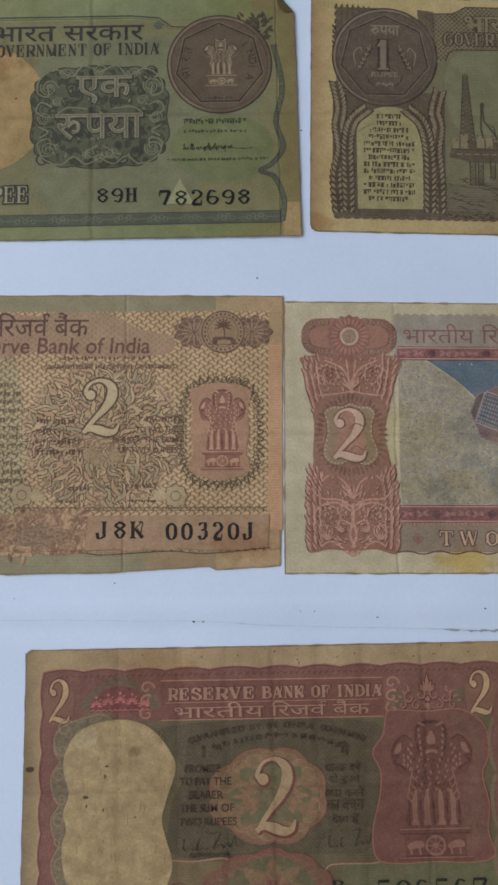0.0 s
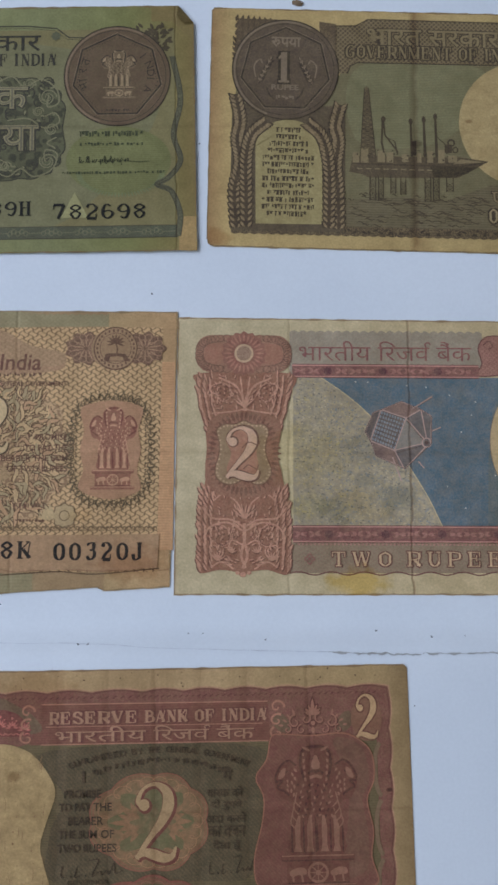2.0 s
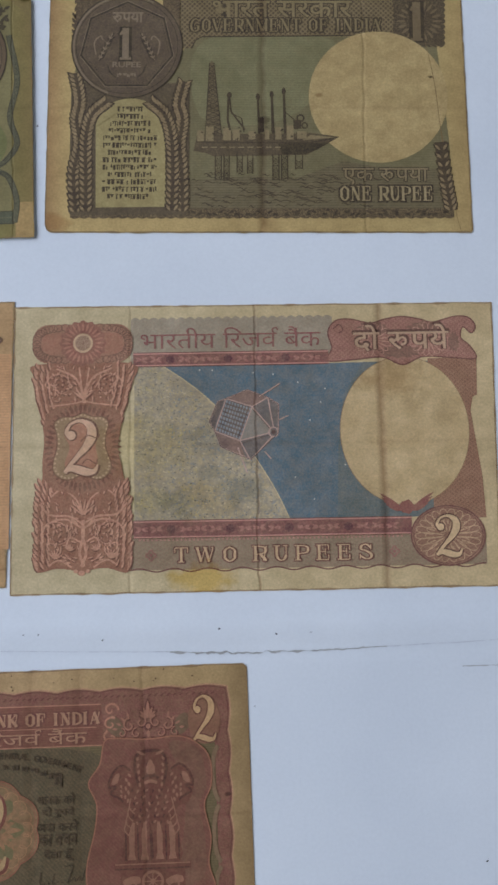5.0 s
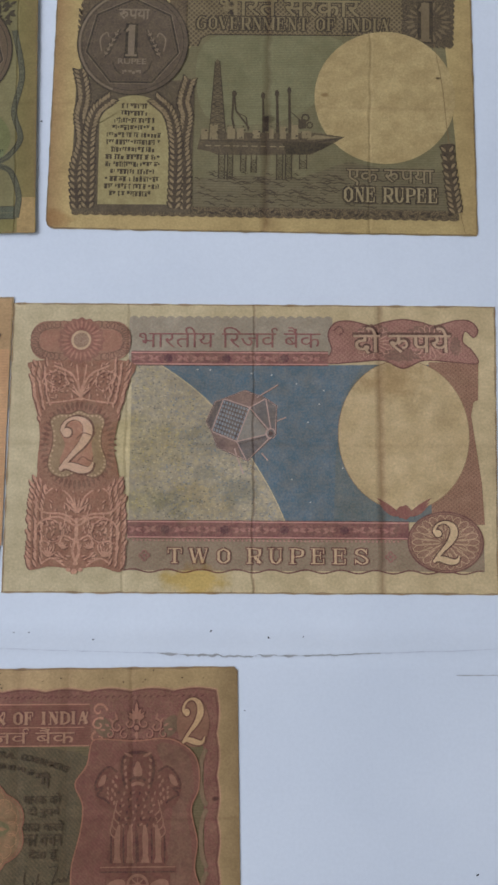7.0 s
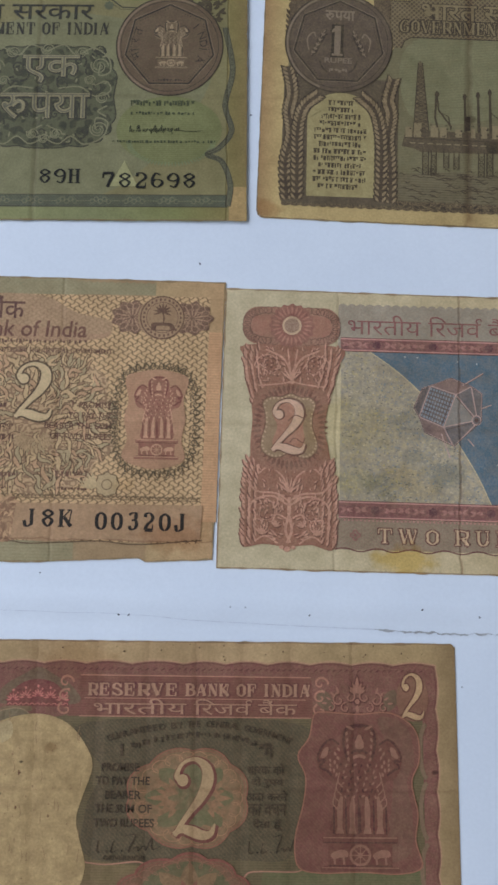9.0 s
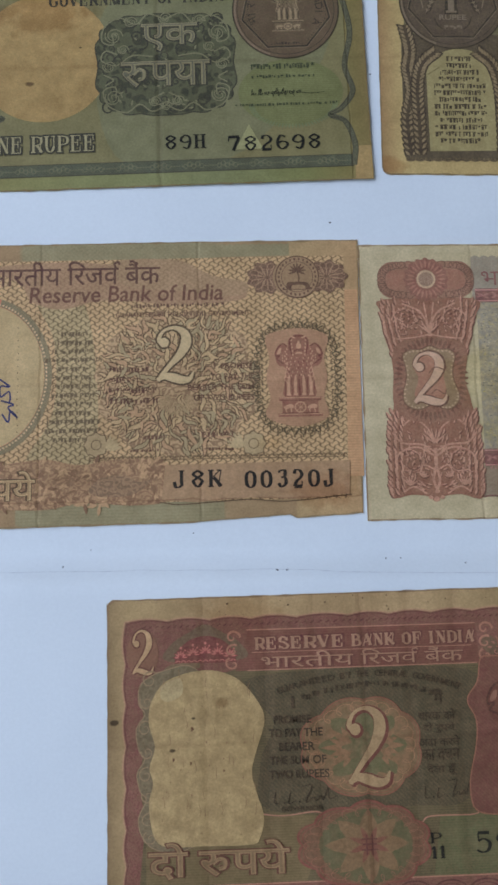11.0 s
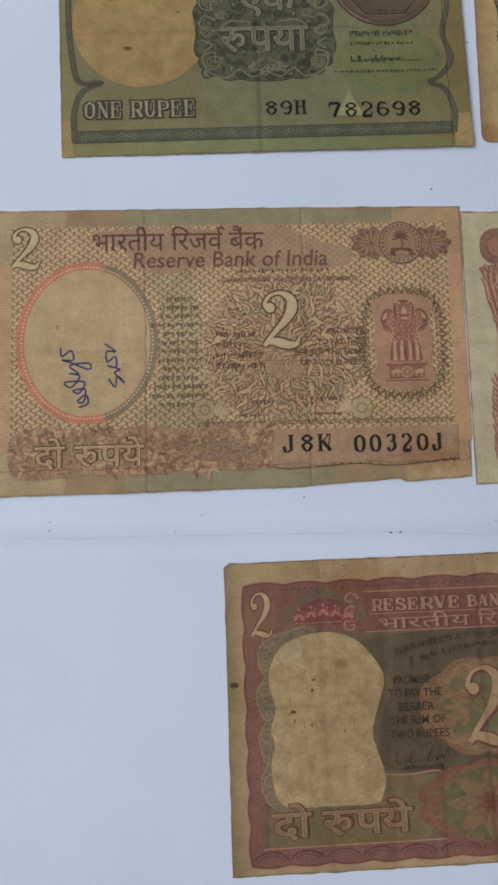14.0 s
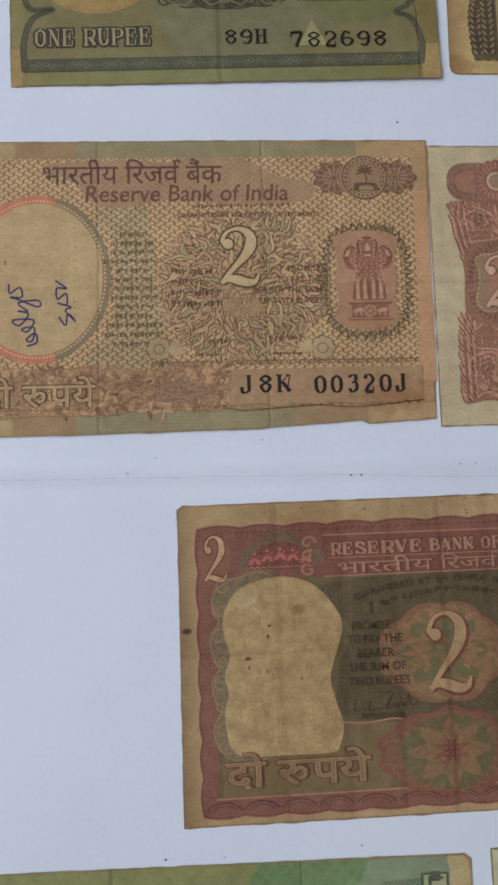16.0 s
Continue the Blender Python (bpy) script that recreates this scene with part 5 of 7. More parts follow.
    ban = spline([(69.6, 50.2), (70.8, 53.0), (70.0, 56.6), (71.6, 59.2), (75.0, 59.6), (79.5, 58.6), (82.5, 59.4), (86.5, 60.0), (90.5, 59.4), (93.5, 58.6), (98.2, 59.8), (101.4, 59.6), (103.0, 57.6),
                  (102.0, 56.0), (100.2, 57.4), (99.6, 55.0), (101.6, 53.0), (102.8, 50.2), (98, 50.4), (91, 50.8), (86.5, 49.0), (82, 50.8), (76, 50.4)], 5, True)
    n.under = n.show("banner", Ink().fill(ban), n.ink((160, 112, 100), (128, 82, 78), "net", 1.1, 1.0, amount=0.75), label="rose banner with scrolled ends")
    n.show("banner_edge", Ink().stroke(ban, 0.3, True).stroke(spline([(71.2, 57.4), (72.6, 58.4), (73.4, 57.2), (72.4, 56.4)], 6), 0.3), wine)
    for x, y, rx, ry in ((80, 57.2, 3.4, 1.6), (92, 57.2, 4.2, 1.6), (86, 52.0, 4.6, 1.4), (98, 54, 1.2, 2.2)):
        n.show("banner_tuft", Ink().disc(x, y, rx, ry, 30, 0.16, 11), n.ink((140, 100, 88), (112, 80, 72), p=0.5))
    n.show("banner_lace", rosette(rosette(Ink(), 80.0, 54.8, 1.0, 4.2, 18, 0.14, 0.9), 92.4, 54.8, 1.0, 4.4, 18, 0.14, 0.9), n.ink((182, 138, 120)))
    n.show("value_shade", Ink().hindi("दो रुपये", 75.4, 52.0, 97.2, 58.8, 0.05), n.ink((92, 54, 54)))
    n.show("value_word", Ink().hindi("दो रुपये", 75.6, 52.2, 97.0, 58.2, 0.006), n.ink((178, 152, 124)), label="pale words of value")
    n.under = None
    wing = Ink().disc(86.1, 17.6, 1.6, 1.5, 14, 0.1, 5)
    for sgn in (-1, 1):
        for k in range(6):
            wing.leaf(86.1 + sgn * 0.8, 17.0, 2.6 + 0.75 * k, 0.9, 90 - sgn * (84 - 6 * k))
    n.show("window_ornament", wing, n.ink((138, 82, 76)))
    # heading and ornamented strips
    n.show("heading", Ink().hindi("भारतीय रिजर्व बैंक", 28.2, 53.5, 68.4, 58.2, -0.004), n.ink((136, 80, 82)), label="red printed heading")
    for y0, y1, x1 in ((49.8, 52.4, 70), (12.0, 15.3, 87)):
        n.show("ornament_strip", Ink().fill(box(26.6, y0, x1, y1)), n.ink((140, 86, 82), (112, 68, 70), p=1.0))
        vine = Ink()
        k = int((x1 - 27) / 3.2)
        for i in range(k):
            x = 28.4 + i * 3.2
            m = (y0 + y1) / 2
            if i % 4 == 2:
                n.show("bloom", Ink().disc(x, m, 0.95, 0.9, 20, 0.14, 7), n.ink((98, 52, 66)))
                n.level -= 1
            else:
                for a in (20, 160, 200, 340):
                    vine.leaf(x, m, 1.5, 0.62, a + random.uniform(-12, 12))
        n.show("vine", vine, n.ink((170, 118, 108), (148, 96, 90), p=0.5))
        n.level += 1
        n.show("strip_edge", Ink().stroke([(26.6, y0), (x1, y0)], 0.26).stroke([(26.6, y1), (x1, y1)], 0.26), n.ink((188, 132, 124)))
        n.show("strip_line", Ink().stroke([(26.6, y0 - 0.25), (x1, y0 - 0.25)], 0.16).stroke([(26.6, y1 + 0.25), (x1, y1 + 0.25)], 0.16), wine)
    n.show("dot_row", (lambda k: [k.disc(28 + 0.9 * i, 11.35, 0.26, None, 8) for i in range(64)] and k)(Ink()), n.ink((176, 128, 116)))
    n.show("value_shade", Ink().serif("TWO", 35.2, 6.6, 50.4, 9.6, 0.22, 0.45, 0.66).serif("RUPEES", 52.3, 6.6, 79.8, 9.7, 0.22, 0.45, 0.66), n.ink((112, 66, 64)))
    n.show("value_word", Ink().serif("TWO", 35.2, 6.6, 50.4, 9.6, 0.18, 0.0, 0.66).serif("RUPEES", 52.3, 6.6, 79.8, 9.7, 0.18, 0.0, 0.66), n.ink((188, 162, 124)), label="pale spaced words of value")
    for x in (30.4, 83.0):
        n.show("value_flower", Ink().ring(x, 8.1, 0.9, None, 0.3, 24, 0.25, 4).disc(x, 8.1, 0.35, None, 10), n.ink((150, 100, 94)))
    # oval with the figure
    n.under = n.show("figure_oval", Ink().disc(94.8, 11.3, 8.0, 6.4, 64), n.ink((150, 112, 92), (118, 72, 68), "net", 1.0, 0.8, amount=0.7), label="engine-turned oval round a figure")
    n.show("oval_lace", rosette(rosette(Ink(), 94.8, 11.3, 3.0, 7.2, 22, 0.14, 0.8), 94.8, 11.3, 1.0, 5.0, 16, 0.12, 0.8), n.ink((186, 158, 122)))
    n.show("oval_edge", Ink().ring(94.8, 11.3, 8.0, 6.4, 0.3, 64).ring(94.8, 11.3, 7.5, 5.95, 0.14, 64), wine)
    n.show("figure_shade", Ink().two(91.6, 6.9, 98.0, 15.7, 0.6), n.ink((92, 54, 52)))
    n.show("figure", Ink().two(91.6, 6.9, 98.0, 15.7), n.ink((208, 182, 140)))
    n.under = None
    # left panel: leafy fronds, scrolls and a small tree
    left = [(5.4, 50.4), (4.6, 47.5), (5.0, 42.7), (6.5, 37.5), (7.0, 33.0), (6.7, 29.0), (6.7, 25.0), (5.5, 22.0), (5.1, 18.0), (5.2, 12.0), (5.3, 5.2), (10.0, 5.6), (13.6, 5.2), (15.3, 4.0), (17.0, 5.2),
            (21.0, 5.6), (26.0, 5.0), (26.2, 14.5), (25.6, 20.6), (24.2, 26.7), (23.2, 31.6), (24.2, 37.8), (26.0, 45.3), (26.2, 50.4)]
    n.show("left_panel", Ink().fill(spline(left, 4, True)), red, label="red-brown leafy panel")
    n.under = n.show("top_badge", Ink().fill(box(4.2, 50.6, 26.4, 59.4, 3.6)), n.ink((156, 114, 90), (132, 88, 76), "net", 0.9, 0.9, amount=0.6))
    loops = Ink()
    for i in range(44):
        a = 2 * math.pi * i / 44
        loops.ring(15.3 + 10.2 * np.sign(math.cos(a)) * abs(math.cos(a)) ** 0.5, 55.0 + 3.7 * np.sign(math.sin(a)) * abs(math.sin(a)) ** 0.7, 0.95, 0.8, 0.16, 14)
    n.show("badge_lace", loops, n.ink((112, 76, 62)))
    n.show("badge_field", Ink().fill(box(6.2, 52.6, 24.4, 57.4, 2.2)), n.ink((156, 106, 84)))
    n.show("badge_flower", Ink().disc(15.4, 55.1, 5.0, 5.0, 80, 0.05, 16), n.ink((148, 94, 80), (134, 84, 72), p=0.7))
    pet = Ink()
    for k in range(24):
        pet.leaf(15.4 + 2.6 * math.cos(k * math.pi / 12), 55.1 + 2.6 * math.sin(k * math.pi / 12), 2.1, 0.55, k * 15)
    n.show("badge_petal_ring", pet, n.ink((168, 114, 94)))
    n.show("badge_heart", Ink().disc(15.4, 55.1, 2.2, None, 28), n.ink((190, 164, 130)))
    n.show("badge_heart", Ink().disc(15.4, 55.1, 1.7, None, 24), n.ink((140, 110, 92), (166, 140, 116), "lace", 0.6))
    n.under = None
    shade, light = Ink(), Ink()
    fringe = lambda y, side: float(np.interp(y, (5, 12, 18, 22, 25, 29, 33, 37.5, 42.7, 47.5, 50.4), (5.2, 5.0, 5.0, 5.4, 6.5, 6.6, 6.9, 6.4, 4.9, 4.4, 5.2) if side < 0 else (26.2, 26.4, 26.2, 25.6, 24.6, 23.8, 23.4, 24.2, 25.6, 26.4, 26.4)))
    random.seed(77)
    for y0, y1 in ((36.6, 49.4), (5.0, 23.6)):
        for row in range(3):
            for y in np.arange(y0 + 0.45 * row, y1, 1.15):
                for sgn in (-1, 1):
                    x = fringe(y, sgn) - sgn * (0.9 + 1.25 * row)
                    a = (62 + 7 * row if sgn > 0 else 118 - 7 * row) + random.uniform(-9, 9)
                    ln = random.uniform(1.7, 2.5)
                    shade.leaf(x + sgn * 0.12, y - 0.25, ln * 1.05, 0.82, a)
                    light.leaf(x, y, ln, 0.62 - 0.08 * row, a)
    for cx, cy, r in ((10.4, 45.4, 3.3), (10.2, 12.6, 3.7)):
        for sgn in (-1, 1):
            mx = 15.7 + sgn * (15.7 - cx)
            for q in range(1):
                light.stroke([(mx + sgn * r * (1 - 0.75 * u) * math.cos(2.2 * q + 6.5 * u), cy + r * (1 - 0.75 * u) * math.sin(2.2 * q + 6.5 * u), 0.24 - 0.12 * u) for u in np.linspace(0, 1, 26)])
                shade.stroke([(mx + sgn * (r - 0.4) * (1 - 0.75 * u) * math.cos(2.2 * q + 6.5 * u), cy + (r - 0.4) * (1 - 0.75 * u) * math.sin(2.2 * q + 6.5 * u), 0.34 - 0.2 * u) for u in np.linspace(0, 1, 26)])
            for q in range(22):
                t, d = q * 2.4, r * math.sqrt((q + 0.5) / 22) * 0.9
                shade.disc(mx + d * math.cos(t) + 0.1, cy + d * math.sin(t) - 0.12, 0.34, 0.3, 8)
                light.leaf(mx + d * math.cos(t), cy + d * math.sin(t), 0.75, 0.34, math.degrees(t) + 70)
    for pts, w in (([(15.5, 41.6), (15.4, 44.0), (13.6, 47.4), (9.6, 49.4)], 0.36), ([(15.5, 43.0), (15.0, 46.6), (14.6, 49.6)], 0.3), ([(15.4, 42.0), (12.4, 41.4), (8.2, 41.0)], 0.3),
                   ([(16.0, 6.0), (15.0, 9.0), (15.8, 12.6), (15.6, 16.0)], 0.5), ([(15.6, 15.2), (12.6, 16.8), (8.4, 17.2), (6.2, 19.6)], 0.36), ([(15.6, 14.2), (11.6, 16.2), (7.4, 14.6), (6.8, 10.0)], 0.34),
                   ([(15.4, 17.0), (14.2, 20.4), (11.0, 22.6), (8.6, 21.0)], 0.3), ([(15.6, 11.0), (13.0, 12.2), (12.0, 10.4)], 0.26), ([(13.4, 5.8), (10.6, 7.4), (8.2, 6.2)], 0.3)):
        for sgn in (-1, 1):
            light.stroke(spline([(15.7 + sgn * (15.7 - a), b) for a, b in pts], 5), w * 1.25)
    for cx, cy, a0, num, ln in ((15.6, 17.0, 40, 6, 3.6), (15.5, 42.4, 40, 6, 3.2), (9.6, 7.6, 30, 6, 2.2), (21.8, 7.6, 30, 6, 2.2), (12.6, 9.4, 20, 5, 1.6), (18.8, 9.4, 60, 5, 1.6)):
        for k in range(num):
            shade.leaf(cx + 0.15, cy - 0.2, ln, 0.8, a0 + k * 100 / (num - 1))
            light.leaf(cx, cy, ln, 0.45, a0 + k * 100 / (num - 1))
    for y0, y1, num in ((41.6, 49.6, 26), (6.0, 22.6, 52)):
        for k in range(num):
            dx, y, a, ln = random.uniform(0.8, 6.6), random.uniform(y0, y1), random.uniform(10, 120), random.uniform(1.0, 1.7)
            for sgn in (-1, 1):
                ang = a if sgn > 0 else 180 - a
                shade.leaf(15.7 + sgn * dx + 0.1, y - 0.16, ln, ln * 0.46, ang)
                light.leaf(15.7 + sgn * dx, y, ln * 0.95, ln * 0.28, ang)
    light.disc(15.5, 4.6, 0.7, 0.6, 12).disc(14.2, 5.0, 0.5, 0.45, 10).disc(16.8, 5.0, 0.5, 0.45, 10)
    n.show("leaf_shade", shade, n.ink((112, 68, 56)))
    n.show("leaf_print", light, n.ink((194, 148, 120), (172, 122, 100), p=0.8), label="rose printed leaves")
    n.under = n.show("medallion_ring", Ink().fill(spline([(7.2, 38.2), (10, 40.8), (15.6, 41.4), (21.4, 40.8), (24.0, 38.2), (23.2, 31.6), (24.2, 26.0), (21.6, 22.6), (15.6, 21.8), (9.6, 22.6), (6.8, 26.0), (7.2, 31.6)], 6, True)),
           n.ink((150, 104, 80), (130, 86, 68), "lace", 1.2, amount=0.6))
    tri = Ink()
    for k in range(46):
        a = 2 * math.pi * k / 46
        tri.leaf(15.5 + 6.4 * math.cos(a), 31.8 + 7.6 * math.sin(a), 2.2, 0.8, math.degrees(a))
    n.show("medallion_ray_print", tri, n.ink((120, 78, 62)))
    shield = spline([(9.2, 37.2), (11.0, 38.5), (13.4, 38.6), (15.5, 39.4), (17.6, 38.6), (20.0, 38.5), (21.2, 37.0), (20.6, 34.4), (20.6, 31.6), (21.7, 28.6), (21.6, 26.6), (20.0, 24.9), (18.0, 24.8), (15.7, 25.8), (13.2, 24.8), (11.0, 24.9), (9.2, 26.4), (9.0, 28.6), (9.8, 31.6), (9.8, 34.4)], 5, True)
    n.show("medallion_field", Ink().fill(shield), n.ink((148, 124, 90), (136, 112, 80), "mesh", 0.6, 0.6, amount=0.5))
    inner = [(15.5 + (x - 15.5) * 0.93, 31.8 + (y - 31.8) * 0.94) for x, y in shield]
    beads = Ink()
    for p in inner[::2]:
        beads.disc(p[0], p[1], 0.26, 0.22, 8)
    n.show("bead_ring", beads, n.ink((180, 152, 116)))
    n.show("medallion_line", Ink().stroke(shield, 0.26, True), n.ink((116, 78, 60)))
    n.show("figure_field", Ink().fill(spline([(11.4, 35.0), (13.2, 37.4), (16.6, 37.8), (18.8, 35.6), (18.4, 32.0), (18.8, 28.4), (17.0, 26.6), (13.6, 26.6), (11.6, 28.0), (12.6, 31.8)], 6, True)), n.ink((166, 116, 90)))
    n.show("figure_shade", Ink().two(10.9, 25.9, 19.5, 38.0, 0.55), n.ink((104, 66, 54)))
    n.show("figure", Ink().two(10.8, 26.0, 19.3, 37.9), n.ink((196, 162, 134)), label="pale figure two")
    n.show("figure_scroll", Ink().stroke(spline([(15.0, 33.0), (16.6, 34.4), (18.6, 33.8), (19.2, 34.6)], 4), 0.22).stroke(spline([(15.4, 28.2), (16.6, 29.2), (18.4, 28.2), (18.8, 29.2)], 4), 0.22), n.ink((116, 74, 62)))
    return n


# ---- two-rupee note, front ----
def two_rupee_front():
    n = Note(-107.5, 1.6, 0.2, 0.02, "worn tan two-rupee note with handwriting and a torn edge",
             [("X", 35, 0.6, 0.15), ("X", 71, 0.6, 0.15), ("Y", 30, 0.7, 0.12), ("Y", 3.6, 0.25, 0.5)], 4.0,
             ((98, 5, 9, (205, 160, 110), 0.4), (86, 16, 3.2, (255, 236, 190), 0.2)), tilt=(0, 0.05), pap=(170, 144, 104), tone=(1.005, 0.995, 0.955))
    n.sheet([(0.6, -1.9), (18, -1.9), (67, -1.5), (90.6, -0.2), (92.0, -1.0), (106.6, -0.2), (108.0, 62.9), (60, 63.2), (0, 63.2)],
            n.bands([(0, (172, 150, 104)), (16.7, (172, 150, 104)), (17.1, (160, 130, 92)), (29.6, (158, 130, 92)), (31.0, (148, 140, 104)), (72, (150, 142, 106)), (77, (160, 134, 96)), (91.6, (162, 134, 96)), (92.0, (174, 148, 104)), (108, (178, 144, 100))]))
    n.show("orange_band", Ink().fill([(103.4, 8), (107.2, 8), (107.5, 51), (103.9, 51)]), n.ink((196, 150, 104), (188, 142, 98), "lines", 1, 0.6), label="faded orange edge band")
    n.show("orange_band", Ink().fill([(0.4, 8), (5.4, 8), (5.4, 50), (0.2, 50)]), n.ink((194, 148, 104), (184, 140, 98), "lines", 1, 0.6))
    n.show("net_field", Ink().fill([(5, 3.2), (103.6, 3.2), (104.6, 59.2), (5, 59.2)]), n.ink((196, 162, 114), (98, 70, 46), "net", 2.1, 1.8, amount=0.85), label="tan net of fine engraved loops")
    n.show("green_net", Ink().fill(spline([(34, 8), (44, 6), (48, 20), (46, 45), (40, 55), (34, 50), (38, 40), (38, 24), (32, 13)], 8, True)), n.ink((180, 158, 112), (92, 76, 52), "net", 2.1, 1.8, amount=0.85))
    n.show("band_top", Ink().fill(wavy(30.6, 62.8, 92, 62.4, -0.25, 36) + [(92, 59.4), (30.6, 59.2)]), n.ink((150, 142, 106), (136, 130, 98), "mesh", 1.2, 1.0, amount=0.5))
    n.show("band_bottom", Ink().fill([(30, -1.2), (76, -0.7), (76, 3.2), (30, 3.2)]), n.ink((150, 142, 106), (138, 132, 98), "lines", 1.0, 0.7, amount=0.5))
    # heading on its cloud
    n.show("heading_cloud", Ink().fill(spline([(23, 57.6), (40, 58.8), (55, 57.8), (66, 58.4), (70, 54.6), (80, 52.8), (81, 49.2), (66, 48.2), (50, 49.6), (40, 47.6), (33, 49.4), (30, 54)], 6, True)),
           n.ink((172, 136, 102), (136, 100, 78), "net", 1.75, 1.4, amount=0.5), label="rose-brown cloud behind the heading")
    n.show("heading_cloud", Ink().fill(spline([(52, 58.6), (66, 58.8), (74, 55), (82, 53), (80, 50), (66, 51.5), (54, 53)], 6, True)), n.ink((172, 140, 104), (136, 104, 80), "net", 1.75, 1.4, amount=0.5))
    n.show("heading", Ink().hindi("भारतीय रिजर्व बैंक", 23.0, 53.2, 62.2, 59.0, 0.008), n.ink((96, 56, 54)), label="dark red printed heading")
    n.show("heading", Ink().letter("Reserve Bank of India", 32.2, 49.1, 76.6, 53.0, 0.012, lean=0.1), n.ink((112, 68, 58)))
    n.show("small_print", Ink().words(55.6, 47.6, 77.6, 0.95), n.ink((104, 66, 58)))
    n.show("figure_shade", Ink().two(4.4, 49.6, 11.4, 59.0, 0.7), n.ink((88, 70, 50)))
    n.show("figure", Ink().two(4.4, 49.6, 11.4, 59.0), n.ink((196, 176, 126)), label="pale outlined figure two")
    # window with its beaded ring
    n.show("window_ring", Ink().disc(21.8, 32.2, 15.8, 18.6, 72), n.ink((206, 122, 86), (190, 112, 78), p=0.8), label="orange ring round the window")
    n.show("window_ring", Ink().stroke(oval(21.8, 32.2, 15.0, 17.8, 40, -75, 75), 1.7), n.ink((124, 118, 92), (146, 128, 92), "mesh", 0.7, 0.7))
    beads = Ink()
    for k in range(120):
        a = 2 * math.pi * k / 120
        beads.disc(21.8 + 14.6 * math.cos(a), 32.2 + 17.4 * math.sin(a), 0.24, None, 8)
    n.show("bead_ring", beads, n.ink((212, 176, 130)))
    n.show("watermark_window", Ink().disc(21.9, 32.2, 14.0, 16.8, 72), n.ink((190, 166, 118), (182, 156, 108), p=5.0), label="plain tan oval window")
    holes = Ink()
    for k in range(18):
        holes.disc(29.9 + random.uniform(-0.15, 0.15), 18 + k * 1.5, 0.1, 0.2, 6)
    holes.stroke([(15.2, 35.2), (15.1, 36.2)], 0.3)
    n.show("pin_mark_row", holes, n.ink((110, 84, 56)))
    scrawl = Ink()
    for bx, by, tx, ty, loops in ((22.4, 18.2, 17.8, 32.4, [(0, 2.6), (0.2, 0.4), (2.2, 0.2), (1.4, 2.4), (0.8, 1.2), (3.4, 0.0), (4.0, 2.6), (3.0, 1.6), (5.0, -0.4), (6.4, 3.8), (4.8, 2.8), (6.6, 0.2), (8.0, 2.2), (7.2, 0.2), (9.6, 1.6), (8.8, -2.6), (7.4, -2.2), (10.4, 1.4), (11.4, 2.8), (10.6, 0.4), (12.8, 0.2), (12.2, 2.6), (14.2, 2.2)]),
                                  (29.8, 22.0, 27.4, 32.4, [(2.4, 2.8), (0.2, 1.8), (2.6, 0.8), (0.6, -0.4), (3.4, 1.2), (3.8, -0.2), (5.4, 2.4), (4.6, 0.6), (7.0, 0.2), (6.2, 2.2), (8.6, 1.8), (8.0, -0.2), (10.4, 1.8)])):
        ln = math.hypot(tx - bx, ty - by)
        ux, uy = (tx - bx) / ln, (ty - by) / ln
        scrawl.stroke([(bx + ux * a - uy * b, by + uy * a + ux * b) for a, b in spline(loops, 4)], 0.40)
    n.show("handwriting", scrawl, n.ink((46, 52, 118), fade=0.3), label="blue ballpoint strokes")
    # columns of script
    for k in range(13):
        half = (3.0, 4.4, 4.4, 6.6, 3.6, 5.0, 4.8, 5.0, 4.4, 4.2, 6.0, 6.4, 4.6)[k]
        n.show("language_line", Ink().words(42.6 - half, 41.2 - k * 2.02, 42.6 + half, 1.1, ragged=0.3), n.ink((106, 88, 64)))
        n.level -= 1
    n.level += 1
    # mosaic round the middle
    mosaic = [(66.0 + (18.0 + 1.1 * math.sin(13 * a)) * math.cos(a), 30.0 + (16.6 + 1.0 * math.sin(11 * a)) * math.sin(a)) for a in np.linspace(0, 2 * math.pi, 90)[:-1]]
    n.under = n.show("mosaic_ground", Ink().fill(mosaic), n.ink((184, 152, 110), (124, 90, 66), "swirl", 2.0, 30, amount=0.7), label="flowing pattern behind the figure")
    # flame-shaped cells that flow outwards, each with its dark edge
    for batch in range(6):
        edge, tints = Ink(), [Ink(), Ink(), Ink()]
        for k in range(62):
            a, r = random.uniform(0, 2 * math.pi), 0.16 + 0.80 * math.sqrt(random.random())
            x, y = 66 + 16.2 * r * math.cos(a), 30 + 14.8 * r * math.sin(a)
            d = a + random.uniform(-1.0, 1.0)
            ln, bow = random.uniform(2.2, 4.4), random.choice((-1, 1)) * random.uniform(0.3, 0.8)
            path = spline([(x + ln * u * math.cos(d) - bow * math.sin(math.pi * 1.6 * u) * math.sin(d), y + ln * u * math.sin(d) + bow * math.sin(math.pi * 1.6 * u) * math.cos(d)) for u in (0, 0.25, 0.5, 0.75, 1)], 3)
            m = len(path)
            fat = random.uniform(0.5, 1.05)
            edge.stroke([(*p, 0.36 + fat * math.sin(math.pi * (0.15 + 0.8 * i / m))) for i, p in enumerate(path)])
            tints[0 if k % 2 else 1 + k // 2 % 2].stroke([(*p, fat * math.sin(math.pi * (0.15 + 0.8 * i / m))) for i, p in enumerate(path)])
        n.show("pebble_outline", edge, n.ink((92, 66, 46), fade=0.6))
        n.level -= 0.5
        for ink, rgb in zip(tints, ((190, 160, 114), (168, 148, 108), (182, 144, 104))):
            n.show("pebble_print", ink, n.ink(rgb))
            n.level -= 0.75
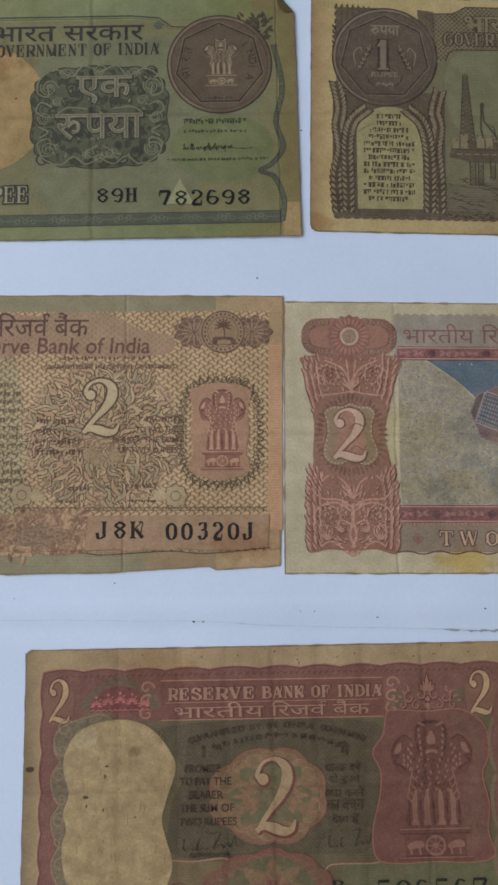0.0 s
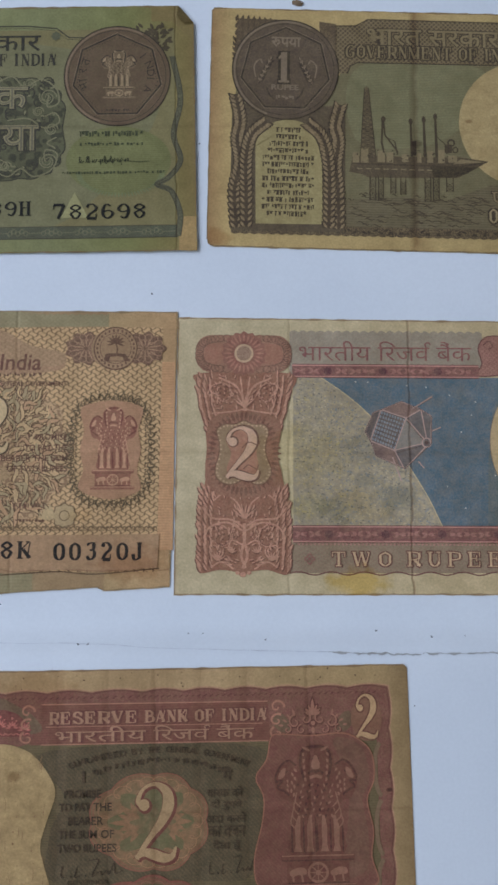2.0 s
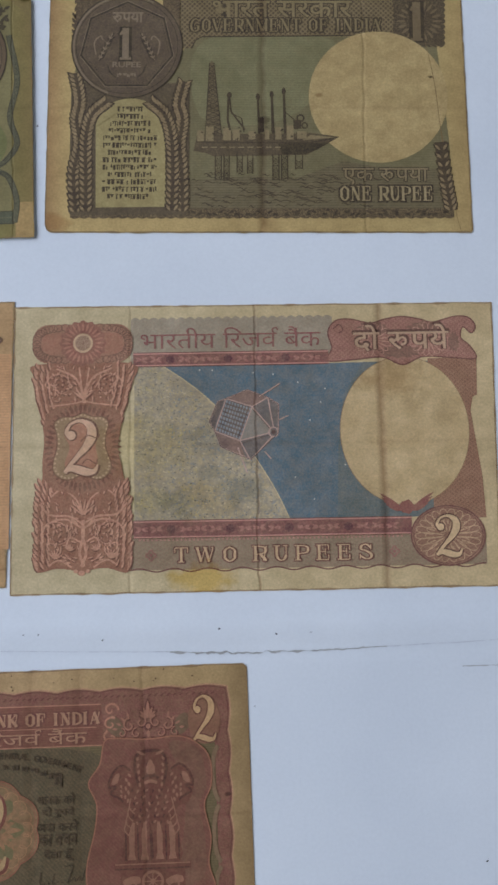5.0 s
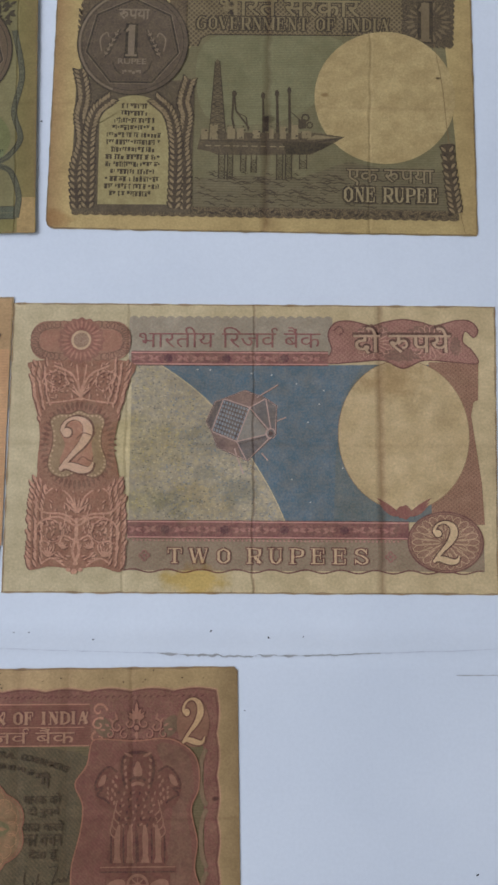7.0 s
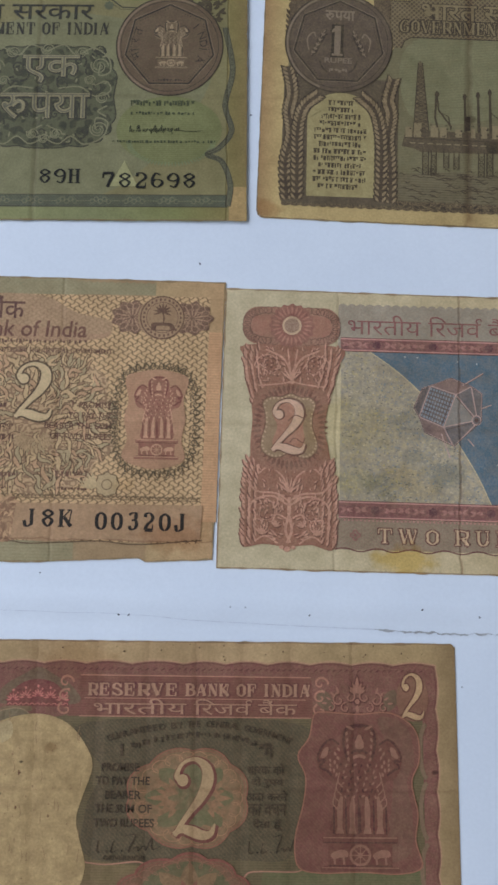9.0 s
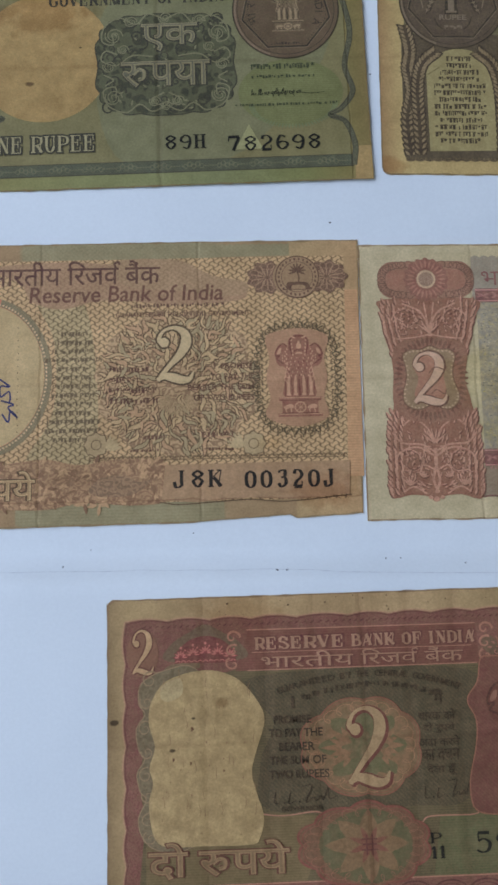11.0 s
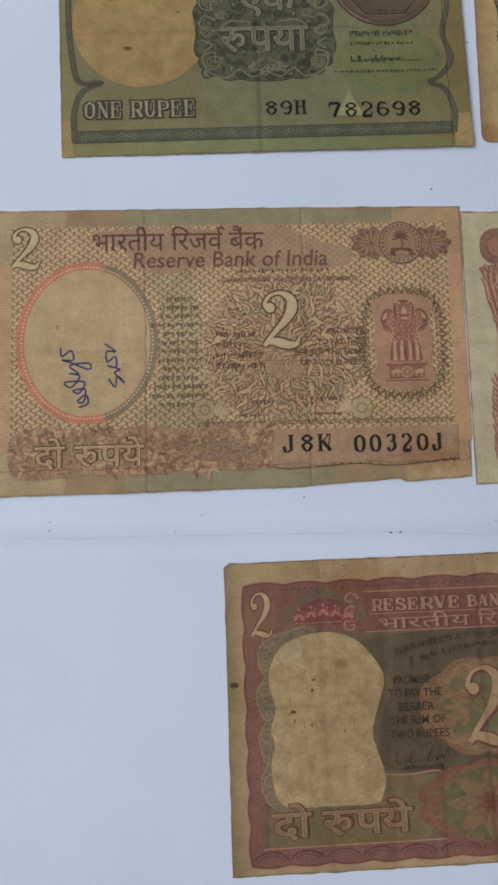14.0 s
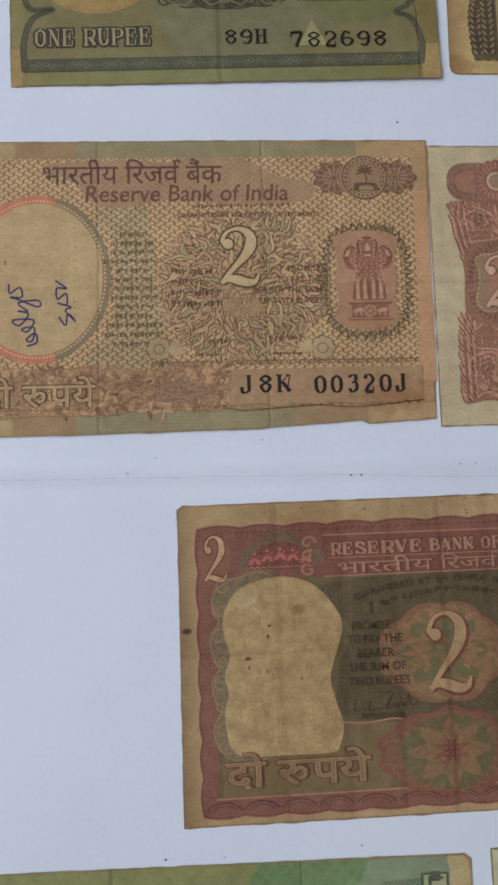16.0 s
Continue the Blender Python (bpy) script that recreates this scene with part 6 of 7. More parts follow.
    rays = Ink()
    for k in range(26):
        a = radians(200 + k * 5.4)
        rays.stroke([(66 + 2.2 * math.cos(a), 28.0 + 2.2 * math.sin(a), 0.14), (66 + 5.4 * math.cos(a), 28.0 + 5.4 * math.sin(a), 0.32)])
    n.show("sunburst", rays, n.ink((172, 144, 104)))
    n.under = None
    n.show("guarantee", Ink().letter("GUARANTEED BY THE CENTRAL GOVERNMENT", 52.0, 45.4, 82.6, 46.5, 0.01), n.ink((104, 66, 58)))
    n.show("script_block", Ink().words(50.6, 32.6, 60.0, 1.3).words(50.6, 30.2, 57.6, 1.3).words(50.4, 27.8, 61.6, 1.3).words(50.4, 25.4, 61.6, 1.3), n.ink((98, 58, 50)))
    pr = Ink().letter("I", 74.2, 33.0, None, 34.6, 0.02).letter("PROMISE", 75.8, 32.9, 83.0, 34.3, 0.02).letter("TO PAY THE", 73.4, 30.5, 83.2, 31.9, 0.02)
    pr.letter("BEARER THE SUM", 68.2, 28.1, 83.2, 29.5, 0.02).letter("OF TWO RUPEES", 69.6, 25.7, 83.2, 27.1, 0.02)
    n.show("promise", pr, n.ink((98, 58, 50)))
    n.show("signature", Ink().words(57.4, 17.2, 63.6, 1.0).words(71.2, 17.4, 78.6, 1.3).words(55.2, 14.4, 61.6, 0.7).words(71.8, 14.4, 79.0, 0.7), n.ink((110, 72, 58)))
    n.show("figure_shade", Ink().two(60.6, 30.2, 70.0, 43.0, 0.85), n.ink((86, 66, 48)))
    n.show("figure", Ink().two(60.6, 30.2, 70.0, 43.0), n.ink((196, 172, 128)), label="large pale figure two")
    for cx, cy in ((47.7, 16.2), (82.8, 15.8)):
        n.show("corner_rosette", Ink().disc(cx, cy, 2.7, None, 40, 0.08, 8), n.ink((174, 150, 108)))
        n.show("rosette_outline", Ink().ring(cx, cy, 2.6, None, 0.2, 40, 0.08, 8).ring(cx, cy, 1.1, None, 0.2, 18), n.ink((116, 94, 68)))
    sweep = Ink()
    for sgn, cx in ((1, 50), (-1, 80.4)):
        for k in range(5):
            sweep.leaf(cx, 15.0, 3.6, 1.0, 90 - sgn * (80 - 16 * k))
    n.show("rosette_leaf_print", sweep, n.ink((182, 158, 114)))
    n.show("rule", Ink().stroke(wavy(46, 13.0, 103.6, 12.8, 0.5, 60), 0.22).stroke([(46, 12.7), (103.6, 12.5)], 0.16), n.ink((124, 100, 70)))
    # seal and side rosettes
    for sx in (-1, 1):
        n.show("side_rosette", Ink().disc(93.7 + sx * 6.8, 54.2, 4.6, 3.7, 60, 0.10, 9), n.ink((130, 96, 76), (100, 70, 58), "lace", 0.9, amount=0.8), label="brown engine-turned rosette")
        n.show("rosette_lace", rosette(rosette(Ink(), 93.7 + sx * 6.8, 54.2, 1.4, 4.3, 14, 0.14, 0.8), 93.7 + sx * 6.8, 54.2, 0.5, 2.6, 10, 0.12, 0.8), n.ink((168, 132, 102)))
    n.under = n.show("seal", Ink().disc(93.5, 54.1, 5.4, 5.0, 48), n.ink((160, 128, 94)), label="round seal with a palm tree")
    pal = Ink().ring(93.7, 54.2, 4.95, None, 0.3, 48).ring(93.7, 54.2, 3.6, None, 0.14, 40)
    pal.stroke(spline([(93.9, 52.6), (94.1, 54.0), (93.7, 55.6)], 4), 0.35)
    for k in range(9):
        pal.leaf(93.7, 55.5, 2.2, 0.5, -20 + k * 27)
    pal.fill(spline([(91.2, 51.4), (91.4, 52.8), (93.0, 53.0), (95.6, 52.9), (96.4, 52.4), (96.6, 51.2), (95.6, 51.4), (95.2, 52.2), (92.6, 52.2), (92.2, 51.2)], 4, True)).stroke([(90.6, 51.2), (96.8, 51.2)], 0.2)
    for k in range(26):
        a = radians(k * 360 / 26)
        pal.fill(box(93.7 + 4.25 * math.cos(a) - 0.22, 54.2 + 4.25 * math.sin(a) - 0.28, 93.7 + 4.25 * math.cos(a) + 0.22, 54.2 + 4.25 * math.sin(a) + 0.28))
    n.show("palm_print", pal, n.ink((104, 72, 58)))
    n.under = None
    # pillar emblem in its lace frame
    ringed = Ink()
    track = [(93.0 + 9.0 * np.sign(math.cos(a)) * abs(math.cos(a)) ** 0.6, 30.6 + 12.0 * np.sign(math.sin(a)) * abs(math.sin(a)) ** 0.7) for a in np.linspace(0, 2 * math.pi, 400)]
    run = np.cumsum([0] + [math.dist(p, q) for p, q in zip(track, track[1:])])
    for k in range(42):
        d = run[-1] * k / 42
        x, y = float(np.interp(d, run, [p[0] for p in track])), float(np.interp(d, run, [p[1] for p in track]))
        a = math.atan2(y - 30.6, x - 93.0)
        sgn = 1 if k % 2 else -1
        ringed.stroke([(x + 0.85 * (1 - 0.85 * u) * math.cos(a + sgn * 7 * u), y + 0.85 * (1 - 0.85 * u) * math.sin(a + sgn * 7 * u), 0.22 - 0.08 * u) for u in np.linspace(0, 1, 14)])
        ringed.stroke(spline([(x - 0.8 * math.sin(a) - 0.5 * math.cos(a), y + 0.8 * math.cos(a) - 0.5 * math.sin(a)), (x + 1.1 * math.cos(a), y + 1.1 * math.sin(a)), (x + 0.8 * math.sin(a) - 0.5 * math.cos(a), y - 0.8 * math.cos(a) - 0.5 * math.sin(a))], 4), 0.18)
        ringed.disc(x - 1.1 * math.cos(a), y - 1.1 * math.sin(a), 0.22, None, 8).disc(x + 1.5 * math.cos(a), y + 1.5 * math.sin(a), 0.2, None, 8)
    n.show("emblem_lace", ringed, n.ink((94, 82, 60)), label="dark lace frame")
    n.under = n.show("emblem_field", Ink().fill(spline([(86.0, 40.0), (89, 41.4), (93.2, 42.0), (97.4, 41.4), (100.2, 39.8), (99.2, 35), (99.8, 30.6), (99.0, 26), (99.6, 21.4), (93, 19.4), (86, 21.6), (86.8, 26), (86.0, 30.6), (86.8, 35)], 5, True)),
           n.ink((176, 132, 98), (164, 120, 90), "lines", 1, 0.4, amount=0.5))
    capital(n, 88.2, 21.6, 10.6, 19.0, n.ink((154, 98, 78), (144, 90, 72), p=0.8), n.ink((190, 142, 110)), n.ink((122, 62, 56)))
    n.under = None
    # lower banner with beasts and leaves
    n.under = n.show("lower_banner", Ink().fill(spline([(5.4, 11.2), (14, 13.0), (24, 12.0), (36, 13.2), (44, 11.8), (54, 13.0), (63, 11.6), (64, 4.0), (56, 2.6), (45, 3.4), (36, 2.0), (22, 2.4), (10, 1.6), (5.2, 3)], 5, True)),
           n.ink((170, 132, 94), (134, 98, 72), "swirl", 1.8, 30, amount=0.7), label="leafy banner along the lower edge")
    lv, ls = Ink(), Ink()
    for k in range(300):
        x, y = random.uniform(6, 63), random.uniform(2.8, 12.2)
        if 10 < x < 35 and 3 < y < 9.6 and k % 3:
            continue
        (lv if k % 2 else ls).leaf(x, y, random.uniform(1.4, 2.6), random.uniform(0.6, 1.0), random.uniform(0, 360))
    n.show("banner_leaf_print", ls, n.ink((186, 148, 106)))
    n.show("banner_leaf_print", lv, n.ink((136, 98, 70)))
    n.show("banner_beast", Ink().fill(spline([(46, 6.0), (49, 8.8), (54, 9.2), (57, 7.8), (60, 8.2), (58, 6.2), (55, 4.8), (49, 4.6)], 5, True)), n.ink((156, 122, 90), (118, 90, 68), "swirl", 1.6, 24, amount=0.7))
    n.show("value_shade", Ink().hindi("दो रुपये", 10.2, 3.6, 34.4, 10.9, 0.05), n.ink((92, 66, 46)))
    n.show("value_word", Ink().hindi("दो रुपये", 10.4, 3.8, 34.2, 10.7, 0.006), n.ink((194, 166, 118)), label="pale words of value")
    n.show("value_core", Ink().hindi("दो रुपये", 10.7, 4.1, 33.9, 10.4, -0.012), n.ink((172, 140, 96)))
    n.under = None
    # number panel
    n.show("number_panel", Ink().fill([(62.2, 3.6), (70, 3.0), (82, 3.8), (92, 3.2), (103.8, 4.2), (104.2, 11.6), (63, 11.4)]), n.ink((172, 136, 98), (162, 128, 94), p=1.6), label="smooth tan number panel")
    n.show("panel_edge", Ink().stroke(spline([(61.8, 3.2), (66, 2.6), (74, 3.0), (82, 3.4), (90, 2.8), (104.2, 4.0)], 6), 0.22), n.ink((104, 82, 58)))
    n.show("serial_number", Ink().serif("J8K", 64.7, 6.4, 76.4, 10.0, 0.22, 0.0, 0.74), n.ink((28, 26, 28), fade=0.3), label="black printed serial number")
    n.show("serial_number", Ink().serif("00320J", 80.5, 6.0, 101.6, 9.6, 0.22, 0.0, 0.72), n.ink((28, 26, 28), fade=0.3))
    return n


# ---- red and green two-rupee note ----
def stretched(x, y):
    """Old paper, drawn out a little along its folds."""
    return float(np.interp(x, (0, 34, 40, 48, 56, 73, 85, 98, 107), (0, 33.4, 40.0, 49.9, 57.8, 74.4, 86.1, 98.8, 107.4))), 0.973 * float(np.interp(y, (-1, 0, 4, 12.3, 20.4, 27.8, 38, 53.8, 58.4, 64), (-1, 0, 3.7, 11.6, 18.5, 26.3, 36.9, 53.1, 58.4, 64)))


def two_rupee_red():
    # the wide faint creases put soft fold shading into the colour, beside brown lines
    n = Note(-55.8, -77.0, 0.91, 4.44, "soiled red and green two-rupee note with a pillar emblem",
             [("X", 53.5, 1.0, 0.3), ("X", 73, 1.8, 0.18), ("X", 86, 0.8, 0.2), ("X", 33, 1.8, 0.16), ("X", 43.5, 1.4, 0.12), ("X", 20.5, 1.6, 0.12), ("X", 63, 1.6, 0.12), ("Y", 32, 0.6, 0.2)], 5.0,
             ((1.7, 36.8, 1.0, (80, 65, 45), 0.8), (102.7, 35.8, 1.0, (90, 70, 50), 0.6), (18, 37.2, 0.6, (60, 45, 30), 0.9), (13.6, 31, 0.7, (60, 45, 30), 0.8), (24, 40, 2.5, (150, 120, 80), 0.5), (28, 57, 10, (235, 215, 190), 0.4)), depth=1.2, pap=(138, 112, 78), warp=stretched, tone=(1.035, 1.0, 0.98), thin=1.5)
    # lighter and darker bands paint the shading of the vertical folds
    n.sheet([(0, 0), (107.4, -0.2), (107.2, 62.2), (106.2, 63.0), (1.6, 63.2), (0.5, 62.4)], n.bands([(0, (140, 118, 78)), (5, (168, 146, 98)), (22, (160, 136, 92)), (36, (170, 146, 100)), (50, (162, 138, 94)), (64, (172, 148, 102)), (82, (160, 138, 92)), (100, (166, 144, 96)), (108, (140, 118, 76))]))
    red = n.ink((134, 82, 72), (112, 64, 58), "lace", 0.9, amount=0.6, fade=1.5)
    wine = n.ink((106, 52, 52))
    rose = n.ink((176, 124, 98))
    cream = n.ink((192, 160, 112))
    ring = wavy(4.2, 58.5, 102.6, 58.5, 0.55, 11) + wavy(102.6, 58.5, 102.4, 1.8, 0.55, 7) + wavy(102.4, 1.8, 3.8, 1.8, 0.55, 12) + wavy(3.8, 1.8, 4.2, 58.5, 0.55, 7)
    n.show("border", Ink().fill(ring), red, label="red scalloped border")
    n.show("border_edge", Ink().stroke(ring, 0.3, True), n.ink((176, 138, 102)))
    n.show("border_line", Ink().stroke([(53 + (x - 53) * 0.99, 30 + (y - 30) * 0.985) for x, y in ring], 0.16, True), wine)
    dashes = Ink()
    for k in range(70):
        dashes.stroke([(8 + k * 1.32, 57.2), (8.7 + k * 1.32, 57.6)], 0.2)
    n.show("border_dash_print", dashes, n.ink((100, 48, 50)))
    arcs = Ink()
    for k in range(13):
        arcs.stroke(oval(8 + k * 7.4, 2.6, 3.5, 2.2, 14, 15, 165), 0.32)
        arcs.stroke(oval(8 + k * 7.4, 2.6, 2.7, 1.5, 12, 15, 165), 0.16)
    n.show("border_arc_print", arcs, n.ink((96, 50, 50)))
    # olive field
    field = [(6.6, 5.4), (99.6, 5.6), (99.6, 48), (76, 49.4), (31, 49.2), (24, 48), (10.6, 48.2), (7.6, 44), (8.2, 34), (6.6, 28), (8.0, 20)]
    n.show("field", Ink().fill(field), n.ink((106, 98, 62), (88, 84, 54), "lines", 1.0, 0.5, amount=0.6), label="olive green printed ground")
    n.show("field_green", Ink().fill(spline([(31, 47), (74, 47), (76, 34), (72, 22), (60, 21), (34, 21), (32, 30), (35, 38)], 6, True)), n.ink((92, 86, 58), (76, 74, 50), "slant", 0.9, 0.9, amount=0.6))
    n.show("field_pale", Ink().fill([(8, 5.8), (40, 5.8), (44, 19.6), (34, 20.6), (8, 14)]), n.ink((122, 108, 66), (108, 96, 58), "lines", 1.0, 0.5, amount=0.6))
    n.show("field_pale", Ink().fill([(64, 5.8), (99.4, 6), (99.4, 19.6), (66, 18.6)]), n.ink((104, 108, 66), (92, 98, 60), "lines", 1.0, 0.5, amount=0.6))
    n.show("field_edge", Ink().stroke([(6.6, 5.5), (99.6, 5.7)], 0.3), rose)
    n.show("field_edge", Ink().stroke(spline([(30.6, 20.8), (36, 20.0), (42, 20.6), (44, 19)], 5), 0.3).stroke(spline([(62, 17.2), (64, 18.6), (72, 18.6), (74, 19)], 5), 0.3), rose)
    # title ribbon
    n.show("title_ribbon", Ink().fill([(27.5, 48.4), (76.5, 48.2), (76.0, 56.2), (30.5, 56.4)]), n.ink((128, 76, 62), (114, 66, 55), "lines", 1.0, 0.5, amount=0.6), label="red title ribbon")
    n.show("ribbon_line", Ink().stroke([(30, 56.3), (76, 56.1)], 0.2).stroke([(30, 48.4), (76, 48.3)], 0.2).stroke([(31, 52.0), (75, 51.9)], 0.14), rose)
    n.show("title_shade", Ink().serif("RESERVE BANK OF INDIA", 31.9, 52.6, 76.2, 54.8, 0.3, 0.4).hindi("भारतीय रिजर्व बैंक", 33.2, 48.6, 73.2, 51.9, 0.035), wine)
    n.show("title", Ink().serif("RESERVE BANK OF INDIA", 31.7, 52.6, 76.0, 54.8, 0.28).hindi("भारतीय रिजर्व बैंक", 33.0, 48.8, 73.0, 51.9, 0.0), n.ink((168, 128, 98)), label="pale serif title")
    # lotus ornament: a mound of crimson blossoms on a dull green ground
    for cx, cy, rx, ry in ((21.2, 52.4, 6.5, 3.7),):
        n.show("lotus_ground", Ink().fill(spline([(cx - rx - 1.4, cy - 1.6), (cx - rx - 0.9, cy + 1.6), (cx - rx * 0.5, cy + ry + 0.2), (cx, cy + ry + 1.5), (cx + rx * 0.5, cy + ry + 0.2), (cx + rx + 0.9, cy + 1.6), (cx + rx + 1.4, cy - 1.6)], 6, True)), n.ink((122, 104, 76), (106, 84, 64), p=0.8))
        n.show("lotus_ground", Ink().fill([(cx - rx, cy - 2.2)] + oval(cx, cy - 1.8, rx, ry + 1.2, 24, 170, 10) + [(cx + rx, cy - 2.2)]), n.ink((112, 46, 48), (136, 72, 66), p=0.6), label="crimson lotus ornament")
        lo, hi = Ink(), Ink()
        for q in range(5):
            bx = cx + (q - 2) * rx * 0.4
            by = cy - 1.4 + (0.9, 1.7, 2.2, 1.7, 0.9)[q] * 0.6
            for k in range(7):
                a = 180 * k / 6
                lo.leaf(bx, by, 1.7, 0.62, a)
                hi.leaf(bx + 0.3 * math.cos(radians(a)), by + 0.3 * math.sin(radians(a)), 1.1, 0.34, a)
            hi.disc(bx, by + 1.9, 0.26, None, 8).disc(bx + 0.9, by + 1.4, 0.2, None, 8)
        for k in range(11):
            hi.stroke(oval(cx - rx * 0.9 + k * rx * 0.18, cy - 2.1, 0.5, 0.55, 6, 20, 160), 0.18)
        n.show("lotus", lo, n.ink((136, 60, 60)))
        n.show("lotus_outline", hi, n.ink((192, 112, 98)))
    # crest over the red panel: a palmette between paired scrolls
    cx, cy = 85.8, 51.4
    patch, lo, hi = Ink(), Ink(), Ink()
    for sgn in (-1, 1):
        patch.fill(spline([(cx + sgn * 4.6, cy - 1.2), (cx + sgn * 6.0, cy + 1.8), (cx + sgn * 8.0, cy + 2.6), (cx + sgn * 8.6, cy + 0.4), (cx + sgn * 7.0, cy - 1.4)], 4, True))
        for bx, by, r, wind, w in ((1.6, 1.2, 1.35, 1, 0.42), (3.9, 0.6, 1.5, -1, 0.46), (2.5, -1.0, 1.1, -1, 0.36), (5.6, -0.9, 1.0, 1, 0.34)):
            coil = [(cx + sgn * (bx + r * (1 - u) * math.cos(wind * 7 * u + 1.6)), cy + by + r * (1 - u) * math.sin(wind * 7 * u + 1.6)) for u in np.linspace(0, 0.88, 18)]
            lo.stroke([(a + 0.14, b - 0.18) for a, b in coil], w * 1.3)
            hi.stroke(coil, w * 0.72)
        for a, ln in ((62, 2.2), (36, 2.1), (12, 1.6)):
            lo.leaf(cx, cy + 1.9, ln + 0.4, 1.1, 90 + sgn * (90 - a))
            hi.leaf(cx, cy + 2.0, ln, 0.6, 90 + sgn * (90 - a))
        for q in range(4):
            hi.leaf(cx + sgn * (4.0 + 0.8 * q), cy + 2.0 - 0.7 * q, 1.2, 0.5, 90 - sgn * (20 + 22 * q))
        lo.stroke(spline([(cx + sgn * 0.4, cy - 2.0), (cx + sgn * 3.2, cy - 2.3), (cx + sgn * 6.4, cy - 1.9)], 5), 0.5)
    lo.leaf(cx, cy + 1.6, 3.9, 1.5, 90).disc(cx, cy + 0.2, 0.9, None, 12)
    hi.leaf(cx, cy + 1.9, 3.2, 0.8, 90).disc(cx, cy + 0.3, 0.5, None, 10).leaf(cx, cy - 0.4, 1.5, 0.8, 270)
    n.show("crest_patch", patch, n.ink((118, 96, 70), (106, 84, 64), p=0.8))
    n.show("crest", lo, n.ink((98, 50, 46)), label="dark red scrolled crest")
    n.show("lotus_outline", hi, n.ink((158, 108, 86)))
    for cx, sgn in ((27.0, 1), (78.0, -1)):
        knot = Ink()
        for k in range(3):
            knot.stroke([(cx + 1.7 * (1 - u) * math.cos(7 * u + k), 55 - 2.6 * k + 1.4 * (1 - u) * math.sin(7 * u + k), 0.45 - 0.2 * u) for u in np.linspace(0, 0.9, 18)])
        n.show("scroll_knot", knot, n.ink((172, 118, 92)))
    # corner figures
    for x0, x1 in ((5.4, 10.4), (94.8, 100.2)):
        n.show("figure_ground", Ink().disc((x0 + x1) / 2, 52.4, 3.4, 4.6, 28), n.ink((136, 94, 70)))
        n.show("figure_shade", Ink().two(x0, 48.4, x1, 57.0, 0.55), n.ink((104, 56, 50)))
        n.show("figure", Ink().two(x0, 48.4, x1, 57.0), n.ink((186, 154, 106)), label="pale figure two")
    vines = Ink()
    for pts in ([(11, 47), (14, 49.6), (20, 49.8)],):
        vines.stroke(spline(pts, 7), 1.0)
    n.show("side_vine", vines, n.ink((120, 104, 74), (134, 108, 76), p=0.8))
    side = Ink()
    for k in range(4):
        side.stroke(oval(100.6, 42 - k * 11.5, 1.7, 5.4, 18, 100, 260), 0.9)
    n.show("side_scroll_print", side, n.ink((128, 106, 78)))
    # bare window
    win = spline([(21.1, 48.8), (27.6, 47.0), (31.8, 42.4), (33.2, 38.4), (31.4, 32.9), (30.2, 28.4), (31.2, 24.2), (32.4, 19.8), (31.4, 15.2), (29.4, 13.7), (20, 13.8), (12.2, 13.9), (9.6, 16.8), (8.8, 23.2), (9.7, 26.9), (9.0, 30.0), (10.2, 34.0), (9.0, 38.6), (9.7, 43.0), (13.2, 47.1)], 5, True)
    scroll = spline([(19, 49.2), (12.4, 49.0), (7.6, 46.6), (7.0, 42.6), (8.2, 40.4), (6.4, 37.6), (6.8, 33.6), (8.0, 31.6), (6.4, 29.0), (7.0, 25.6), (8.2, 24.0), (6.6, 20.6), (7.2, 16.6), (10.0, 13.4), (16, 13.0), (24, 20), (24, 40)], 5, True)
    n.show("window_frame", Ink().fill(scroll), n.ink((126, 116, 84), (108, 98, 70), "swirl", 1.6, 20, amount=0.7), label="grey-green scrolled frame of the window")
    curls = Ink().stroke(scroll, 0.22, True)
    for cx, cy, r, a0 in ((9.4, 47.2, 1.9, 40), (8.6, 42.8, 1.5, 150), (8.2, 37.6, 1.6, 60), (8.6, 33.0, 1.4, 170), (8.2, 28.6, 1.6, 70), (8.6, 24.6, 1.4, 160), (8.6, 20.0, 1.6, 60), (9.0, 16.0, 1.7, 120)):
        curls.stroke([(cx + r * (1 - 0.8 * u) * math.cos(radians(a0 + 430 * u)), cy + r * (1 - 0.8 * u) * math.sin(radians(a0 + 430 * u)), 0.3 - 0.14 * u) for u in np.linspace(0, 1, 20)])
    n.show("frame_line", curls, n.ink((148, 128, 92)))
    n.show("watermark_window", Ink().fill(win), n.ink((178, 156, 102), (158, 136, 86), p=3.0, fade=0.35), label="soiled cream window with flecks of dirt")
    fl = Ink()
    for k in range(70):
        x, y = random.uniform(11, 31), random.uniform(15.5, 47)
        fl.disc(x, y, random.uniform(0.05, 0.22), random.uniform(0.05, 0.3), 6)
    for k in range(26):
        x, y = random.uniform(10.5, 31), random.uniform(15.5, 47)
        fl.stroke(spline([(x, y, 0.05), (x + random.uniform(-0.4, 0.4), y + 0.9, 0.16), (x + random.uniform(-0.3, 0.3), y + random.uniform(1.5, 3), 0.04)], 3))
    n.show("dirt_speckle", fl, n.ink((146, 118, 76)))
    for x, y, r in ((18.0, 37.2, 0.5), (17.6, 30.6, 0.35), (14.0, 31.4, 0.4), (24.4, 29.0, 0.3)):
        n.show("dirt_speckle", Ink().disc(x, y, r * 0.6, r, 9, 0.3, 3), n.ink((112, 76, 44)))
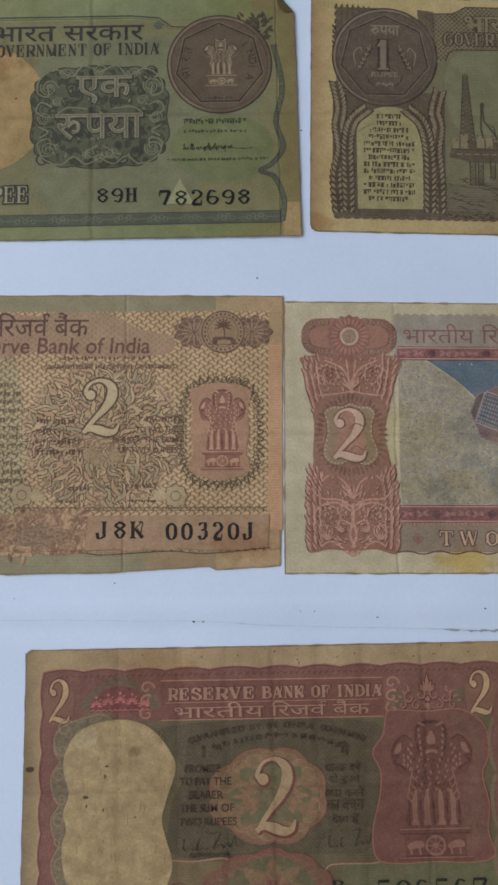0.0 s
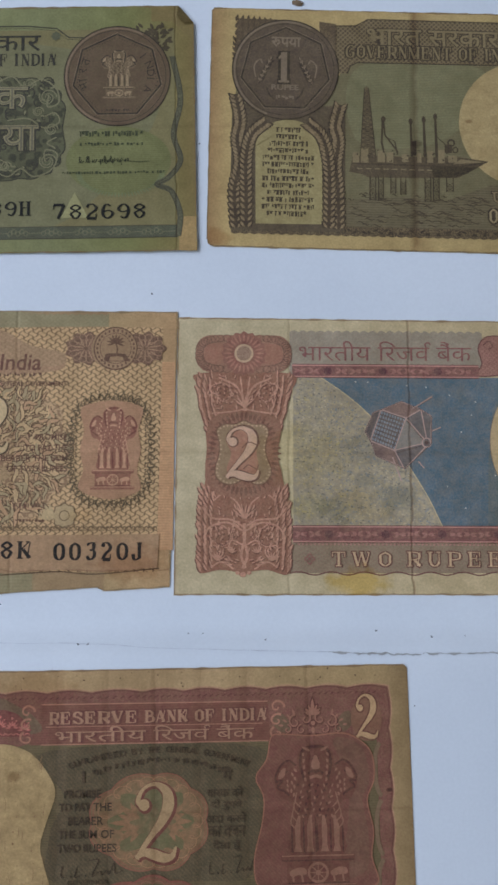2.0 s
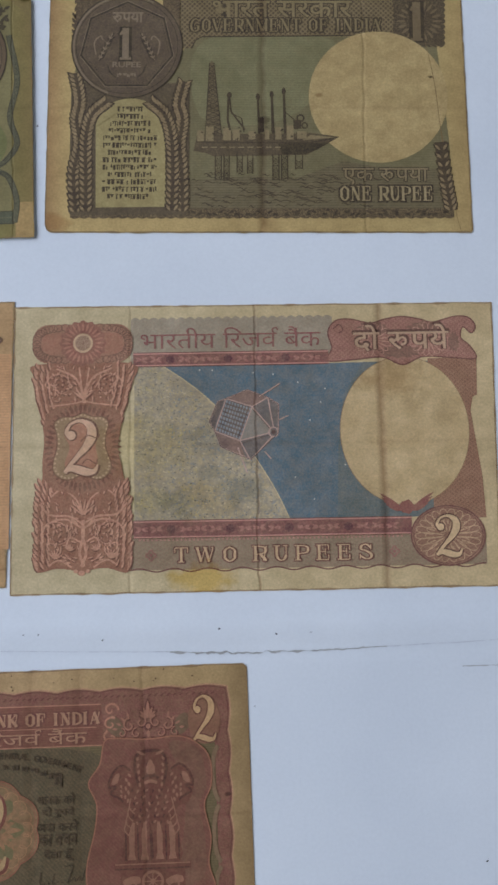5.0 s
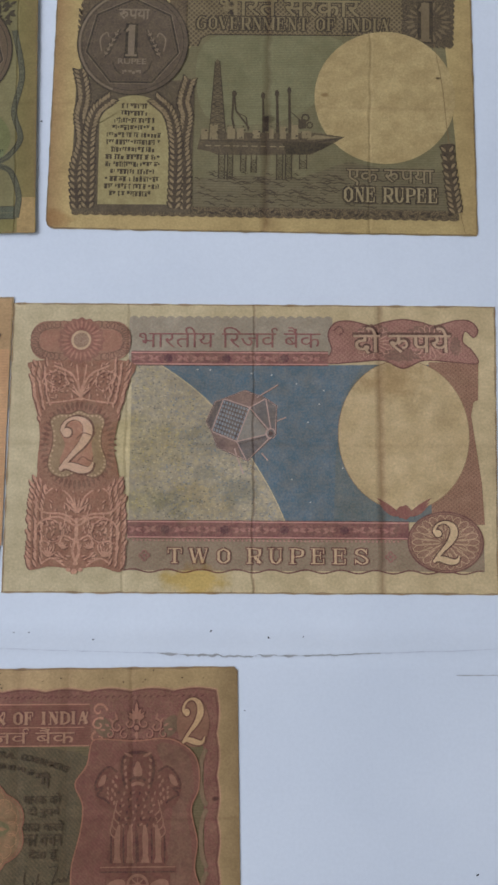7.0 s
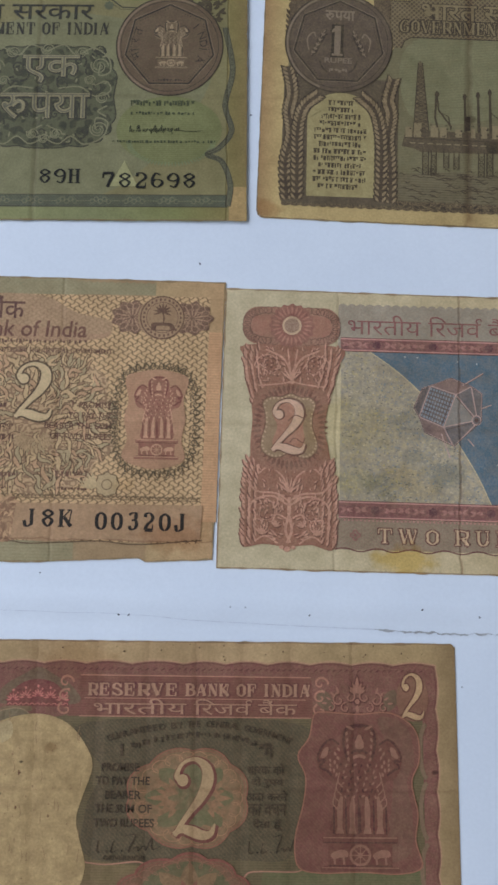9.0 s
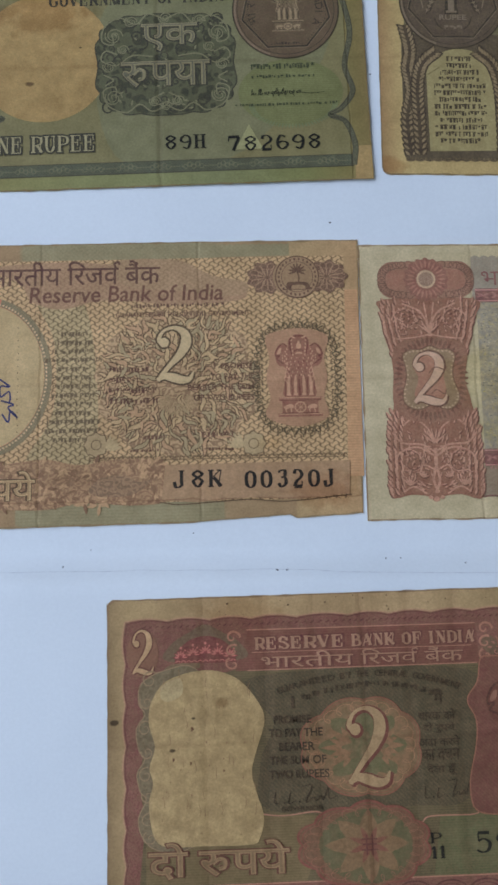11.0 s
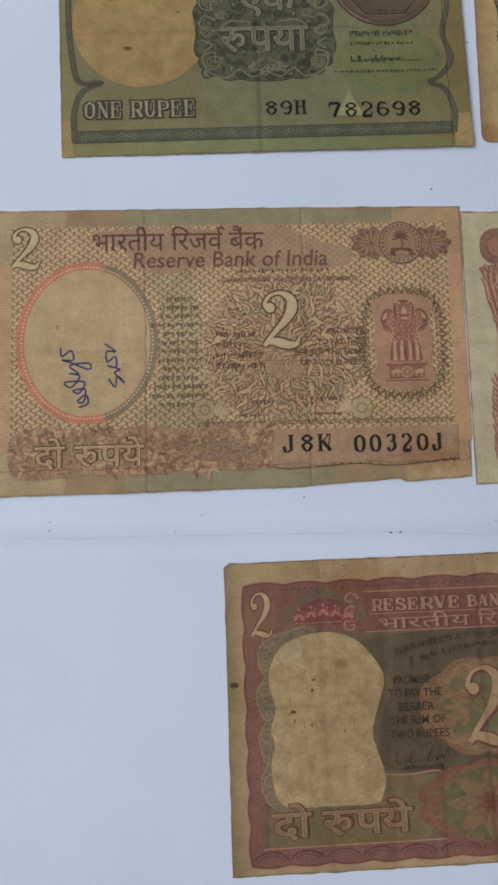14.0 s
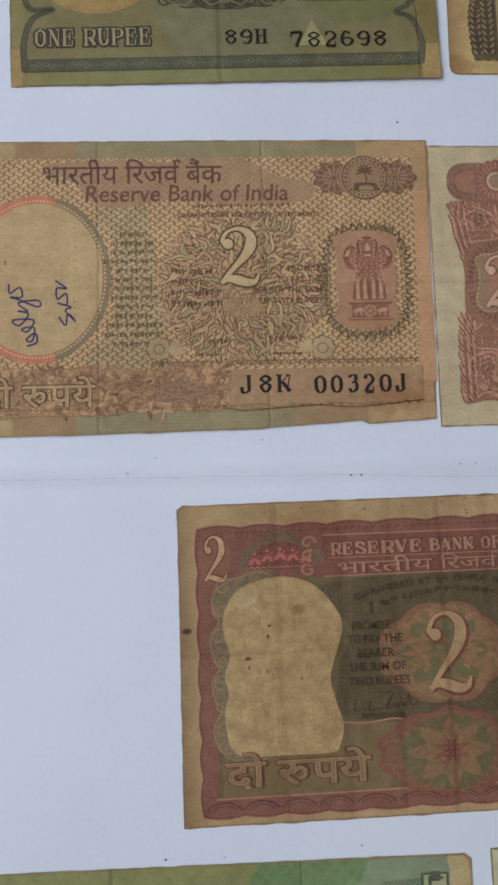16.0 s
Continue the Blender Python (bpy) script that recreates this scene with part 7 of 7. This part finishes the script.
    n.show("pale_patch", Ink().fill(spline([(12.0, 46.0), (15.6, 47.4), (16.2, 44.4), (13.4, 42.8), (11.6, 43.6)], 5, True)), n.ink((178, 162, 112)))
    # middle rosette
    cloud = lambda g: [(51.3 + g * (11.0 + 0.9 * abs(math.sin(4 * a))) * math.cos(a), 32.7 + g * (9.0 + 0.9 * abs(math.sin(4 * a))) * math.sin(a)) for a in np.linspace(0, 2 * math.pi, 97)[:-1]]
    n.under = n.show("rosette", Ink().fill(cloud(1.0)), n.ink((136, 110, 70), (118, 96, 62), p=1.4), label="ochre and green scalloped rosette")
    n.show("rosette_edge", Ink().stroke(cloud(1.0), 0.28, True).stroke(cloud(0.95), 0.16, True), n.ink((142, 88, 64)))
    n.show("rosette_rose", Ink().fill(cloud(0.88)), n.ink((148, 112, 74), (122, 104, 66), p=2.0))
    n.show("rosette_green", Ink().disc(51.3, 32.7, 7.4, 6.6, 80, 0.16, 8), n.ink((98, 104, 62), (110, 106, 66), p=1.6))
    flame = Ink()
    for k in range(7):
        for sgn in (-1, 1):
            flame.leaf(51.3 + sgn * 2.6, 32.6, 4.4 + 1.2 * (k % 2), 1.3, (0 if sgn > 0 else 180) + (k - 3) * 21)
    n.show("petal_print", flame, n.ink((154, 112, 74), (126, 102, 64), p=1.0))
    n.show("rosette_green", Ink().disc(51.3, 32.6, 4.0, 2.6, 60, 0.2, 8), n.ink((100, 102, 62), (124, 106, 68), p=1.0))
    n.show("rosette_lace", rosette(Ink(), 51.3, 32.7, 8.4, 10.4, 22, 0.12, 0.86), n.ink((168, 124, 82)))
    n.show("figure_shade", Ink().two(47.0, 25.0, 56.8, 40.2, 0.75), n.ink((112, 54, 46)))
    n.show("figure", Ink().two(46.8, 25.2, 56.5, 40.4), n.ink((168, 142, 96)), label="large pale figure two")
    n.under = None
    # lower flower
    scallop = lambda g: [(51.0 + g * (11.6 + 1.2 * abs(math.sin(5 * a))) * math.cos(a), 13.0 + g * (8.4 + 0.9 * abs(math.sin(5 * a))) * math.sin(a)) for a in np.linspace(0, 2 * math.pi, 101)[:-1]]
    n.under = n.show("lower_rosette", Ink().fill(scallop(1.0)), n.ink((132, 96, 66), (110, 80, 56), p=1.2), label="red and green flower rosette")
    n.show("rosette_edge", Ink().stroke(scallop(1.0), 0.5, True).stroke(scallop(0.93), 0.2, True), n.ink((136, 74, 60)))
    n.show("flower_green", Ink().disc(51.0, 12.8, 9.0, 8.2, 80), n.ink((92, 98, 60), (106, 100, 62), p=1.6))
    n.show("flower_ring", Ink().ring(51.0, 12.8, 9.0, 8.2, 0.35, 80), n.ink((126, 92, 62)))
    pe = Ink()
    for k in range(8):
        pe.leaf(51.0, 12.8, 8.0, 4.0, 45 * k)
    n.show("petal_print", pe, n.ink((140, 112, 72), (124, 98, 62), p=1.0))
    pe = Ink()
    for k in range(8):
        pe.leaf(51.0, 12.8, 4.2, 1.3, 22.5 + 45 * k)
    n.show("petal_print", pe, n.ink((132, 80, 60)))
    n.show("flower_heart", Ink().stroke([(49.6, 12.8), (52.4, 12.8)], 0.4).stroke([(49.4, 14.0), (52.6, 14.0)], 0.3).stroke([(49.4, 11.6), (52.6, 11.6)], 0.3).stroke([(50.4, 10.6), (50.4, 15.0)], 0.3).stroke([(51.6, 10.6), (51.6, 15.0)], 0.3), wine)
    n.show("flower_lace", rosette(Ink(), 51.0, 12.9, 8.8, 11.4, 26, 0.14, 0.74), n.ink((146, 100, 72)))
    n.under = None
    # promise
    arch = Ink()
    for body, base_y, size, half in (("GUARANTEED BY THE CENTRAL GOVERNMENT", 43.4, 1.25, 17.4), ("केन्द्रीय सरकार द्वारा प्रत्याभूत", 42.6, 1.3, 12.4)):
        if body[0] == "G":
            for i, ch in enumerate(body):
                u = i / (len(body) - 1) * 2 - 1
                if ch != " ":
                    arch.letter(ch, 53.4 + half * u, base_y + 3.0 * (1 - u * u), None, base_y + 3.0 * (1 - u * u) + size, 0.02, turn=-19 * u)
        else:
            for k in range(14):
                u = k / 13 * 2 - 1
                arch.words(53.4 + half * u - 0.7, 42.2 + 2.2 * (1 - u * u), 53.4 + half * u + 0.8, 1.1)
    n.show("guarantee", arch, n.ink((60, 54, 36)), label="dark letters on an arch")
    pr = Ink().letter("I", 38.4, 40.6, None, 43.0, 0.03)
    for body, x0, x1, y in (("PROMISE", 35.0, 41.8, 37.6), ("TO PAY THE", 34.0, 43.6, 35.0), ("BEARER", 35.8, 42.2, 32.3), ("THE SUM OF", 34.0, 44.0, 29.7), ("TWO RUPEES", 33.8, 44.4, 27.0)):
        pr.letter(body, x0, y, x1, y + 1.65, 0.02)
    n.show("promise", pr, n.ink((58, 52, 36)), label="dark printed promise")
    hi = Ink().letter("मैं", 66.0, 40.4, None, 43.4, 0.02)
    for body, x0, x1, y in (("धारक को", 62.6, 70.4, 37.2), ("दो रुपये", 63.4, 70.2, 34.6), ("अदा करने", 62.4, 71.0, 32.0), ("का वचन", 62.8, 70.8, 29.4), ("देता हूँ", 63.8, 70.0, 26.6)):
        hi.letter(body, x0, y, x1, y + 2.2, 0.014)
    n.show("promise", hi, n.ink((62, 56, 38)))
    for x0 in (34.4, 62.8):
        pen = Ink().stroke(spline([(x0 + 0.4, 24.6, 0.2), (x0 + 0.2, 22.6, 0.16), (x0 + 1.2, 22.4, 0.1)], 5)).disc(x0 + 2.0, 22.5, 0.18, None, 8)
        pen.stroke(spline([(x0 + 3.2, 24.4, 0.12), (x0 + 2.8, 22.4, 0.2), (x0 + 4.2, 22.9, 0.1)], 5)).disc(x0 + 4.8, 22.6, 0.16, None, 8)
        pen.stroke(spline([(x0 + 5.2, 25.4, 0.1), (x0 + 7.0, 25.6, 0.16), (x0 + 6.2, 23.4, 0.22), (x0 + 6.0, 22.4, 0.12), (x0 + 7.2, 23.4, 0.14), (x0 + 7.6, 22.7, 0.16), (x0 + 8.4, 23.6, 0.12), (x0 + 8.8, 22.8, 0.16), (x0 + 9.6, 25.0, 0.14), (x0 + 9.8, 23.0, 0.16), (x0 + 11.2, 23.6, 0.08)], 5))
        n.show("signature", pen, n.ink((48, 44, 32)))
    n.show("small_print", Ink().letter("GOVERNOR", 35.8, 20.9, 43.2, 21.8, 0.01), n.ink((62, 56, 38)))
    # value and number
    n.show("value_shade", Ink().hindi("दो रुपये", 8.3, 6.9, 37.2, 15.0, 0.05), n.ink((104, 60, 46)))
    n.show("value_word", Ink().hindi("दो रुपये", 8.5, 7.1, 37.0, 14.8, 0.016), n.ink((152, 124, 82)), label="large tan words of value")
    n.show("value_core", Ink().hindi("दो रुपये", 8.9, 7.5, 36.6, 14.4, -0.016), n.ink((132, 110, 72)))
    n.show("serial_number", Ink().serif("596567", 72.6, 10.2, 97.6, 14.4, 0.17), n.ink((38, 44, 34), fade=0.3), label="dark printed serial number")
    n.show("serial_number", Ink().serif("P", 63.4, 12.5, 66.2, 14.8, 0.2).serif("11", 63.4, 9.4, 66.8, 11.8, 0.24), n.ink((34, 38, 32), fade=0.3))
    # red panel with the pillar
    panel = spline([(76.6, 49.0), (79, 49.6), (85.6, 49.2), (92, 49.6), (96.0, 48.0), (98.4, 45), (98.6, 40), (97.0, 36), (98.2, 30), (97.6, 25), (98.8, 20.0), (94, 18.4), (86, 18.8), (78, 18.5), (73.4, 19.8), (72.6, 25), (74.4, 32), (74.8, 37), (73.2, 41), (75.6, 44.6)], 5, True)
    n.under = n.show("panel", Ink().fill(panel), n.ink((126, 76, 64), (114, 68, 57), "slant", 0.8, 0.8, amount=0.5), label="brick red panel")
    n.show("panel_tint", Ink().fill(spline([(90, 48.4), (96, 47), (97.6, 40), (96, 36), (97, 30), (96.4, 22.4), (90, 21.4), (92.5, 30), (93, 40)], 5, True)), n.ink((124, 84, 66), (114, 78, 62), p=1.4))
    n.show("panel_edge", Ink().stroke(panel, 0.28, True), n.ink((156, 102, 76)))
    capital(n, 77.4, 18.9, 17.4, 28.6, n.ink((116, 66, 54), (108, 60, 50), p=0.7), n.ink((146, 102, 80)), n.ink((88, 44, 40)))
    n.under = None
    dirt = Ink()
    for k in range(24):
        dirt.disc(random.uniform(20, 104), random.uniform(59.2, 62.6), random.uniform(0.08, 0.2), None, 6)
    n.show("dirt_speckle", dirt, n.ink((88, 70, 48)))
    return n


# ---- green five-rupee note and its neighbour, of which little shows ----
def five_rupee():
    n = Note(-117.7, -156.3, -0.1, 4.42, "green five-rupee note with a worn upper edge", [("X", 48, 0.8, 0.3), ("X", 84, 0.5, 0.2)], 6.0)
    n.sheet([(0, 0), (117, 0), (117, 71.8), (115.8, 72.8), (0, 72.8)], n.bands([(0, (110, 132, 92)), (30, (130, 140, 72)), (60, (138, 144, 72)), (72, (124, 142, 72)), (78, (92, 136, 74)), (90, (98, 138, 88)), (98, (132, 148, 112)), (112.6, (128, 144, 112)), (112.9, (178, 160, 108)), (118, (176, 156, 104))]))
    n.show("tint", Ink().fill([(72, 66), (94, 66), (97, 72.4), (76, 72.4)]), n.ink((96, 138, 84), (112, 146, 92), "mesh", 3.0, 3.0, amount=0.6))
    n.show("tint", Ink().fill([(10, 66), (72, 66), (76, 72.4), (10, 72.4)]), n.ink((134, 142, 78), (122, 134, 74), "mesh", 4.0, 4.0, amount=0.6))
    n.show("net", Ink().fill([(97, 66), (111, 66), (111, 69.0), (100, 68.4)]), n.ink((120, 140, 104), (84, 110, 84), "mesh", 0.8, 0.8))
    n.show("figure_box", Ink().fill(box(107.0, 60, 112.4, 69.6)), n.ink((62, 92, 66)), label="dark green figure box")
    n.show("figure_field", Ink().fill(box(107.5, 60.4, 111.9, 69.2)), n.ink((158, 166, 122)))
    n.show("figure", Ink().serif("5", 108.0, 60.8, 111.8, 68.9, 0.22), n.ink((66, 88, 66)))
    n.show("figure_shade", Ink().stroke([(108.6, 68.6), (111.4, 68.6)], 0.5), n.ink((66, 88, 66)))
    return n


def pale_note():
    n = Note(3.4, -156.0, 0.1, 4.42, "pale cream banknote with a bare margin", [("X", 50, 0.6, 0.2)], 7.0)
    n.sheet([(0, 0), (117, 0), (117, 73), (0, 73)], n.bands([(0, (190, 190, 150)), (60, (184, 182, 140)), (118, (180, 174, 130))]))
    n.show("field", Ink().fill(box(5, 5, 112, 66)), n.ink((132, 140, 100), (112, 122, 88), "net", 2.2, 1.8))
    return n


one_rupee_front()
one_rupee_back()
two_rupee_back()
two_rupee_front()
two_rupee_red()
five_rupee()
pale_note()


# ---- crumbs and dirt on the sheets ----
dirt_mat = plain("dirt", (0.05, 0.045, 0.045), 0.9, scale=900)
brown_mat = plain("brown_crumb", (0.22, 0.15, 0.09), 0.9, scale=900)


def crumb(x, y, r, z, mat, label):
    bm = bmesh.new()
    bmesh.ops.create_icosphere(bm, subdivisions=2, radius=1.0)
    for v in bm.verts:
        v.co *= 1 + 0.5 * noise.noise(v.co * 1.3 + Vector((x, y, 0)))
        v.co = Vector((v.co.x * r * 1.4, v.co.y * r * 0.8, max(v.co.z, -0.2) * r * 0.5)) * MM
    ob = tagged(part("crumb", bm, mat), label, "crumb", "specks on the white paper")
    ob.matrix_world = pose(x * MM, y * MM, (z + 0.08 * r) * MM, 0, 0, (x * 37) % 180)
    return ob


for cx, cy, cr in ((3.4, -8.1, 0.25), (6.6, -8.1, 0.25), (20.4, -9.3, 0.3), (57.0, -8.9, 0.35), (64.3, -8.7, 0.2), (52.1, -22.7, 0.2), (98.0, -53.7, 0.35), (5.0, 106.5, 0.3), (-93.6, -6.0, 0.25), (-93.5, -7.8, 0.25), (-20.3, -10.0, 0.35), (-18.2, -10.0, 0.35), (-38.4, -1.9, 0.25), (-5.9, 69.3, 0.35), (-60.9, -5.2, 0.2), (-48.2, -82.4, 0.2), (-59.4, -82.4, 0.3), (-21.7, -81.5, 0.2), (-66.5, -8.6, 0.3), (44.9, -7.7, 0.35)):
    crumb(cx, cy, cr * 0.6, paper_height(cx, cy), dirt_mat, "tiny dark speck of dirt on the white paper")
crumb(29.0, 143.3, 1.0, -0.32, brown_mat, "small brown crumb on the white paper")
